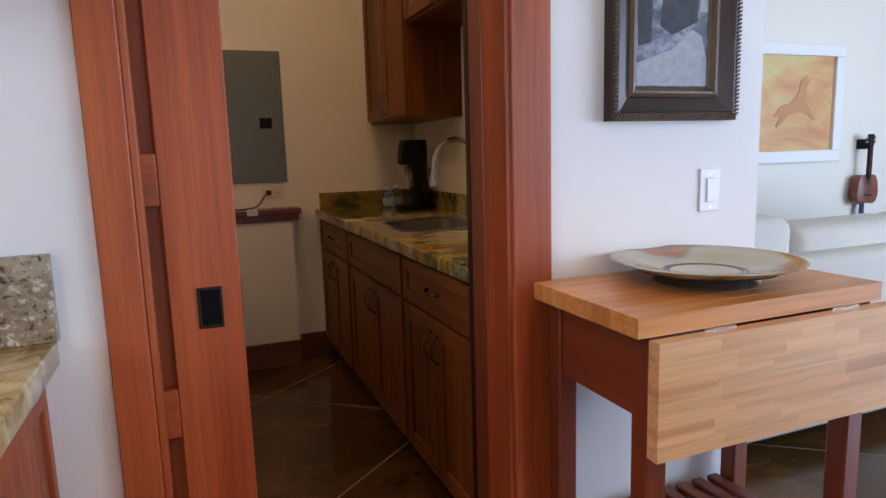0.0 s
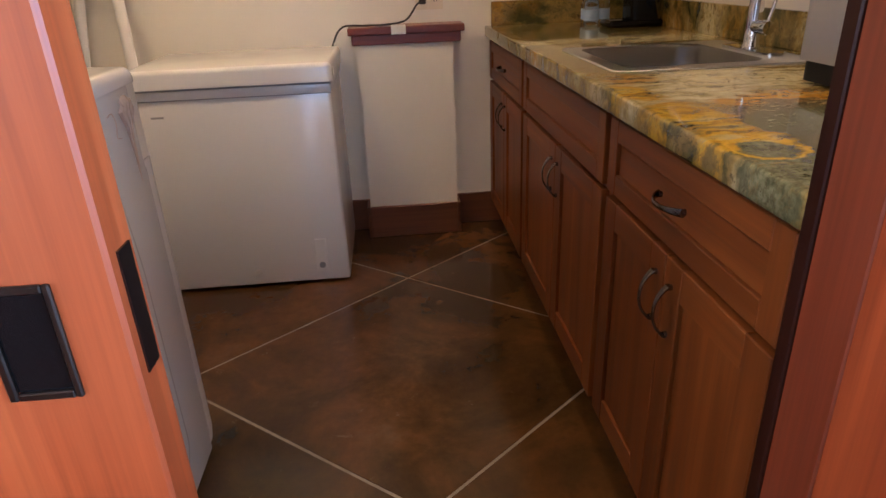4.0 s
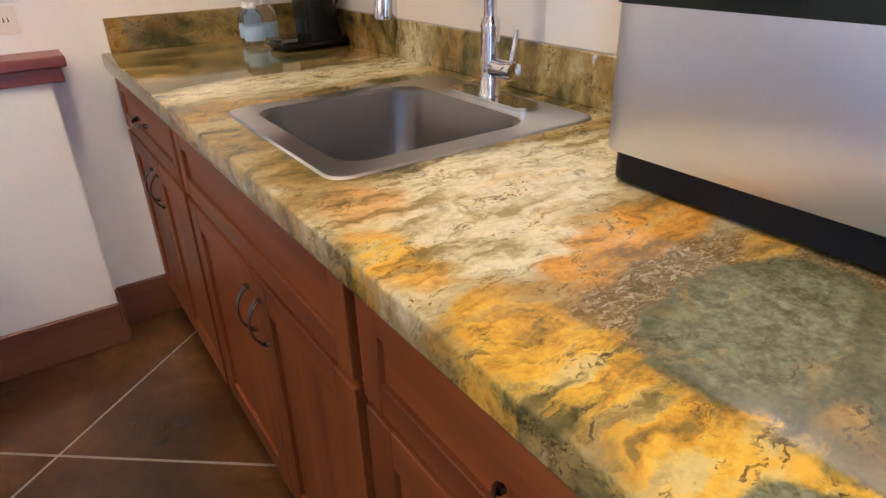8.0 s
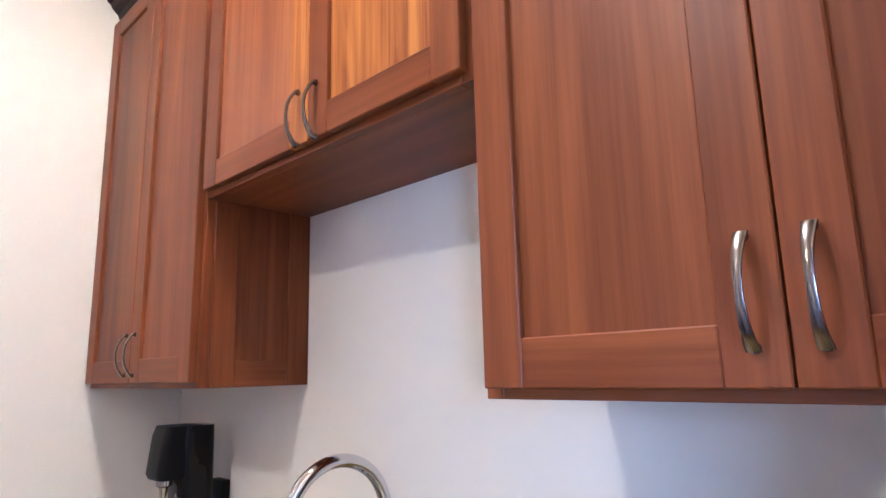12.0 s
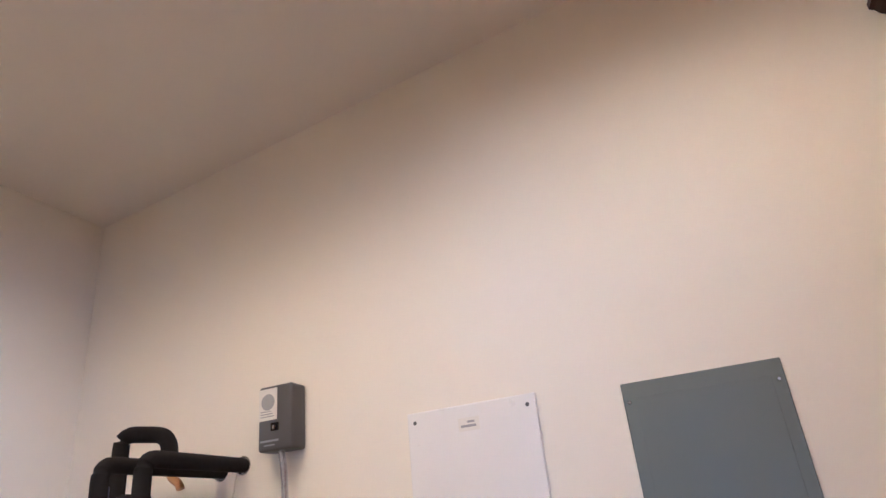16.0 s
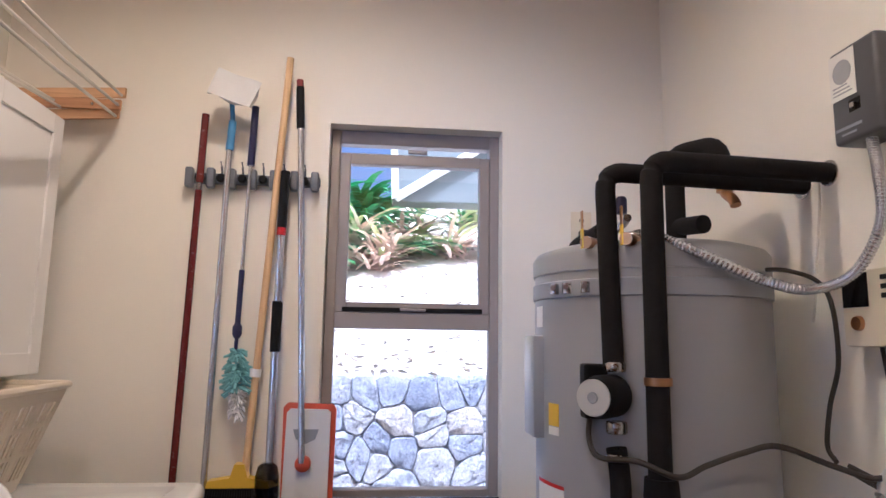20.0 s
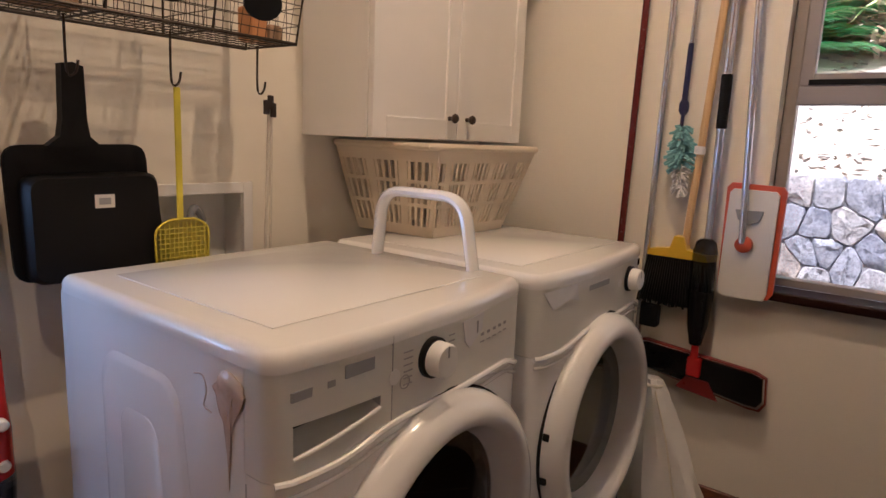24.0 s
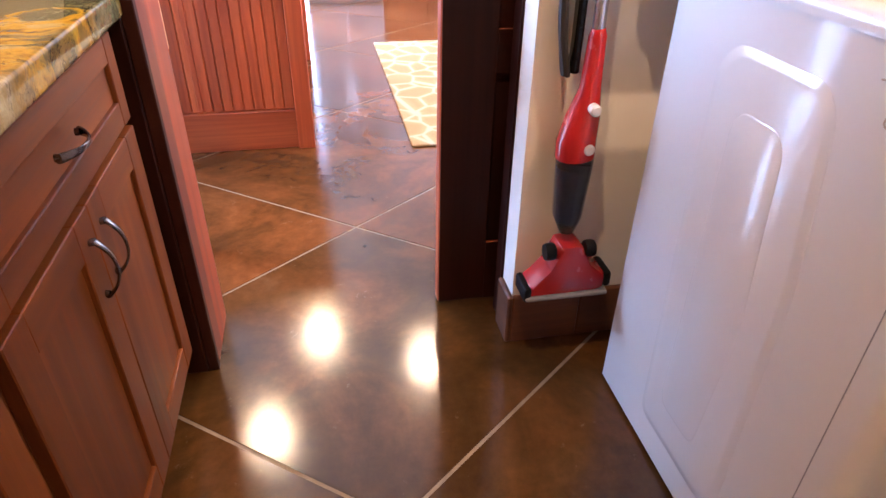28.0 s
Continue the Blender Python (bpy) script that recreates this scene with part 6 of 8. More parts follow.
part("lid_slot", boxes((1.33, 1.36, 2.06, 2.10, CZ + 0.317, CZ + 0.3205), r=0.001), "ink", lid)
bm = bmesh.new()
prism(bm, rounded(1.235, 1.455, 1.805, 1.905, 0.012, 3), "z", CZ + 0.246, CZ + 0.257)
deck = part("control_deck", bm, "nickel", ice, "silver control deck", True)
for i in range(6):
    part("vent_bar", boxes((1.26 + i * 0.032, 1.274 + i * 0.032, 1.812, 1.898, CZ + 0.257, CZ + 0.2605), r=0.001), "grey", deck)
for i in range(2):
    bm = bmesh.new()
    lathe(bm, (1.25, 1.85 + i * 0.03, CZ + 0.257), [(0.006, 0.0), (0.005, 0.003), (0.0, 0.0035)], 10)
    part("button", bm, "whitep", deck, "", True)

# ---- white wall cabinet, folded drying rack ----
wc = thing("wall_cabinet_white", -1.24, 1.75, 1.268, "white painted wall cabinet with two panelled doors above the dryer", "cabinet")
wc.name = "white_cabinet"
part("body", boxes((-1.62, -0.865, YS, 1.868, 1.268, 2.045), r=0.001), "melamine", wc)
for a, b, kx in ((-1.618, -1.2435, -1.29), (-1.2405, -0.867, -1.20)):
    bm = bmesh.new()
    for row in ((a, a + 0.055, 1.27, 2.043), (b - 0.055, b, 1.27, 2.043)):
        box(bm, row[0], row[1], 1.870, 1.889, row[2], row[3], 0.0015)
    for z0, z1 in ((1.27, 1.33), (1.983, 2.043)):
        box(bm, a + 0.055, b - 0.055, 1.870, 1.889, z0, z1, 0.0015)
    box(bm, a + 0.055, b - 0.055, 1.872, 1.882, 1.33, 1.983)
    d = part("door", bm, "melamine", wc)
    bm = bmesh.new()
    lathe(bm, (kx if kx < -1.24 else -1.20, 1.889, 1.335), [(0.007, 0.0), (0.006, 0.012), (0.013, 0.018), (0.015, 0.024), (0.011, 0.030), (0.0, 0.031)], 16, "y")
    part("knob", bm, "bronze", d, "dark bronze knob", True)
rack = thing("drying_rack", -1.25, 1.65, 2.0, "folded wooden accordion drying rack with white cords on the wall", "drying rack")
for x, tip, mid, lean in ((-0.812, 2.108, 2.052, 0.0), (-1.708, 2.025, 2.128, 0.008)):
    for k, (dz, skew, dx) in enumerate(((0.036, 0.004, 0.0), (0.0, -0.006, 0.009), (-0.036, 0.005, -0.002))):
        bm = bmesh.new()
        skin(bm, [[Vector((x + dx + sx * 0.006, y, mid + dz + d + sz * 0.0165)) for sx, sz in ((-1, -1), (1, -1), (1, 1), (-1, 1))] for y, d in ((1.612 + 0.012 * k, -skew - lean), (tip - 0.008 * k, skew + lean))])
        part("arm", bm, "pine_y", rack, "reddish pine slat")
    for y in (1.70, 1.93):
        bm = bmesh.new()
        lathe(bm, (x, y, mid), [(0.005, -0.010), (0.005, 0.018), (0.003, 0.020)], 8, "x")
        part("rivet", bm, "nickel", rack)
part("wall_strip", boxes((-0.820, -0.803, YS, 1.622, 1.70, 2.10), r=0.002), "pine_z", rack)
part("wall_strip", boxes((-1.716, -1.699, YS, 1.622, 2.06, 2.18), r=0.002), "pine_z", rack)
for y0_, y1_, z0_, z1_ in ((2.100, 2.015, 2.085, 2.165), (2.092, 2.008, 2.052, 2.130), (2.085, 2.000, 2.018, 2.095), (1.86, 1.83, 2.040, 2.115), (1.84, 1.81, 2.062, 2.135), (1.74, 1.72, 2.05, 2.125)):
    bm = bmesh.new()
    tube(bm, [(-0.812, y0_, z0_), (-1.25, (y0_ + y1_) / 2, (z0_ + z1_) / 2 - 0.006), (-1.708, y1_, z1_)], 0.0048, 8)
    part("cord", bm, "rope", rack, "", True)

# ---- laundry basket on the dryer ----
lb = thing("laundry_basket", -1.22, 1.82, 0.985, "cream plastic laundry basket with slotted sides on the dryer", "laundry basket")
B0, B1 = (-1.405, -1.045, 1.665, 1.965), (-1.485, -0.975, 1.63, 2.035)


def at_level(s, inset=0.0):
    return [a + (b - a) * s for a, b in zip(B0, B1)]


def slotted(u_axis, fixed, rows=5):
    """One slotted side: posts and bands that lean outwards."""
    bm = bmesh.new()
    def pt(u, s, out):
        x0, x1, y0, y1 = at_level(s)
        if u_axis == "x":
            return Vector((x0 + (x1 - x0) * u, (y1 if fixed else y0) + (out if fixed else -out), 0.988 + 0.26 * s))
        return Vector(((x1 if fixed else x0) + (out if fixed else -out), y0 + (y1 - y0) * u, 0.988 + 0.26 * s))
    def strip(u0, u1, s0, s1):
        a = [pt(u0, s0, 0), pt(u1, s0, 0), pt(u1, s1, 0), pt(u0, s1, 0)]
        b = [pt(u0, s0, 0.003), pt(u1, s0, 0.003), pt(u1, s1, 0.003), pt(u0, s1, 0.003)]
        skin(bm, [a, b])
    n = 22 if u_axis == "x" else 15
    for s0, s1 in ((0.0, 0.12), (0.34, 0.38), (0.60, 0.64), (0.84, 1.0)):
        strip(0.0, 1.0, s0, s1)
    for i in range(n + 1):
        u = i / n
        w = 0.42 / n if i % 5 else 1.3 / n
        for s0, s1 in ((0.12, 0.34), (0.38, 0.60), (0.64, 0.84)):
            strip(max(0, u - w / 2), min(1, u + w / 2), s0, s1)
    return bm


for axis, far in (("x", True), ("x", False), ("y", True), ("y", False)):
    part("slotted_side", slotted(axis, far), "cream", lb)
part("floor_plate", boxes((B0[0], B0[1], B0[2], B0[3], 0.986, 0.990)), "cream", lb)
bm = bmesh.new()
rim = rounded(B1[0] - 0.008, B1[1] + 0.008, B1[2] - 0.008, B1[3] + 0.008, 0.03, 4)
tube(bm, [(u, v, 1.25) for u, v in rim] + [(rim[0][0], rim[0][1], 1.25)], 0.010, 8)
part("rim", bm, "cream", lb, "", True)
# white arched handle standing on the washer
bm = bmesh.new()
tube(bm, bend([(-0.765, 2.015, 0.985), (-0.765, 2.03, 1.145), (-0.765, 2.275, 1.145), (-0.775, 2.30, 0.985)], 0.06, 7), 0.0125, 10, 1.5, up=(1, 0, 0))
solid("arched_handle", bm, "white", "white arched plastic handle standing on the washer top", "handle", smooth=True)

# ---- wire wall rack ----
wr = thing("wire_rack", -0.305, 1.7, 1.47, "dark wire wall rack of three bins with oval labels and hooks", "wire rack")
WX0, WX1, WB, WF = -0.63, 0.02, 1.67, 1.895


def rod(points, r, parent=wr, name="wire"):
    bm = bmesh.new()
    tube(bm, points, r, 6)
    return part(name, bm, "wire", parent)


for z, y in ((1.715, 1.84), (1.715, WB), (1.60, WF), (1.475, 1.865), (1.475, WB)):
    rod([(WX0, y, z), (WX1, y, z)], 0.0042, name="rail")
for x in (WX0, -0.413, -0.197, WX1):
    rod([(x, WF, 1.60), (x, 1.865, 1.475), (x, WB, 1.475), (x, WB, 1.715), (x, 1.84, 1.715)], 0.0035, name="frame_bar")
    rod([(x, WF, 1.60), (x, WB, 1.605)], 0.003, name="frame_bar")
for x in (WX0, WX1):
    rod([(x, 1.84, 1.715), (x, 1.835, 1.755), (x, WB, 1.755), (x, WB, 1.715)], 0.003, name="end_guard")
bm = bmesh.new()
n = 30
for i in range(1, n):
    x = WX0 + (WX1 - WX0) * i / n
    tube(bm, [(x, 1.84, 1.715), (x, WB, 1.715), (x, WB, 1.475), (x, 1.865, 1.475), (x, WF, 1.60)], 0.0011, 4)
for i in range(1, 6):
    t = i / 6
    for a, b in (((1.84, 1.715), (WB, 1.715)), ((WB, 1.715), (WB, 1.475)), ((WB, 1.475), (1.865, 1.475)), ((1.865, 1.475), (WF, 1.60))):
        tube(bm, [(WX0, a[0] + (b[0] - a[0]) * t, a[1] + (b[1] - a[1]) * t), (WX1, a[0] + (b[0] - a[0]) * t, a[1] + (b[1] - a[1]) * t)], 0.0011, 4)
for x in (WX0, -0.413, -0.197, WX1):
    for i in range(1, 6):
        z = 1.475 + 0.04 * i
        tube(bm, [(x, WB, z), (x, min(1.84, 1.865 + (z - 1.475) * 0.24) if z > 1.6 else 1.865 + (z - 1.475) * 0.24, z)], 0.0011, 4)
        y = WB + 0.032 * i
        tube(bm, [(x, y, 1.475), (x, y, 1.60 if x not in (WX0, WX1) else 1.715)], 0.0011, 4)
part("mesh", bm, "wire", wr, "", False, "stuff")
for x in (-0.52, -0.305, -0.09):
    bm = bmesh.new()
    c = Vector((x, 1.888, 1.545))
    nrm = Vector((0, 0.97, -0.24)).normalized()
    skin(bm, [ring(c + nrm * d, nrm, 0.036, 24, (1, 0, 0), 1.35) for d in (0.0, 0.005)])
    part("oval_label", bm, "black", wr, "black oval label")
for x in (-0.172, -0.383, -0.605):
    rod(smooth_path([(x, 1.752, 1.475), (x, 1.750, 1.42), (x - 0.001, 1.750, 1.372), (x - 0.009, 1.750, 1.362), (x - 0.018, 1.752, 1.372), (x - 0.021, 1.754, 1.392)], 4), 0.0026, name="hook")
for x, y, z, w, h, k, lb_ in ((-0.575, 1.775, 1.478, 0.045, 0.080, "amber", "amber coloured small box in the wire rack"), (-0.625, 1.77, 1.478, 0.042, 0.045, "kraft", "brown small box in the wire rack")):
    solid("small_box", boxes((x - w / 2, x + w / 2, y - 0.03, y + 0.03, z, z + h), r=0.008, seg=2), k, lb_, "box")
bm = bmesh.new()
rows = []
for z, w, d in ((1.478, 0.060, 0.036), (1.487, 0.066, 0.040), (1.515, 0.060, 0.036), (1.540, 0.045, 0.026), (1.548, 0.040, 0.012)):
    rows.append([Vector((-0.125 + w * math.cos(a) * (1 + 0.07 * math.sin(9 * a)), 1.765 + d * math.sin(a) * (1 + 0.07 * math.sin(9 * a)), z)) for a in (6.2832 * i / 54 for i in range(54))])
skin(bm, rows)
solid("crumpled_pouch", bm, "kraft", "crumpled brown paper pouch in the wire rack", "pouch", smooth=True)
# dustpan
dp = thing("dustpan", -0.22, 1.72, 0.94, "large black plastic dustpan hanging from the wire rack", "dustpan")
bm = bmesh.new()
prism(bm, bend_2d([(-0.085, 0.95), (-0.075, 1.225), (-0.355, 1.232), (-0.362, 1.10), (-0.392, 0.945)], 0.035), "y", 1.672, 1.682)
part("back", bm, "black", dp)
bm = bmesh.new()
hood = bend_2d([(-0.10, 0.95), (-0.098, 1.168), (-0.362, 1.172), (-0.366, 1.08), (-0.394, 0.945)], 0.03)
skin(bm, [[Vector((x, 1.682, z)) for x, z in hood], [Vector((x, 1.715, z)) for x, z in hood], [Vector((-0.24 + (x + 0.24) * 0.95, 1.728, 1.06 + (z - 1.06) * 0.94)) for x, z in hood]])
part("hood", bm, "black", dp, "", True)
bm = bmesh.new()
prism(bm, [(-0.255, 1.225), (-0.232, 1.245), (-0.227, 1.28), (-0.225, 1.385), (-0.205, 1.392), (-0.183, 1.388), (-0.180, 1.28), (-0.174, 1.245), (-0.15, 1.225)], "y", 1.674, 1.700)
part("handle", bm, "black", dp)
st = part("sticker", boxes((-0.262, -0.222, 1.728, 1.7288, 1.10, 1.128)), "paper", dp)
part("print", boxes((-0.254, -0.230, 1.7288, 1.7292, 1.107, 1.121)), "greyink", st)
# yellow fly swatter
sw = thing("fly_swatter", -0.41, 1.74, 0.97, "yellow plastic fly swatter hanging from a hook", "fly swatter")
part("handle", boxes((-0.409, -0.393, 1.738, 1.743, 1.065, 1.36), r=0.002), "lemon", sw)
bm = bmesh.new()
outline = bend_2d([(-0.468, 0.925), (-0.472, 1.045), (-0.440, 1.066), (-0.372, 1.066), (-0.340, 1.045), (-0.344, 0.925)], 0.02)
prism(bm, outline, "y", 1.7395, 1.7405)
part("head", bm, "swat", sw, "translucent yellow flap")
bm = bmesh.new()
tube(bm, [(x, 1.740, z) for x, z in outline] + [(outline[0][0], 1.740, outline[0][1])], 0.0028, 6, up=(0, 1, 0))
part("rim", bm, "lemon", sw)
for i in range(11):
    x = -0.460 + 0.108 * i / 10
    bm = bmesh.new()
    tube(bm, [(x, 1.7415, 0.928), (x, 1.7415, 1.060 if 1 < i < 9 else 1.05)], 0.0013, 5)
    part("rib", bm, "lemon", sw)
for i in range(11):
    z = 0.935 + 0.11 * i / 10
    bm = bmesh.new()
    tube(bm, [(-0.466, 1.7422, z), (-0.346, 1.7422, z)], 0.0013, 5)
    part("rib", bm, "lemon", sw)
# hanging sticks with a bunch of keys
ks = thing("hanging_sticks", -0.655, 1.7, 0.9, "pair of thin pale wooden sticks hanging from a hook with keys", "sticks")
for dx in (0.0, -0.018):
    bm = bmesh.new()
    tube(bm, [(-0.632 + dx * 0.4, 1.76, 1.335), (-0.645 + dx, 1.72, 0.9), (-0.65 + dx * 1.6, 1.70, 0.3)], 0.0038, 8)
    part("stick", bm, "rope", ks, "", True)
for dx, dz in ((0.0, 0.0), (0.012, -0.012), (-0.008, -0.018)):
    part("key", boxes((-0.64 + dx, -0.622 + dx, 1.765, 1.770, 1.325 + dz, 1.36 + dz), r=0.002), "bronze", ks)
# recessed supply box in the wall
sb = thing("supply_box", -0.52, 1.6, 0.86, "white recessed washer supply box with a hose in the wall", "supply box")
part("frame", boxes((-0.685, -0.655, YS, YS + 0.012, 0.84, 1.135), (-0.39, -0.36, YS, YS + 0.012, 0.84, 1.135), (-0.655, -0.39, YS, YS + 0.012, 1.105, 1.135), (-0.655, -0.39, YS, YS + 0.012, 0.84, 0.86), r=0.002), "whitep", sb)
part("inside", boxes((-0.655, -0.39, YS - 0.085, YS - 0.08, 0.86, 1.105), (-0.66, -0.655, YS - 0.085, YS, 0.86, 1.105), (-0.39, -0.385, YS - 0.085, YS, 0.86, 1.105)), "whitep", sb)
bm = bmesh.new()
tube(bm, smooth_path([(-0.56, YS - 0.06, 0.9), (-0.56, YS - 0.03, 1.02), (-0.52, YS - 0.01, 1.07), (-0.49, YS + 0.02, 1.0), (-0.49, YS + 0.06, 0.8)], 6), 0.010, 8)
part("hose", bm, "midgrey", sb, "", True)
# electric cord bundle and dent sticker on the washer's side
bm = bmesh.new()
got = bmesh.ops.create_icosphere(bm, subdivisions=4, radius=1.0)
for v in got["verts"]:
    y, z = v.co.y, v.co.z
    drip = 0.033 if z > -0.2 else 0.033 * max(0.05, 1 + 1.15 * (z + 0.2)) ** 2
    wob = 1 + 0.45 * noise.noise((2.3 * y, 2.3 * z, 0.4)) + 0.2 * noise.noise((6 * y, 6 * z, 1.7))
    v.co = Vector((-0.122 + 0.006 * v.co.x * wob * (1 if z > -0.4 else 0.5), 2.345 + drip * y * wob, 0.905 + (0.034 if z > 0 else 0.15) * z * (1 if z > 0 else abs(z) ** 0.6)))
tube(bm, smooth_path([(-0.1235, 2.255, 0.912), (-0.1235, 2.278, 0.914), (-0.1235, 2.288, 0.893), (-0.1235, 2.280, 0.868), (-0.1235, 2.300, 0.862)], 5), 0.0012, 6)
M["glue"] = surf("yellowed_clear_glue", (0.66, 0.55, 0.48), (0.52, 0.41, 0.34), 45.0, 0.12, 0.05, bump=0.05, coat=0.3)
solid("adhesive_stain", bm, "glue", "clear glossy glue blob run down the washer's side", "stain", smooth=True)

# ---- cordless vacuum on the door wall ----
vc = thing("stick_vacuum", -0.03, 1.66, 0.15, "red and black cordless stick vacuum hanging on the wall", "vacuum cleaner")
bm = bmesh.new()
prism(bm, [(-0.130, 0.238), (-0.126, 0.268), (-0.074, 0.292), (-0.058, 0.352), (-0.004, 0.352), (0.008, 0.285), (0.064, 0.246), (0.072, 0.216), (0.06, 0.208), (-0.118, 0.222)], "y", 1.64, 1.712)
bmesh.ops.bevel(bm, geom=bm.edges[:], offset=0.008, segments=2, profile=0.5, affect="EDGES")
part("floor_head", bm, "red", vc, "red floor nozzle", True)
for a, b, z in ((-0.140, -0.118, 0.236), (0.058, 0.078, 0.210)):
    part("end_cap", boxes((a, b, 1.637, 1.716, z - 0.006, z + 0.036), r=0.008, seg=2), "black", vc, "", True)
part("bumper", boxes((-0.134, 0.074, 1.695, 1.720, 0.208, 0.222), r=0.006, seg=2), "midgrey", vc)
for x in (-0.078, 0.02):
    bm = bmesh.new()
    lathe(bm, (x, 1.695, 0.335), [(0.019, -0.012), (0.021, -0.007), (0.021, 0.007), (0.019, 0.012)], 18, "x")
    part("wheel", bm, "black", vc, "", True)
bm = bmesh.new()
skin(bm, [ring((x, y, z), (0.05, 0, 1), r, 16, (0, 1, 0), s) for x, y, z, r, s in ((-0.028, 1.665, 0.37, 0.018, 1.0), (-0.022, 1.67, 0.42, 0.034, 1.1), (-0.02, 1.675, 0.56, 0.041, 1.1), (-0.02, 1.675, 0.575, 0.040, 1.1))])
part("dust_cup", bm, "smoke", vc, "dark transparent dust cup", True)
bm = bmesh.new()
skin(bm, [ring((x, y, z), (0.0, 0, 1), r, 14, (0, 1, 0), 1.0) for x, y, z, r in ((-0.02, 1.665, 0.40, 0.020), (-0.02, 1.672, 0.54, 0.03))])
part("filter", bm, "midgrey", vc, "", True)
bm = bmesh.new()
skin(bm, [ring((x, y, z), (0.1, 0, 1), r, 16, (0, 1, 0), s) for x, y, z, r, s in ((-0.016, 1.68, 0.57, 0.043, 1.0), (-0.014, 1.682, 0.61, 0.043, 1.0), (-0.022, 1.68, 0.66, 0.036, 1.05), (-0.032, 1.675, 0.72, 0.022, 1.1), (-0.034, 1.672, 0.82, 0.018, 1.1), (-0.034, 1.672, 0.835, 0.014, 1.0))])
part("motor_body", bm, "red", vc, "glossy red body", True)
for z, x in ((0.685, -0.03), (0.60, -0.028)):
    bm = bmesh.new()
    lathe(bm, (x, 1.72, z), [(0.012, -0.012), (0.012, 0.006), (0.009, 0.009)], 14, "y")
    part("button", bm, "whitep", vc, "", True)
bm = bmesh.new()
tube(bm, [(-0.034, 1.672, 0.83), (-0.035, 1.66, 1.05), (-0.03, 1.65, 1.12)], 0.013, 12)
part("tube", bm, "silver", vc, "grey telescopic tube", True)
bm = bmesh.new()
tube(bm, smooth_path([(-0.032, 1.65, 1.10), (-0.025, 1.65, 1.2), (0.0, 1.655, 1.27), (0.02, 1.67, 1.25)], 5), [0.018] * 15 + [0.016], 12)
part("grip", bm, "red", vc, "", True)
bm = bmesh.new()
tube(bm, smooth_path([(0.01, 1.63, 1.2), (0.028, 1.635, 1.0), (0.03, 1.64, 0.85), (0.012, 1.645, 0.74), (0.02, 1.64, 0.78), (0.035, 1.64, 0.95), (0.02, 1.63, 1.18)], 6), 0.010, 8)
part("charging_cable", bm, "cord", vc, "", True)
part("wall_dock", boxes((-0.06, 0.02, YS, 1.635, 1.02, 1.15), r=0.008, seg=2), "black", vc)
part("handle_rod", boxes((-0.012, 0.006, 1.63, 1.66, 0.74, 1.1), r=0.006, seg=2), "gloss", vc)

# ---- tool holder and the tools ----
HX = XW + 0.03
th = thing("tool_holder", XW + 0.02, 2.445, 1.88, "grey plastic tool holder rail with spring clips on the wall", "tool holder")
part("rail", boxes((XW, XW + 0.022, 2.225, 2.665, 1.893, 1.929), r=0.006, seg=2), "slate", th, "", True)
for i in range(7):
    y = 2.238 + i * 0.0685
    part("clip", boxes((XW + 0.018, XW + 0.050, y - 0.013, y + 0.013, 1.874, 1.942), r=0.007, seg=2), "slate", th, "", True)
    if i < 6:
        bm = bmesh.new()
        lathe(bm, (XW + 0.034, y + 0.034, 1.908), [(0.013, -0.012), (0.015, -0.006), (0.015, 0.010), (0.010, 0.016)], 12, "x")
        part("roller", bm, "black", th, "black rubber roller", True)
        bm = bmesh.new()
        tube(bm, [(XW + 0.024, y + 0.034, 1.925), (XW + 0.046, y + 0.036, 1.945), (XW + 0.052, y + 0.034, 1.962)], 0.0035, 6)
        part("hook", bm, "slate", th, "", True)


def pole(parent, a, b, r, k, name="pole", label=""):
    bm = bmesh.new()
    tube(bm, [a, Vector(a).lerp(Vector(b), 0.5), b], r, 12)
    return part(name, bm, k, parent, label, True)


X1 = XW + 0.055
mp = thing("maroon_pole", X1, 2.26, 0, "dark red painted pole standing in the tool holder", "pole", "tools on the wall")
pole(mp, (X1, 2.243, 0.0), (X1, 2.276, 1.86), 0.0115, "maroon")
pole(mp, (X1, 2.276, 1.86), (X1, 2.277, 1.885), 0.009, "nickel", "collar")
pole(mp, (X1, 2.277, 1.885), (X1, 2.282, 2.12), 0.0125, "maroon", "grip")
fm = thing("dust_mop", X1, 2.36, 0.1, "silver dust mop hung upside down with a white cloth head", "mop", "tools on the wall")
pole(fm, (X1, 2.345, 0.1), (X1, 2.366, 2.01), 0.0105, "silver")
pole(fm, (X1, 2.366, 2.0), (X1, 2.371, 2.10), 0.0135, "blue", "sleeve", "sky-blue plastic sleeve")
pole(fm, (X1, 2.371, 2.10), (X1 + 0.058, 2.374, 2.19), 0.008, "blue", "neck")
bm = bmesh.new()
rows = []
for i in range(9):
    u = i / 8
    rows.append([Vector((X1 + 0.058 + 0.006 * math.sin(7 * u + 2 * v), 2.30 + 0.140 * u + 0.035 * v + 0.006 * math.sin(5 * v), 2.170 + 0.085 * v - 0.045 * u + 0.006 * math.sin(9 * u))) for v in (0, 0.25, 0.5, 0.75, 1)] +
                [Vector((X1 + 0.074 + 0.006 * math.sin(7 * u + 2 * v), 2.30 + 0.140 * u + 0.035 * v, 2.170 + 0.085 * v - 0.045 * u)) for v in (1, 0.75, 0.5, 0.25, 0)])
skin(bm, rows)
part("cloth", bm, "cloth", fm, "white disposable cloth", True)
du = thing("duster", X1, 2.435, 1.08, "navy-handled duster with a teal fluffy head", "duster", "tools on the wall")
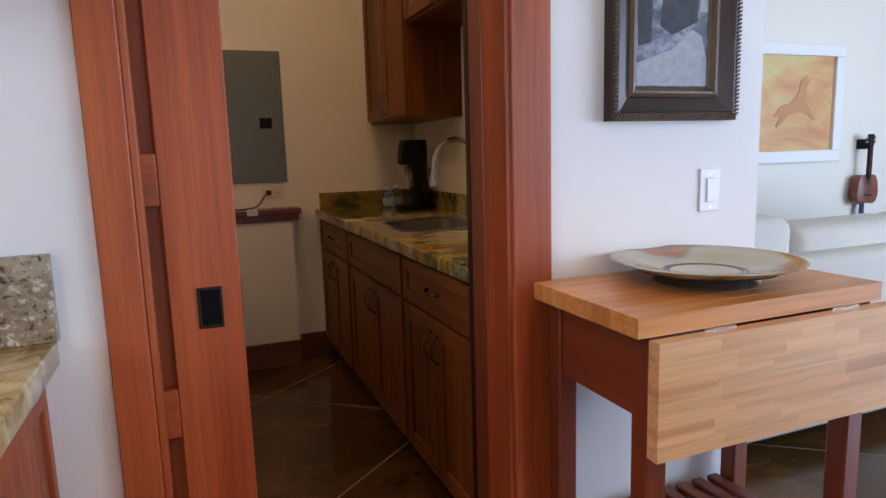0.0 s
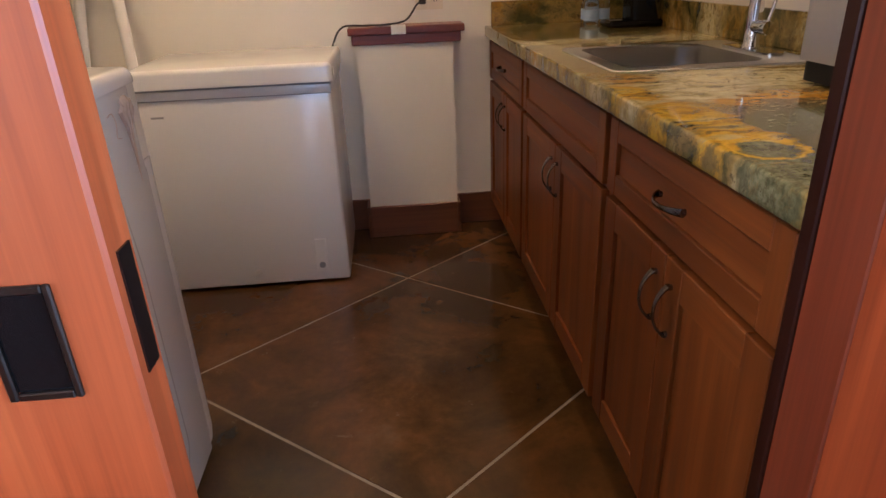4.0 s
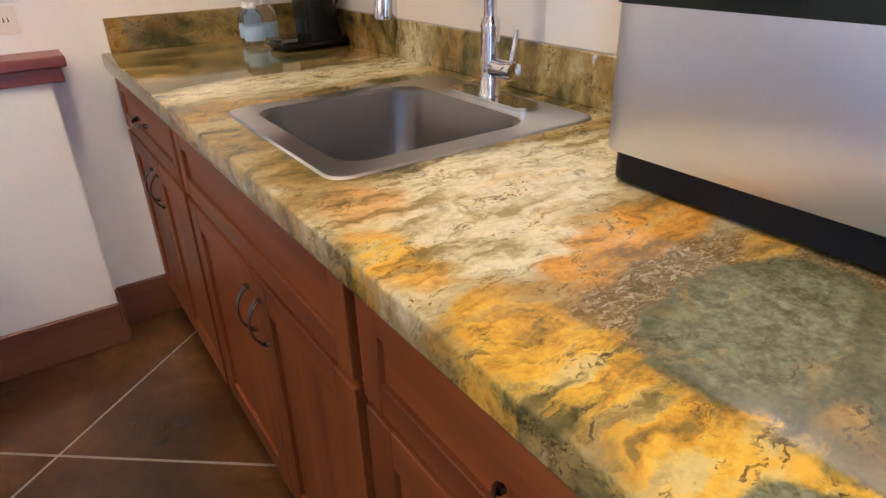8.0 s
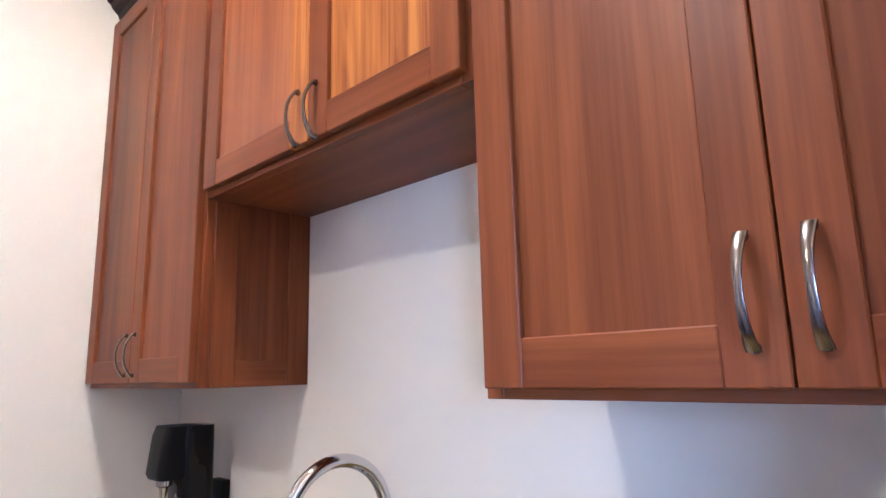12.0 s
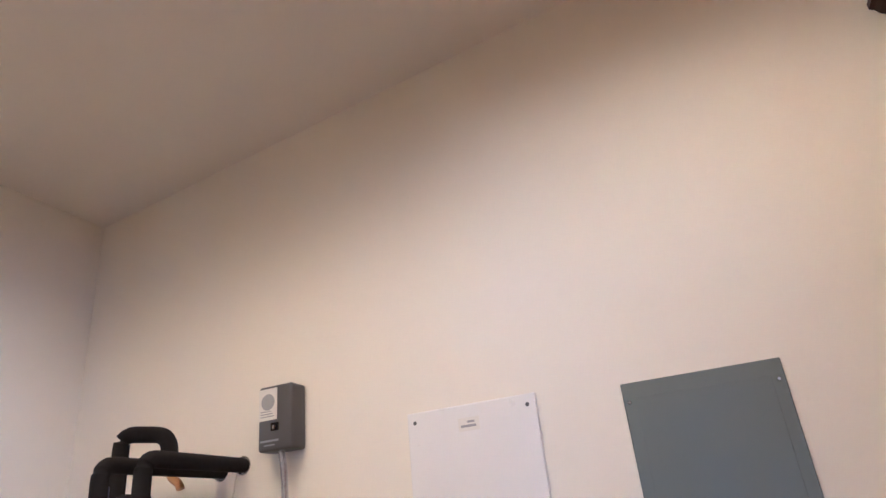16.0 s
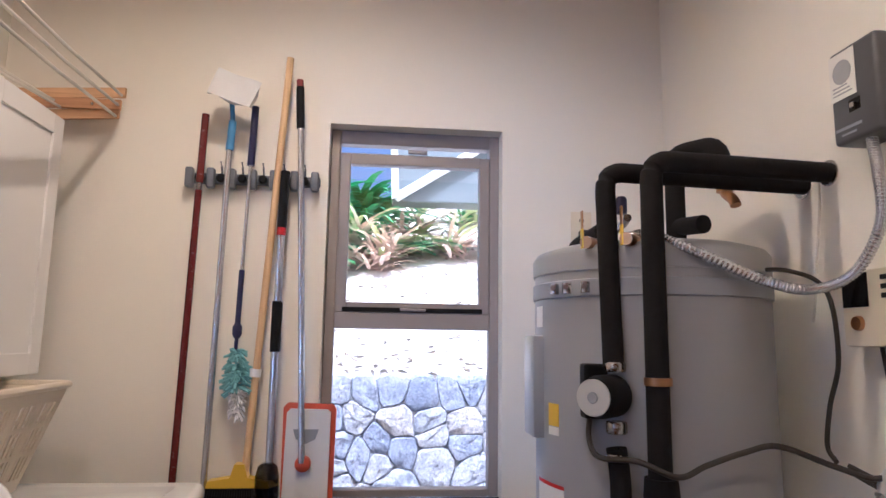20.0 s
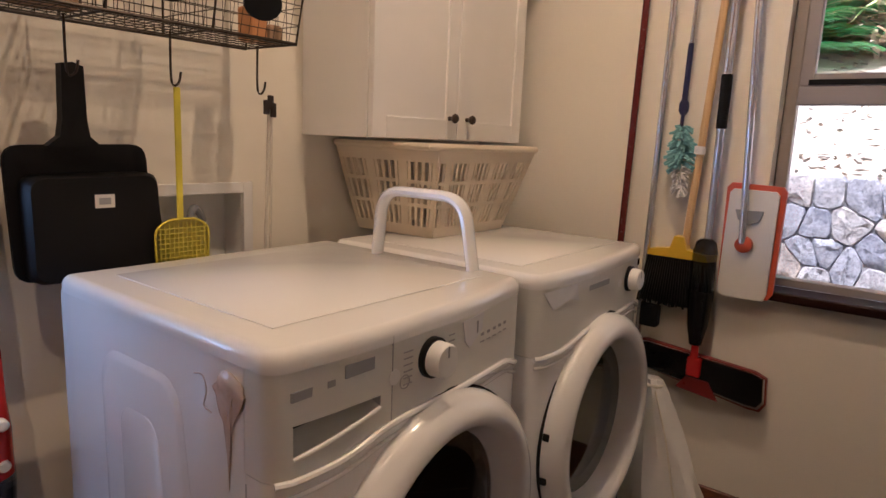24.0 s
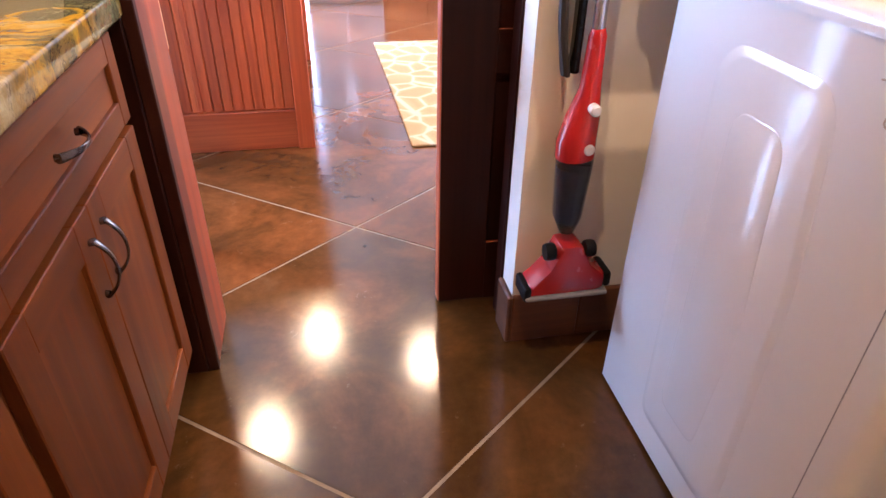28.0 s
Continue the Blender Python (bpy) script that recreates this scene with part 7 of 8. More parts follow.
pole(du, (X1, 2.438, 1.95), (X1, 2.443, 2.155), 0.012, "navy", "grip")
pole(du, (X1, 2.430, 1.60), (X1, 2.438, 1.95), 0.006, "silver")
pole(du, (X1, 2.427, 1.42), (X1, 2.430, 1.60), 0.009, "navy")
bm = bmesh.new()
lathe(bm, (X1, 2.427, 1.405), [(0.008, 0.025), (0.015, 0.012), (0.015, -0.012), (0.008, -0.025)], 14)
part("joint", bm, "navy", du, "", True)
pole(du, (X1, 2.426, 1.33), (X1, 2.427, 1.39), 0.006, "navy", "neck")
bm = bmesh.new()
for i in range(260):
    a, h = random.random() * 6.283, random.random()
    w = (0.050 if h > 0.38 else 0.034) * (0.45 + 0.55 * math.sin(math.pi * (0.12 + 0.8 * h))) * random.uniform(0.75, 1.15)
    c = Vector((X1, 2.43 + 0.012 * (1 - h), 1.145 + 0.195 * h))
    e = c + Vector((0.7 * w * math.cos(a), w * math.sin(a), -0.028 + 0.04 * random.random()))
    tube(bm, [c, (c + e) / 2 + Vector((0, 0, 0.006)), e], [0.002, 0.0045, 0.0035], 5, slot=1 if h < 0.38 else 0)
part("fluff", bm, ["teal", "cloth"], du, "teal and grey microfibre fluff", True, "stuff")
br = thing("broom", X1, 2.47, 0.76, "wooden-handled broom with a yellow cap and black bristles", "broom", "tools on the wall")
pole(br, (X1, 2.478, 0.97), (X1 + 0.012, 2.552, 2.33), 0.0122, "broom_z", "handle")
pole(br, (X1 + 0.004, 2.492, 1.26), (X1 + 0.004, 2.494, 1.285), 0.018, "whitep", "ferrule")
bm = bmesh.new()
prism(bm, [(2.365, 0.925), (2.555, 0.925), (2.55, 0.945), (2.49, 0.955), (2.478, 0.995), (2.448, 0.995), (2.436, 0.955), (2.37, 0.945)], "x", X1 - 0.02, X1 + 0.025)
part("cap", bm, "yellow", br)
bm = bmesh.new()
for i in range(26):
    for j in range(4):
        y = 2.37 + 0.18 * i / 25
        x = X1 - 0.014 + 0.011 * j
        tube(bm, [(x, y, 0.925), (x + 0.006 * (j - 1.5), y + (y - 2.46) * 0.25, 0.76 + 0.012 * random.random())], [0.005, 0.0035], 5)
part("bristles", bm, "black", br, "black bristles", False, "stuff")
hb = boxes((X1 - 0.012, X1 + 0.03, 2.36, 2.42, 0.68, 0.755), r=0.008, seg=2)
solid("hand_brush", hb, "black", "small black hand brush hanging below the broom", "brush")
sm = thing("spray_mop", X1, 2.55, 0.46, "grey spray mop with a black bottle and flat head", "mop", "tools on the wall")
pole(sm, (X1 + 0.02, 2.553, 1.74), (X1 + 0.02, 2.556, 1.93), 0.0155, "black", "grip")
pole(sm, (X1 + 0.02, 2.552, 1.715), (X1 + 0.02, 2.553, 1.74), 0.0155, "red", "ring")
pole(sm, (X1 + 0.02, 2.552, 0.95), (X1 + 0.02, 2.552, 1.715), 0.0125, "silver")
pole(sm, (X1 + 0.02, 2.552, 1.34), (X1 + 0.02, 2.552, 1.50), 0.0165, "black", "sleeve")
bm = bmesh.new()
skin(bm, [ring((X1 + 0.025, 2.55, z), (0, 0, 1), r, 16) for z, r in ((0.835, 0.040), (0.82, 0.040), (0.72, 0.032), (0.655, 0.019))])
part("cradle", bm, "gloss", sm, "black bottle cradle", True)
bm = bmesh.new()
skin(bm, [ring((X1 + 0.028, 2.55, z), (0, 0, 1), r, 16) for z, r in ((1.0, 0.018), (0.99, 0.030), (0.96, 0.037), (0.86, 0.037), (0.78, 0.033), (0.74, 0.029))])
part("bottle", bm, "smoke", sm, "smoky grey spray bottle", True)
pole(sm, (X1 + 0.02, 2.55, 0.60), (X1 + 0.02, 2.55, 0.66), 0.012, "red", "neck")
bm = bmesh.new()
c = [(2.355, 0.605), (2.36, 0.625), (2.38, 0.63), (2.73, 0.60), (2.765, 0.585), (2.77, 0.50), (2.755, 0.475), (2.72, 0.475), (2.375, 0.53), (2.358, 0.545)]
prism(bm, c, "x", X1 - 0.02, X1 - 0.004)
part("sole", bm, "darkred", sm, "dark red rimmed sole", False)
bm = bmesh.new()
prism(bm, [(2.565 + (a - 2.565) * 0.975, 0.55 + (b - 0.55) * 0.90) for a, b in c], "x", X1 - 0.004, X1 + 0.0)
part("pad_edge", bm, "greyplate", sm, "pale pad edge")
bm = bmesh.new()
prism(bm, [(2.565 + (a - 2.565) * 0.955, 0.555 + (b - 0.55) * 0.83) for a, b in c], "x", X1, X1 + 0.012)
part("head", bm, "gloss", sm)
bm = bmesh.new()
prism(bm, [(2.50, 0.497), (2.53, 0.54), (2.60, 0.535), (2.635, 0.48)], "x", X1 + 0.012, X1 + 0.018)
part("latch", bm, "darkred", sm)
part("joint", boxes((X1 + 0.01, X1 + 0.03, 2.53, 2.575, 0.545, 0.61), r=0.006, seg=2), "red", sm)
fl = thing("flat_mop", X1, 2.62, 0.83, "silver flat mop with a white pad in a red frame", "mop", "tools on the wall")
pole(fl, (X1 + 0.03, 2.652, 1.0), (X1 + 0.02, 2.598, 2.1), 0.0105, "silver")
pole(fl, (X1 + 0.02, 2.598, 2.08), (X1 + 0.02, 2.59, 2.225), 0.0135, "black", "grip")
pole(fl, (X1 + 0.02, 2.59, 2.222), (X1 + 0.02, 2.588, 2.25), 0.012, "darkred", "end_cap")
bm = bmesh.new()
prism(bm, [(2.588, 0.845), (2.605, 0.83), (2.735, 0.83), (2.748, 0.85), (2.752, 1.16), (2.742, 1.175), (2.598, 1.18), (2.585, 1.165)], "x", X1 - 0.02, X1 - 0.002)
part("frame", bm, "orange", fl, "red frame")
bm = bmesh.new()
prism(bm, [(2.592, 0.84), (2.61, 0.828), (2.725, 0.828), (2.733, 0.85), (2.735, 1.15), (2.725, 1.16), (2.608, 1.162), (2.598, 1.15)], "x", X1 - 0.002, X1 + 0.012)
part("pad", bm, "cloth", fl, "white microfibre pad")
bm = bmesh.new()
lathe(bm, (X1 + 0.012, 2.655, 0.995), [(0.026, 0.0), (0.024, 0.016), (0.012, 0.024), (0.0, 0.024)], 16, "x")
part("swivel", bm, "orange", fl, "", True)
bm = bmesh.new()
prism(bm, [(2.62, 1.10), (2.70, 1.10), (2.69, 1.07), (2.66, 1.055), (2.63, 1.07)], "x", X1 + 0.012, X1 + 0.018)
part("pocket", bm, "midgrey", fl)

# ---- crumpled laundry bag beside the dryer ----
bm = bmesh.new()
rows = []
for j in range(14):
    s = j / 13
    z = 0.52 * (1 - s) ** 0.9
    rad = 0.035 + 0.115 * s ** 0.8
    row = []
    for i in range(28):
        a = 2 * math.pi * i / 28
        f_ = 1 + 0.16 * math.sin(5 * a + 3 * s) + 0.08 * math.sin(11 * a - 4 * s) + 0.05 * noise.noise((3 * math.cos(a), 3 * math.sin(a), 4 * s))
        row.append(Vector((-1.665 + 0.68 * rad * f_ * math.cos(a), 2.43 + 0.10 * s + rad * f_ * math.sin(a), z)))
    rows.append(row)
skin(bm, rows)
bag = thing("laundry_bag", -1.665, 2.5, 0, "white crumpled mesh laundry bag on the floor beside the dryer", "laundry bag")
part("sack", bm, "cloth", bag, "", True)
bm = bmesh.new()
tube(bm, smooth_path([(-1.60, 2.47, 0.50), (-1.565, 2.53, 0.36), (-1.56, 2.57, 0.2), (-1.59, 2.62, 0.03)], 6), 0.003, 6)
part("drawstring", bm, "rope", bag, "white drawstring", True)
bm = bmesh.new()
tube(bm, [(-1.665 + 0.034 * math.cos(a / 8 * 6.283), 2.43 + 0.046 * math.sin(a / 8 * 6.283), 0.50) for a in range(9)], 0.006, 6)
part("hem", bm, "rope", bag, "", True)

# ---- hamper behind the freezer ----
hp = thing("laundry_hamper", -0.75, 3.62, 0, "white perforated plastic hamper with a teal band", "hamper")
bm = bmesh.new()
rows = [[Vector((u, v, z)) for u, v in rounded(-0.93 - d, -0.585 + d, 3.47 - d, 3.77 + d, 0.06, 6)] for z, d in ((0.0, -0.03), (0.012, -0.02), (0.10, -0.012), (0.57, 0.012))]
skin(bm, rows)
part("body", bm, "whitep", hp, "", True)
bm = bmesh.new()
skin(bm, [[Vector((u, v, z)) for u, v in rounded(-0.93 - d, -0.585 + d, 3.47 - d, 3.77 + d, 0.06, 6)] for z, d in ((0.57, 0.018), (0.595, 0.022), (0.61, 0.016))])
part("band", bm, "teal", hp, "teal rim band", True)
bm = bmesh.new()
skin(bm, [[Vector((u, v, z)) for u, v in rounded(-0.93 - d, -0.585 + d, 3.47 - d, 3.77 + d, 0.06, 6)] for z, d in ((0.61, 0.01), (0.70, 0.012), (0.72, 0.004))])
part("collar", bm, "whitep", hp, "", True)
bm = bmesh.new()
tube(bm, bend([(-0.60, 3.70, 0.70), (-0.63, 3.80, 1.205), (-0.80, 3.865, 1.13), (-0.86, 3.84, 0.71)], 0.05, 6), 0.017, 10, 1.3)
part("carry_loop", bm, "whitep", hp, "tall white carrying loop", True)
part("grip_slot", boxes((-0.70, -0.61, 3.4545, 3.458, 0.655, 0.69), r=0.001), "midgrey", hp)
bm = bmesh.new()
for i in range(11):
    for j in range(15):
        x, z = -0.905 + 0.028 * i + (0.014 if j % 2 else 0), 0.05 + 0.031 * j
        lathe(bm, (x, 3.4585 + 0.024 * (1 - z / 0.57), z), [(0.007, 0.0), (0.007, 0.014)], 6, "y")
for j in range(15):
    for i in range(6):
        y, z = 3.53 + 0.034 * i + (0.016 if j % 2 else 0), 0.05 + 0.031 * j
        lathe(bm, (-0.5745 - 0.022 * (1 - z / 0.57), y, z), [(0.006, -0.014), (0.006, 0.0)], 6, "x")
part("holes", bm, "ink", hp, "", False, "stuff")
# ---- kitchen: counter end, cart, picture ----
kc = thing("kitchen_cabinet", -0.5, 1.1, 0, "stained fir kitchen base cabinet with a beaded end panel", "cabinet")
part("body", boxes((-1.2, -0.135, 0.78, YL, 0.10, 0.868)), "fir_z", kc)
part("end_frame", boxes((-0.135, -0.118, 0.76, 0.82, 0.0, 0.868), (-0.135, -0.118, 1.325, YL, 0.0, 0.868), (-0.135, -0.118, 0.82, 1.325, 0.80, 0.868), (-0.135, -0.118, 0.82, 1.325, 0.0, 0.10), r=0.002), "fir_z", kc)
for i in range(10):
    part("bead", boxes((-0.134, -0.126, 0.822 + i * 0.0503, 0.868 + i * 0.0503, 0.10, 0.80), r=0.003), "fir_z", kc)
M["kgranite"] = granite("speckled_granite", ((0.085, 0.068, 0.05), (0.22, 0.165, 0.11), (0.36, 0.29, 0.20), (0.50, 0.43, 0.33), (0.22, 0.14, 0.075)), speck=0.85)
M["kgold"] = granite("golden_kitchen_granite", ((0.26, 0.17, 0.05), (0.56, 0.40, 0.16), (0.70, 0.57, 0.33), (0.66, 0.52, 0.27), (0.30, 0.20, 0.06)))
solid("kitchen_counter", boxes((-1.25, -0.09, 0.73, YL, 0.868, 0.915), r=0.005, seg=2), "kgold", "polished gold and brown granite kitchen counter", "counter", smooth=True)
solid("kitchen_backsplash", boxes((-1.25, -0.085, YL - 0.02, YL, 0.915, 1.072), r=0.002), "kgranite", "speckled brown granite backsplash on the kitchen wall", "backsplash")
ku = thing("kitchen_wall_cabinet", -0.5, 1.2, 1.465, "stained fir kitchen wall cabinet", "cabinet")
part("body", boxes((-1.2, -0.118, 1.06, YL, 1.465, 2.3), r=0.002), "fir_z", ku)
part("door", boxes((-0.66, -0.12, 1.04, 1.06, 1.48, 2.28), r=0.003), "fir_z", ku)

cart = thing("kitchen_cart", 1.24, 1.17, 0, "butcher-block kitchen cart with dark red legs and a dropped leaf", "kitchen cart")
n = 9
for i in range(n):
    y0 = 0.985 + (1.368 - 0.985) * i / n
    part("top_board", boxes((0.895, 1.56, y0 + 0.0003, y0 + (1.368 - 0.985) / n - 0.0003, 0.875, 0.915), r=0.0008), "maple_x", cart)
for hx in (1.05, 1.40):
    part("leaf_hinge", boxes((hx, hx + 0.08, 0.980, 0.990, 0.8716, 0.8748)), "nickel", cart)
leaf_h = [0.64, 0.672, 0.705, 0.737, 0.768, 0.80, 0.834, 0.8715]
for j, (z0, z1) in enumerate(zip(leaf_h, leaf_h[1:])):
    cuts = [0.918, 1.08 + 0.03 * math.sin(4.1 * j), 1.24 + 0.05 * math.sin(2.3 * j + 1), 1.41 + 0.04 * math.cos(3.7 * j), 1.58]
    for a, b in zip(cuts, cuts[1:]):
        part("leaf_block", boxes((a + 0.00005, b - 0.00005, 0.953, 0.982, z0 + 0.00005, z1 - 0.00005)), "pale_x", cart)
for lx in (0.925, 1.485):
    for ly in (0.99, 1.30):
        part("leg", boxes((lx, lx + 0.05, ly, ly + 0.05, 0.0, 0.875), r=0.004), "cart_z", cart)
part("apron", boxes((0.935, 0.955, 1.04, 1.30, 0.70, 0.875)), "cart_y", cart)
part("apron", boxes((1.505, 1.525, 1.04, 1.30, 0.70, 0.875)), "cart_y", cart)
part("apron", boxes((0.975, 1.485, 1.32, 1.34, 0.70, 0.875)), "cart_x", cart)
for ly in (1.0, 1.31):
    part("shelf_rail", boxes((0.975, 1.485, ly, ly + 0.03, 0.245, 0.295), r=0.003), "cart_x", cart)
for i in range(9):
    part("shelf_slat", boxes((0.985 + i * 0.056, 1.02 + i * 0.056, 0.995, 1.345, 0.295, 0.311), r=0.003), "cart_y", cart)
plate_ = thing("serving_plate", 1.25, 1.19, 0.915, "large shallow stoneware plate with cream and brown glaze", "plate")
def glaze(name):
    m, tree, bsdf = nodes_of(name)
    where = place_of(tree, own=False)
    big = noise_of(tree, where, 4.0, 2.0, 0.4, 0.5)
    col = ramp_of(tree, big, [(0.40, (0.52, 0.45, 0.28)), (0.49, (0.46, 0.42, 0.30)), (0.515, (0.30, 0.27, 0.16)), (0.53, (0.42, 0.17, 0.045)), (0.7, (0.28, 0.095, 0.03))])
    tree.links.new(col, bsdf.inputs["Base Color"])
    bsdf.inputs["Roughness"].default_value = 0.12
    return m


M["glaze"] = glaze("cream_and_brown_glaze")
M["glaze_dark"] = surf("dark_brown_glaze", (0.06, 0.04, 0.03), (0.10, 0.07, 0.05), 9.0, 0.2, 0.06, bump=0.02)
bm = bmesh.new()
lathe(bm, (1.25, 1.19, 0.915), [(0.09, 0.016), (0.16, 0.031), (0.208, 0.049), (0.212, 0.051), (0.205, 0.0530), (0.15, 0.037), (0.09, 0.023), (0.0, 0.020)], 48)
part("dish", bm, ["glaze"], plate_, "", True)
bm = bmesh.new()
lathe(bm, (1.25, 1.19, 0.915), [(0.115, 0.0), (0.118, 0.004), (0.10, 0.013), (0.12, 0.019), (0.16, 0.029), (0.159, 0.0295), (0.0, 0.016)], 48)
part("foot", bm, "glaze_dark", plate_, "", True)

pic = thing("picture_frame", 1.3, YK - 0.02, 1.29, "carved dark bronze picture frame with a grey street etching", "picture")
M["etching"] = (lambda m, tree, bsdf: (tree.links.new(ramp_of(tree, noise_of(tree, place_of(tree, (1, 1, 1.6)), 14.0, 9.0, 0.7, 0.4), [(0.38, (0.035, 0.038, 0.048)), (0.5, (0.10, 0.11, 0.14)), (0.62, (0.26, 0.27, 0.32))]), bsdf.inputs["Base Color"]), m)[1])(*nodes_of("grey_etching"))
M["carved"] = surf("antique_bronze_wood", (0.060, 0.032, 0.022), (0.024, 0.014, 0.010), 14.0, 0.32, 0.1, 0.35, 90, 0.3)
M["gilt"] = surf("dull_gilt", (0.15, 0.095, 0.06), (0.08, 0.05, 0.032), 18.0, 0.35, 0.1, 0.5, 90, 0.3)
def moulding(x0, x1, z0, z1, steps, k, name):
    """Four mitred sides with a stepped profile of (inset, forward)."""
    bm = bmesh.new()
    rows = [[Vector((x0 + i, YK - f, z0 + i)), Vector((x1 - i, YK - f, z0 + i)), Vector((x1 - i, YK - f, z1 - i)), Vector((x0 + i, YK - f, z1 - i))] for i, f in steps]
    skin(bm, rows, False)
    return part(name, bm, k, pic)


moulding(1.105, 1.50, 1.29, 1.80, [(0.0, 0.0), (0.0, 0.030), (0.008, 0.036), (0.018, 0.036), (0.022, 0.030), (0.055, 0.018), (0.058, 0.022)], "carved", "outer_frame")
moulding(1.105, 1.50, 1.29, 1.80, [(0.058, 0.022), (0.066, 0.026), (0.074, 0.024), (0.080, 0.014), (0.085, 0.012)], "gilt", "inner_frame")
bm = bmesh.new()
for i in range(40):
    x = 1.112 + (1.493 - 1.112) * (i + 0.5) / 40
    tube(bm, [(x - 0.004, YK - 0.0355, 1.292), (x + 0.004, YK - 0.0375, 1.306)], 0.0032, 5)
for i in range(50):
    z = 1.30 + 0.49 * (i + 0.5) / 50
    for x in (1.112, 1.493):
        tube(bm, [(x - 0.006, YK - 0.0365, z - 0.003), (x + 0.006, YK - 0.0365, z + 0.003)], 0.003, 5)
part("rope_carving", bm, "gilt", pic, "", False, "stuff")
bm = bmesh.new()
for i in range(34):
    x = 1.178 + (1.427 - 1.178) * (i + 0.5) / 34
    lathe(bm, (x, YK - 0.024, 1.359), [(0.003, -0.003), (0.0035, 0.0), (0.003, 0.003)], 6, "y")
for i in range(50):
    z = 1.36 + 0.37 * (i + 0.5) / 50
    for x in (1.174, 1.431):
        lathe(bm, (x, YK - 0.024, z), [(0.003, -0.003), (0.0035, 0.0), (0.003, 0.003)], 6, "y")
part("bead_carving", bm, "gilt", pic, "", False, "stuff")
part("print", boxes((1.19, 1.415, YK - 0.011, YK - 0.010, 1.375, 1.715)), "etching", pic)
M["etched_light"] = surf("pale_etched_paper", (0.50, 0.52, 0.56), (0.22, 0.24, 0.28), 60.0, 0.8, 0.05, bump=0.0)
M["etched_dark"] = surf("dark_etched_ink", (0.020, 0.022, 0.030), (0.08, 0.085, 0.10), 45.0, 0.8, 0.05, bump=0.0)
for nm, k, pts in (("printed_street", "etched_light", [(1.192, 1.377), (1.413, 1.377), (1.413, 1.44), (1.395, 1.50), (1.365, 1.515), (1.30, 1.465), (1.192, 1.43)]),
                   ("printed_house", "etched_dark", [(1.30, 1.50), (1.38, 1.535), (1.38, 1.71), (1.285, 1.71), (1.27, 1.60), (1.262, 1.52)]),
                   ("printed_tree", "etched_dark", [(1.195, 1.47), (1.235, 1.48), (1.24, 1.60), (1.262, 1.70), (1.195, 1.71)]),
                   ("printed_sky", "etched_light", [(1.386, 1.56), (1.413, 1.56), (1.413, 1.71), (1.392, 1.71)])):
    bm = bmesh.new()
    prism(bm, pts, "y", YK - 0.0112, YK - 0.011)
    part(nm, bm, k, pic)
ls = thing("light_switch", 1.445, YK, 1.05, "ivory rocker light switch on the white wall", "light switch")
part("plate", boxes((1.41, 1.48, YK - 0.006, YK, 1.05, 1.165), r=0.002), "whitep", ls)
part("rocker", boxes((1.43, 1.46, YK - 0.010, YK - 0.006, 1.075, 1.14), r=0.002), "whitep", ls)
for z in (1.062, 1.153):
    bm = bmesh.new()
    lathe(bm, (1.445, YK - 0.006, z), [(0.003, 0.0), (0.0025, -0.001), (0.0, -0.001)], 8, "y")
    part("screw", bm, "nickel", ls)

# ---- living room seen past the wall ----
pa = thing("horse_painting", 4.05, LY, 1.1, "warm orange painting of a galloping horse in a white frame", "painting")
M["canvas"] = (lambda m, tree, bsdf: (tree.links.new(ramp_of(tree, noise_of(tree, place_of(tree, (0.6, 1, 1.3)), 2.6, 6.0, 0.6, 0.6), [(0.3, (0.30, 0.36, 0.20)), (0.45, (0.62, 0.46, 0.17)), (0.58, (0.62, 0.30, 0.10)), (0.75, (0.50, 0.14, 0.06))]), bsdf.inputs["Base Color"]), m)[1])(*nodes_of("orange_canvas"))
part("frame", boxes((3.55, 4.43, LY - 0.04, LY, 1.09, 1.17), (3.55, 4.43, LY - 0.04, LY, 1.80, 1.88), (3.55, 3.63, LY - 0.04, LY, 1.17, 1.80), (4.35, 4.43, LY - 0.04, LY, 1.17, 1.80), r=0.006, seg=2), "kwall", pa)
part("canvas", boxes((3.63, 4.35, LY - 0.02, LY - 0.012, 1.17, 1.80)), "canvas", pa)
bm = bmesh.new()
prism(bm, [(3.80, 1.40), (3.86, 1.47), (3.95, 1.49), (4.02, 1.56), (4.03, 1.63), (4.08, 1.67), (4.12, 1.63), (4.09, 1.60), (4.08, 1.50), (4.14, 1.44), (4.19, 1.38), (4.17, 1.37), (4.10, 1.42), (4.02, 1.43), (3.93, 1.41), (3.88, 1.36), (3.83, 1.32), (3.82, 1.34), (3.86, 1.40)], "y", LY - 0.0235, LY - 0.020)
M["horse"] = surf("faded_red_paint", (0.56, 0.27, 0.11), (0.52, 0.23, 0.09), 9.0, 0.7, 0.05)
part("horse", bm, "horse", pa, "painted red-brown horse")
uk = thing("ukulele", 4.68, LY, 0.77, "small red-brown ukulele hanging from a hook on the white wall", "ukulele")
bm = bmesh.new()
pts = []
for i in range(40):
    a = 2 * math.pi * i / 40
    r = 0.100 + 0.016 * math.cos(2 * a) - 0.020 * math.sin(a) - 0.012 * math.cos(4 * a)
    pts.append((4.68 + r * math.cos(a), 0.895 + 1.22 * r * math.sin(a)))
prism(bm, pts, "y", LY - 0.085, LY - 0.025)
bmesh.ops.bevel(bm, geom=[e for e in bm.edges if abs(e.verts[0].co.y - e.verts[1].co.y) < 1e-6], offset=0.006, segments=2, profile=0.5, affect="EDGES")
part("body", bm, "cart_z", uk, "", True)
bm = bmesh.new()
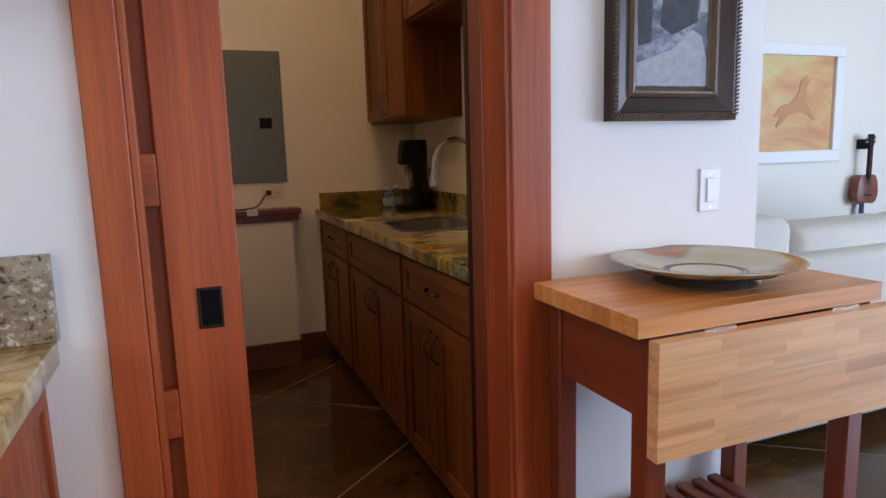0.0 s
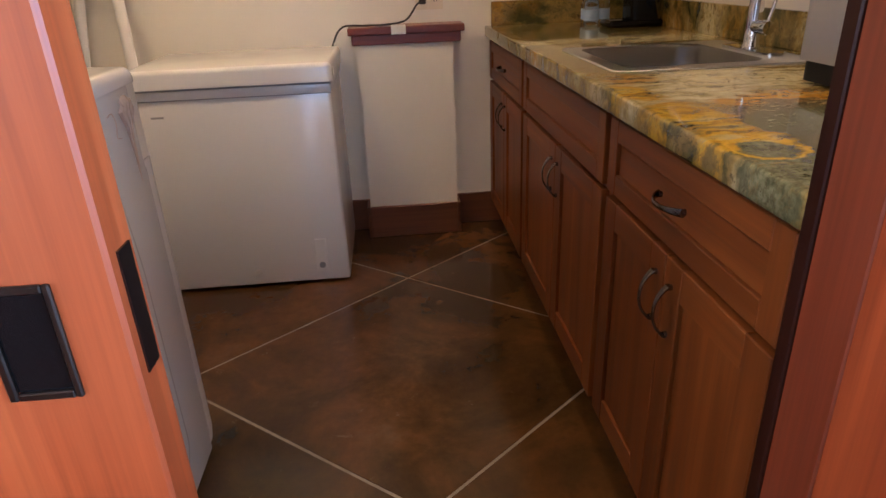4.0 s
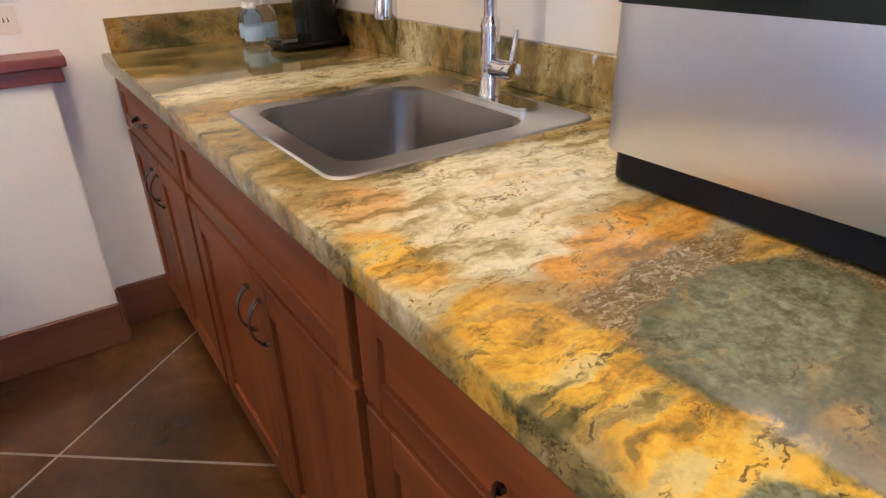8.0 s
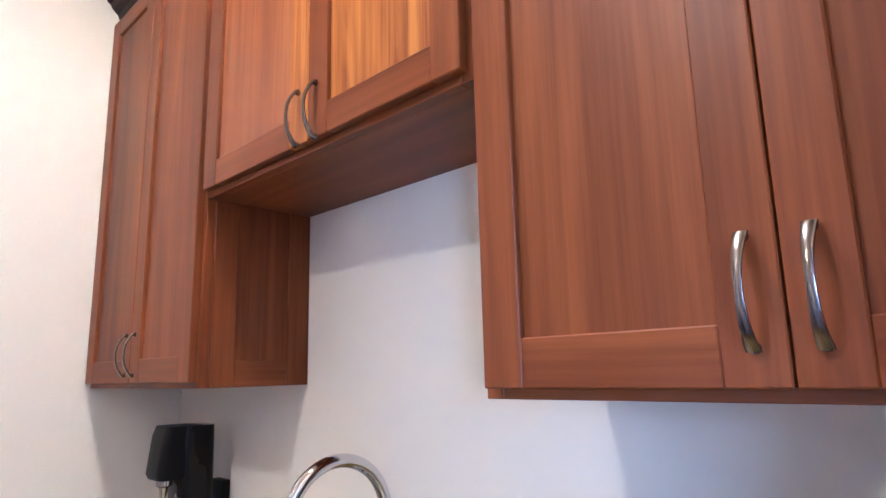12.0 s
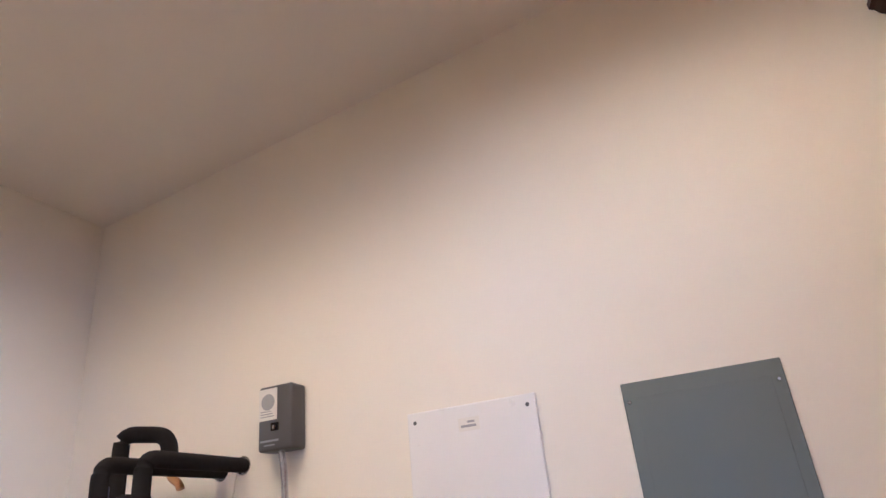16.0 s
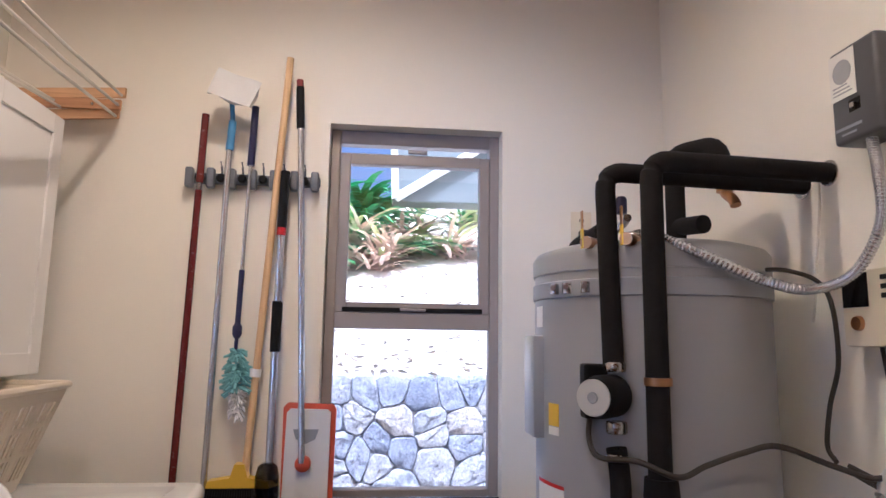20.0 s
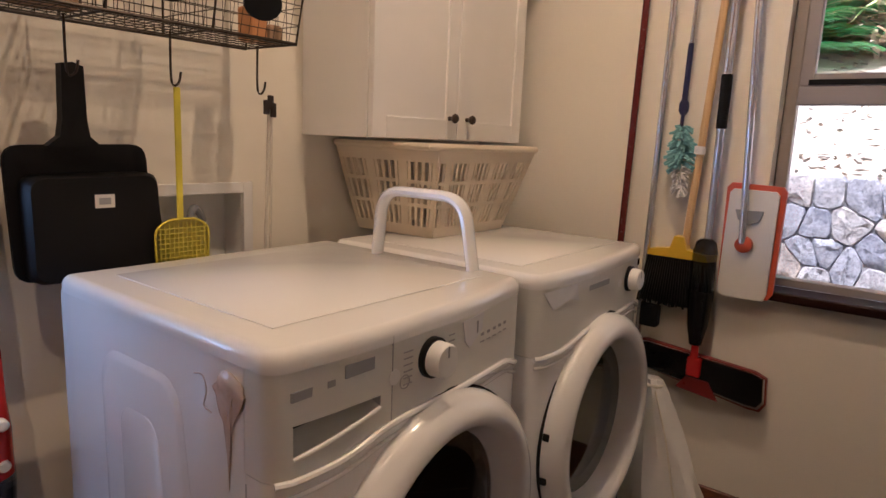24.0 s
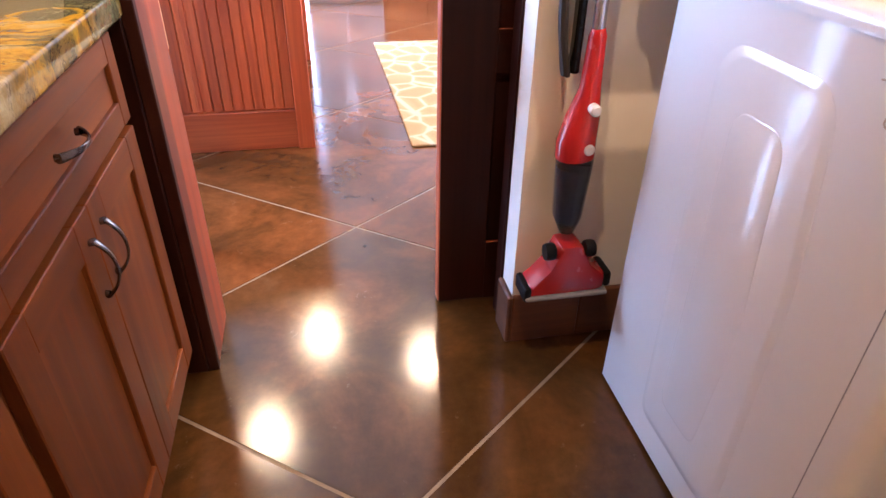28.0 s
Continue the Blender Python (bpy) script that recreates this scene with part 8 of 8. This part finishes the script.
lathe(bm, (4.68, LY - 0.085, 0.93), [(0.026, 0.0), (0.026, -0.001), (0.0, -0.001)], 16, "y")
part("sound_hole", bm, "ink", uk)
part("bridge", boxes((4.645, 4.715, LY - 0.089, LY - 0.085, 0.83, 0.842), r=0.001), "dark_x", uk)
part("neck", boxes((4.663, 4.697, LY - 0.095, LY - 0.072, 0.95, 1.19), r=0.003), "dark_z", uk)
part("headstock", boxes((4.652, 4.708, LY - 0.092, LY - 0.074, 1.19, 1.27), r=0.003), "black", uk)
for z in (1.215, 1.245):
    for x in (4.640, 4.720):
        bm = bmesh.new()
        lathe(bm, (x, LY - 0.083, z), [(0.007, -0.006), (0.007, 0.006)], 8, "y")
        part("tuning_peg", bm, "nickel", uk)
for i in range(4):
    part("string", boxes((4.667 + i * 0.008, 4.6678 + i * 0.008, LY - 0.0962, LY - 0.0952, 0.84, 1.20)), "nickel", uk)
part("hanger", boxes((4.645, 4.715, LY - 0.065, LY, 1.165, 1.235), r=0.004), "black", uk)
part("strap", boxes((4.655, 4.705, LY - 0.05, LY - 0.045, 0.62, 0.79), r=0.001), "navy", uk, "dark woven strap hanging below the body")
sofa = thing("sofa", 4.2, 2.2, 0, "cream upholstered sofa with loose back cushions", "sofa")
part("base", boxes((1.9, 4.9, 1.75, 2.65, 0.08, 0.42), r=0.04, seg=3), "sofa", sofa, "", True)
part("back", boxes((1.9, 4.9, 1.72, 1.95, 0.30, 0.80), r=0.05, seg=3), "sofa", sofa, "", True)
for x0, x1, z in ((1.93, 2.325, 0.945), (2.335, 3.1, 0.895), (3.11, 3.85, 0.895), (3.86, 4.6, 0.895)):
    part("cushion", boxes((x0, x1, 1.82, 2.10, 0.44, z), r=0.06, seg=4), "sofa", sofa, "", True)
for fx in (2.0, 4.8):
    for fy in (1.8, 2.58):
        part("foot", boxes((fx - 0.03, fx + 0.03, fy - 0.03, fy + 0.03, 0.0, 0.08)), "dark_z", sofa)

# ---- kitchen seen through the door from the laundry ----
isl = thing("kitchen_island", 1.1, -0.4, 0, "red fir kitchen island with a beaded end panel", "island")
part("body", boxes((0.60, 1.9, -1.2, 0.17, 0.0, 0.87)), "fir_z", isl)
part("corner_post", boxes((0.555, 0.625, 0.155, 0.225, 0.0, 0.87), r=0.004), "fir_z", isl)
part("corner_post", boxes((0.555, 0.625, -1.2, -1.13, 0.0, 0.87), r=0.004), "fir_z", isl)
part("plinth", boxes((0.625, 1.9, 0.17, 0.205, 0.0, 0.17), r=0.003), "fir_x", isl)
part("stile", boxes((1.0, 1.02, 0.17, 0.185, 0.17, 0.87), r=0.002), "fir_z", isl)
for i in range(24):
    part("bead", boxes((0.627 + i * 0.042, 0.666 + i * 0.042, 0.17, 0.179, 0.17, 0.87), r=0.003), "fir_z", isl)
part("worktop", boxes((0.52, 1.95, -1.25, 0.26, 0.87, 0.915), r=0.005, seg=2), "kgold", isl)


def rug_pattern(name):
    m, tree, bsdf = nodes_of(name)
    v = put(tree, "ShaderNodeTexVoronoi", Scale=7.0)
    v.feature = "DISTANCE_TO_EDGE"
    tree.links.new(place_of(tree, own=False), v.inputs["Vector"])
    fine = noise_of(tree, place_of(tree, own=False), 160.0, 3.0)
    col = ramp_of(tree, v.outputs["Distance"], [(0.03, (0.42, 0.36, 0.25)), (0.07, (0.34, 0.25, 0.12)), (0.2, (0.31, 0.21, 0.09))])
    tree.links.new(mix_of(tree, 0.5, col, ramp_of(tree, fine, [(0.3, (0.75, 0.75, 0.75)), (0.7, (1.1, 1.1, 1.1))]), "MULTIPLY"), bsdf.inputs["Base Color"])
    bsdf.inputs["Roughness"].default_value = 0.95
    bump_of(tree, bsdf, fine, 0.6, 0.004)
    return m


M["rug"] = rug_pattern("gold_woven_rug")
solid("rug", boxes((-0.62, 0.135, -1.46, 0.29, 0.0, 0.011), r=0.004), "rug", "gold patterned runner rug on the concrete floor", "rug")
fr = thing("refrigerator", 0.22, -3.3, 0, "tall stainless steel refrigerator at the end of the kitchen", "refrigerator")
part("body", boxes((-0.10, 0.55, -3.75, -3.0, 0.02, 1.78), r=0.006), "steel", fr)
part("door", boxes((-0.10, 0.223, -3.0, -2.95, 0.05, 1.78), r=0.008, seg=2), "steel", fr)
part("door", boxes((0.227, 0.55, -3.0, -2.95, 0.05, 1.78), r=0.008, seg=2), "steel", fr)
part("plinth_grille", boxes((-0.09, 0.54, -2.99, -2.97, 0.0, 0.048)), "midgrey", fr)
for hx in (0.20, 0.25):
    bm = bmesh.new()
    tube(bm, bend([(hx, -2.95, 0.7), (hx, -2.90, 0.7), (hx, -2.90, 1.4), (hx, -2.95, 1.4)], 0.02), 0.01, 8)
    part("handle", bm, "chrome", fr, "", True)
fc = thing("kitchen_cabinet", -0.7, -3.7, 0, "stained fir kitchen cabinets beside the refrigerator", "cabinet")
part("body", boxes((-1.5, -0.13, -4.0, -3.60, 0.1, 0.9)), "fir_z", fc)
part("toe_kick", boxes((-1.5, -0.13, -3.95, -3.66, 0.0, 0.1)), "dark_x", fc)
for i in range(3):
    part("door", boxes((-0.58 - i * 0.45, -0.15 - i * 0.45, -3.60, -3.58, 0.13, 0.86), r=0.003), "fir_z", fc)
# recessed lamps in both ceilings
def downlight(x, y, z, lit_):
    t = thing("recessed_lamp", x, y, z, "round white recessed ceiling lamp, lit", "ceiling lamp", "recessed lamps")
    bm = bmesh.new()
    lathe(bm, (x, y, z), [(0.088, 0.004), (0.086, -0.006), (0.050, -0.006), (0.048, 0.004)], 28)
    part("trim_ring", bm, "whitep", t, "", True)
    bm = bmesh.new()
    lathe(bm, (x, y, z), [(0.0, 0.003), (0.050, 0.003)], 28)
    part("lens", bm, lit_, t)
    return t


for lx, ly in KITCHEN_LAMPS:
    downlight(lx, ly, 2.697, "lit")
for lx, ly in LAUNDRY_LAMPS:
    downlight(lx, ly, roof_z(lx) - 0.004, "lit")
# ---- outside the laundry window ----


def lava(name):
    """Weathered pale basalt: pitted, speckled, each stone of its own grey."""
    m, tree, bsdf = nodes_of(name)
    where = place_of(tree, own=False)
    broad = noise_of(tree, where, 9.0, 6.0, 0.6, 0.5)
    pits = noise_of(tree, where, 62.0, 6.0, 0.72, 0.4)
    col = ramp_of(tree, broad, [(0.34, (0.40, 0.41, 0.44)), (0.50, (0.57, 0.575, 0.60)), (0.64, (0.72, 0.71, 0.70))])
    col = mix_of(tree, 0.9, col, ramp_of(tree, pits, [(0.34, (0.28, 0.28, 0.30)), (0.44, (0.75, 0.75, 0.76)), (0.56, (1.0, 1.0, 1.0)), (0.66, (1.2, 1.2, 1.2))]), "MULTIPLY")
    info = tree.nodes.new("ShaderNodeObjectInfo")
    col = mix_of(tree, 1.0, col, ramp_of(tree, info.outputs["Random"], [(0.0, (0.62, 0.66, 0.78)), (0.5, (0.95, 0.96, 1.0)), (0.85, (1.08, 1.04, 1.0)), (1.0, (1.12, 0.96, 0.80))]), "MULTIPLY")
    tree.links.new(col, bsdf.inputs["Base Color"])
    bsdf.inputs["Roughness"].default_value = 0.9
    bump_of(tree, bsdf, pits, 0.9, 0.02)
    return m


M["stone"] = lava("grey_lava_stone")
M["mortar"] = surf("pale_mortar", (0.40, 0.40, 0.41), (0.28, 0.28, 0.29), 12.0, 0.9, 0.05, grain=80, bump=0.8)
M["litter"] = surf("dry_leaf_litter", (0.72, 0.66, 0.56), (0.52, 0.45, 0.36), 14.0, 0.9, 0.05, grain=60, bump=0.8)
M["leaf"] = surf("green_leaf", (0.17, 0.42, 0.16), (0.12, 0.32, 0.12), 9.0, 0.4, 0.1, grain=40, bump=0.2)
M["frond"] = surf("bright_frond", (0.20, 0.60, 0.33), (0.14, 0.48, 0.24), 9.0, 0.35, 0.1, grain=40, bump=0.2)
M["pink"] = surf("pink_leaf", (0.85, 0.62, 0.56), (0.80, 0.70, 0.54), 9.0, 0.45, 0.1, grain=40, bump=0.2)
M["leaf2"] = surf("yellow_green_leaf", (0.60, 0.64, 0.30), (0.46, 0.54, 0.24), 9.0, 0.45, 0.1, grain=40, bump=0.2)
M["leaf3"] = surf("red_bromeliad_leaf", (0.80, 0.55, 0.48), (0.76, 0.64, 0.44), 9.0, 0.45, 0.1, grain=40, bump=0.2)
M["eave"] = surf("grey_green_fascia_paint", (0.16, 0.18, 0.17), (0.14, 0.155, 0.15), 4.0, 0.6, 0.08, bump=0.1)
M["post"] = surf("white_post_paint", (0.72, 0.72, 0.70), (0.66, 0.66, 0.64), 4.0, 0.6, 0.08, bump=0.1)
RX = -3.55                                  # face of the garden wall


def bank(x, y):
    """Height of the ground: path, then the bank behind the garden wall."""
    if x > RX - 0.25:
        return -0.15
    d = RX - 0.25 - x
    return 1.13 + 0.42 * min(d, 6) + 0.06 * noise.noise((x * 0.9, y * 0.9, 0)) + 0.05 * max(0, d - 6)


bm = bmesh.new()
xs = [90, 40, 15, 7, XW - 0.16, RX - 0.24, RX - 0.26] + [RX - 0.26 - 0.3 * i for i in range(1, 30)] + [-20, -45, -90]
ys = [-60, -20, -5] + [-2 + 0.35 * i for i in range(30)] + [14, 40, 80]
grid = [[bm.verts.new((x, y, bank(x, y))) for y in ys] for x in xs]
for a, b in zip(grid, grid[1:]):
    for i in range(len(ys) - 1):
        f_ = bm.faces.new((a[i], a[i + 1], b[i + 1], b[i]))
tagged(part("ground", bm, "litter", None, "", True), "bank of dry leaf litter and gravel behind the house", "", "", "structure")


def cell(points, k, lo, hi):
    """The polygon of places nearer to point k than to any other, inside a rectangle."""
    poly = [Vector(p) for p in ((lo[0], lo[1]), (hi[0], lo[1]), (hi[0], hi[1]), (lo[0], hi[1]))]
    c = points[k]
    for j, q in enumerate(points):
        if j == k or (q - c).length > 0.9:
            continue
        m, nrm = (c + q) / 2, (q - c)
        out = []
        for a, b in zip(poly, poly[1:] + poly[:1]):
            da, db = (a - m).dot(nrm), (b - m).dot(nrm)
            if da <= 0:
                out.append(a)
            if (da <= 0) != (db <= 0):
                out.append(a.lerp(b, da / (da - db)))
        poly = out
        if len(poly) < 3:
            break
    return poly


gw = thing("garden_wall", RX - 0.12, 3.2, -0.15, "dry-laid grey lava stone retaining wall", "stone wall")
part("core", boxes((RX - 0.24, RX - 0.034, -1.2, 7.4, -0.2, 1.08)), "mortar", gw)
rnd = random.Random(5)
pts = []
for i in range(36):
    for j in range(9):
        if rnd.random() < 0.2:
            continue
        pts.append(Vector((0.6 + 0.15 * i + rnd.uniform(-0.07, 0.07) + 0.075 * (j % 2), -0.08 + 0.142 * j + rnd.uniform(-0.055, 0.055))))
for k in range(len(pts)):
    poly = cell(pts, k, (0.5, -0.2), (6.0, 1.17))
    if len(poly) < 3:
        continue
    for _ in range(1):
        poly = [q for a, b in zip(poly, poly[1:] + poly[:1]) for q in (a.lerp(b, 0.16), a.lerp(b, 0.84))]
    c = sum(poly, Vector((0, 0))) / len(poly)
    fine = []
    for a, b in zip(poly, poly[1:] + poly[:1]):
        fine += [a, a.lerp(b, 0.5)]
    rows = []
    bulge = rnd.uniform(0.004, 0.02)
    for s, d in ((0.995, -0.06), (0.995, 0.0), (0.98, 0.014 + 0.4 * bulge), (0.91, 0.021 + 0.8 * bulge), (0.50, 0.022 + bulge), (0.2, 0.022 + bulge)):
        rows.append([Vector((RX - 0.045 + d + 0.016 * noise.noise((16 * p.x, 16 * p.y, s * 3 + k)), c.x + (p.x - c.x) * s * (1 - 0.05 * noise.noise((3 * p.x, 3 * p.y, k))), c.y + (p.y - c.y) * s)) for p in fine])
    bm = bmesh.new()
    skin(bm, rows)
    part("stone", bm, "stone", gw, "", True)
bm = bmesh.new()
for i in range(1500):
    x, y = RX - 0.2 - rnd.random() ** 1.6 * 3.4, rnd.uniform(0.6, 6.2)
    r, a = rnd.uniform(0.008, 0.034), rnd.random() * 6.28
    z = bank(x, y) + 0.006
    bm.faces.new([bm.verts.new((x + r * math.cos(a + t) * (1.6 if k % 2 == 0 else 0.7), y + r * math.sin(a + t) * (1.6 if k % 2 == 0 else 0.7), z + rnd.uniform(0, 0.02))) for k, t in enumerate((0, 1.57, 3.14, 4.71))])
M["dryleaf"] = surf("dry_leaf", (0.50, 0.44, 0.37), (0.38, 0.32, 0.26), 30.0, 0.8, 0.05, grain=60, bump=0.3)
tagged(part("fallen_leaves", bm, "dryleaf"), "scattered dry fallen leaves on the bank", "leaves", "", "stuff")


def strap_leaf(bm, root, way, long, wide, droop, slot=0):
    """An arching strap leaf."""
    way = Vector(way).normalized()
    side = way.cross(Vector((0, 0, 1))).normalized()
    rows = []
    for i in range(6):
        s = i / 5
        c = Vector(root) + way * long * s + Vector((0, 0, long * (0.75 * s - droop * s * s)))
        w = wide * (1 - s) ** 0.6 * (0.5 + 0.5 * min(1, s * 4)) + 0.002
        rows.append([c - side * w, c + Vector((0, 0, -0.15 * w)), c + side * w])
    for a, b in zip(rows, rows[1:]):
        va, vb = [bm.verts.new(p) for p in a], [bm.verts.new(p) for p in b]
        for k in range(2):
            bm.faces.new((va[k], va[k + 1], vb[k + 1], vb[k])).material_index = slot


def shrub(name, label, x, y, count, long, wide, k, droop=0.75):
    z = bank(x, y)
    bm = bmesh.new()
    for i in range(count):
        a = rnd.random() * 6.28
        l = long * rnd.uniform(0.6, 1.15)
        strap_leaf(bm, (x + 0.1 * rnd.uniform(-1, 1), y + 0.1 * rnd.uniform(-1, 1), z + rnd.uniform(0, 0.4 * long)), (math.cos(a), math.sin(a), 0), l, wide * rnd.uniform(0.7, 1.2), droop * rnd.uniform(0.7, 1.2), rnd.randrange(2))
    solid(name, bm, k, label, "plant", "plants on the bank")


for i in range(34):
    x, y = RX - 2.6 - rnd.random() * 2.3, rnd.uniform(-0.6, 7.0)
    what = rnd.random() * (0.8 if y < 3.3 else 0.5) + (0.25 if y > 3.3 else 0.0)
    if what < 0.42:
        shrub("fern", "green fern with arching fronds on the bank", x, y, 34, 0.75, 0.035, ["leaf", "leaf2"])
    elif what < 0.72:
        shrub("bromeliad", "red and green bromeliad rosette on the bank", x, y, 30, 0.6, 0.035, ["leaf3", "leaf2"], 0.55)
    else:
        shrub("broad_leaf_plant", "broad-leaved green garden plant on the bank", x, y, 24, 0.8, 0.13, ["leaf", "leaf"], 0.8)
for i in range(12):
    x, y = RX - 6.5 - rnd.random() * 3, (rnd.uniform(-4, 1.2) if i % 2 else rnd.uniform(5.5, 11))
    shrub("tall_shrub", "tall dense green shrub at the top of the bank", x, y, 70, 1.7, 0.11, ["leaf", "leaf2"], 0.6)


def frond_plant(label, x, y, count, long, k, rise=0.9):
    """Long arching ribs, each with two rows of pointed lobes."""
    z = bank(x, y)
    bm = bmesh.new()
    for i in range(count):
        a = 6.283 * (i + rnd.random() * 0.6) / count
        out = Vector((math.cos(a), math.sin(a), 0))
        side = Vector((-out.y, out.x, 0))
        l = long * rnd.uniform(0.8, 1.15)
        for j in range(13):
            s = 0.22 + 0.78 * j / 12
            c = Vector((x, y, z)) + out * l * s + Vector((0, 0, l * (rise * s - 0.75 * s * s) + 0.1))
            lobe = 0.34 * l * (math.sin(math.pi * (0.12 + 0.84 * (s - 0.22) / 0.78)) ** 0.7)
            for sg in (-1, 1):
                tip = c + side * sg * lobe + out * lobe * 0.45 - Vector((0, 0, 0.25 * lobe))
                w = out * 0.026 * l
                vs = [bm.verts.new(p) for p in (c - w, c + w, c.lerp(tip, 0.6) + w * 1.1, tip, c.lerp(tip, 0.6) - w * 1.1)]
                bm.faces.new(vs).material_index = rnd.randrange(2)
    solid("frond_plant", bm, k, label, "plant", "plants on the bank")


for fx, fy, fl_, n_ in ((-6.0, 2.22, 0.42, 18), (-6.05, 1.92, 0.46, 17), (-6.35, 2.10, 0.56, 17), (-6.3, 2.40, 0.52, 16), (-6.1, 1.5, 0.55, 15), (-6.4, 1.15, 0.65, 13), (-6.45, 3.05, 0.42, 12), (-6.65, 2.25, 0.70, 17), (-6.5, 3.5, 0.42, 12)):
    frond_plant("lush bright green plant with deeply lobed fronds on the bank", fx, fy, n_, fl_, ["frond", "leaf"], 0.7)
for fx, fy, fl_ in ((-6.1, 2.60, 0.40), (-6.3, 2.72, 0.52), (-6.05, 2.85, 0.36), (-6.5, 2.62, 0.68), (-6.4, 2.95, 0.5), (-6.4, 3.7, 0.40)):
    shrub("cordyline", "pink and red leaved shrub on the bank", fx, fy, 54, fl_, 0.028, ["pink", "leaf3"], 0.55)
for fx, fy in ((-7.2, 2.1), (-7.3, 2.65), (-7.2, 1.5), (-7.5, 0.8)):
    shrub("tall_shrub", "tall dense green shrub at the top of the bank", fx, fy, 150, 0.95, 0.075, ["frond", "leaf"], 0.6)
# deck of the neighbouring building
dk = thing("deck", -6.2, 4.2, bank(-6.2, 4.2), "grey raised deck edge with white braces above the bank", "deck")
part("fascia", boxes((-6.4, -6.2, 2.99, 8.5, 2.84, 3.5), r=0.01), "eave", dk)
part("soffit", boxes((-6.8, -6.41, 2.99, 8.5, 2.90, 3.0)), "eave", dk)
part("post", boxes((-6.75, -6.6, 5.3, 5.45, bank(-6.7, 5.4) - 0.1, 2.9), r=0.01), "post", dk)
bm = bmesh.new()
tube(bm, [(-6.16, 3.02, 2.86), (-6.16, 4.0, 3.5)], 0.05, 6)
part("brace", bm, "post", dk)
bm = bmesh.new()
tube(bm, [(-6.16, 3.02, 2.86), (-6.16, 2.99, 3.5)], 0.04, 6)
part("brace", bm, "post", dk)
# ---- scored concrete slabs of the floor ----
U, V, O = Vector((0.745, 0.61)), Vector((-0.745, 0.59)), Vector((0.432, 2.10))
floor_ob = bpy.data.objects["floor"]


def clip(poly, axis, limit, keep_less):
    out = []
    for a, b in zip(poly, poly[1:] + poly[:1]):
        ina, inb = (a[axis] <= limit) == keep_less, (b[axis] <= limit) == keep_less
        if ina:
            out.append(a)
        if ina != inb:
            out.append(a.lerp(b, (limit - a[axis]) / (b[axis] - a[axis])))
    return out


for i in range(-8, 9):
    for j in range(-8, 9):
        c = O + i * U + j * V + 0.5 * (U + V)
        s = 0.9895
        poly = [c + s * 0.5 * d for d in (U + V, V - U, -U - V, U - V)]
        poly = [Vector((p.x, O.y + (p.y - O.y) * (1.02 if p.y > O.y else 0.968))) for p in poly]
        for axis, limit, less in ((0, LX, True), (0, KX, False), (1, YN + 0.02, True), (1, KY, False)):
            poly = clip(poly, axis, limit, less) if len(poly) > 2 else []
        if len(poly) < 3:
            continue
        bm = bmesh.new()
        skin(bm, [[Vector((p.x, p.y, -0.02)) for p in poly], [Vector((p.x, p.y, 0.0)) for p in poly]])
        # the redder and darker copies are picked by region, not slab by slab
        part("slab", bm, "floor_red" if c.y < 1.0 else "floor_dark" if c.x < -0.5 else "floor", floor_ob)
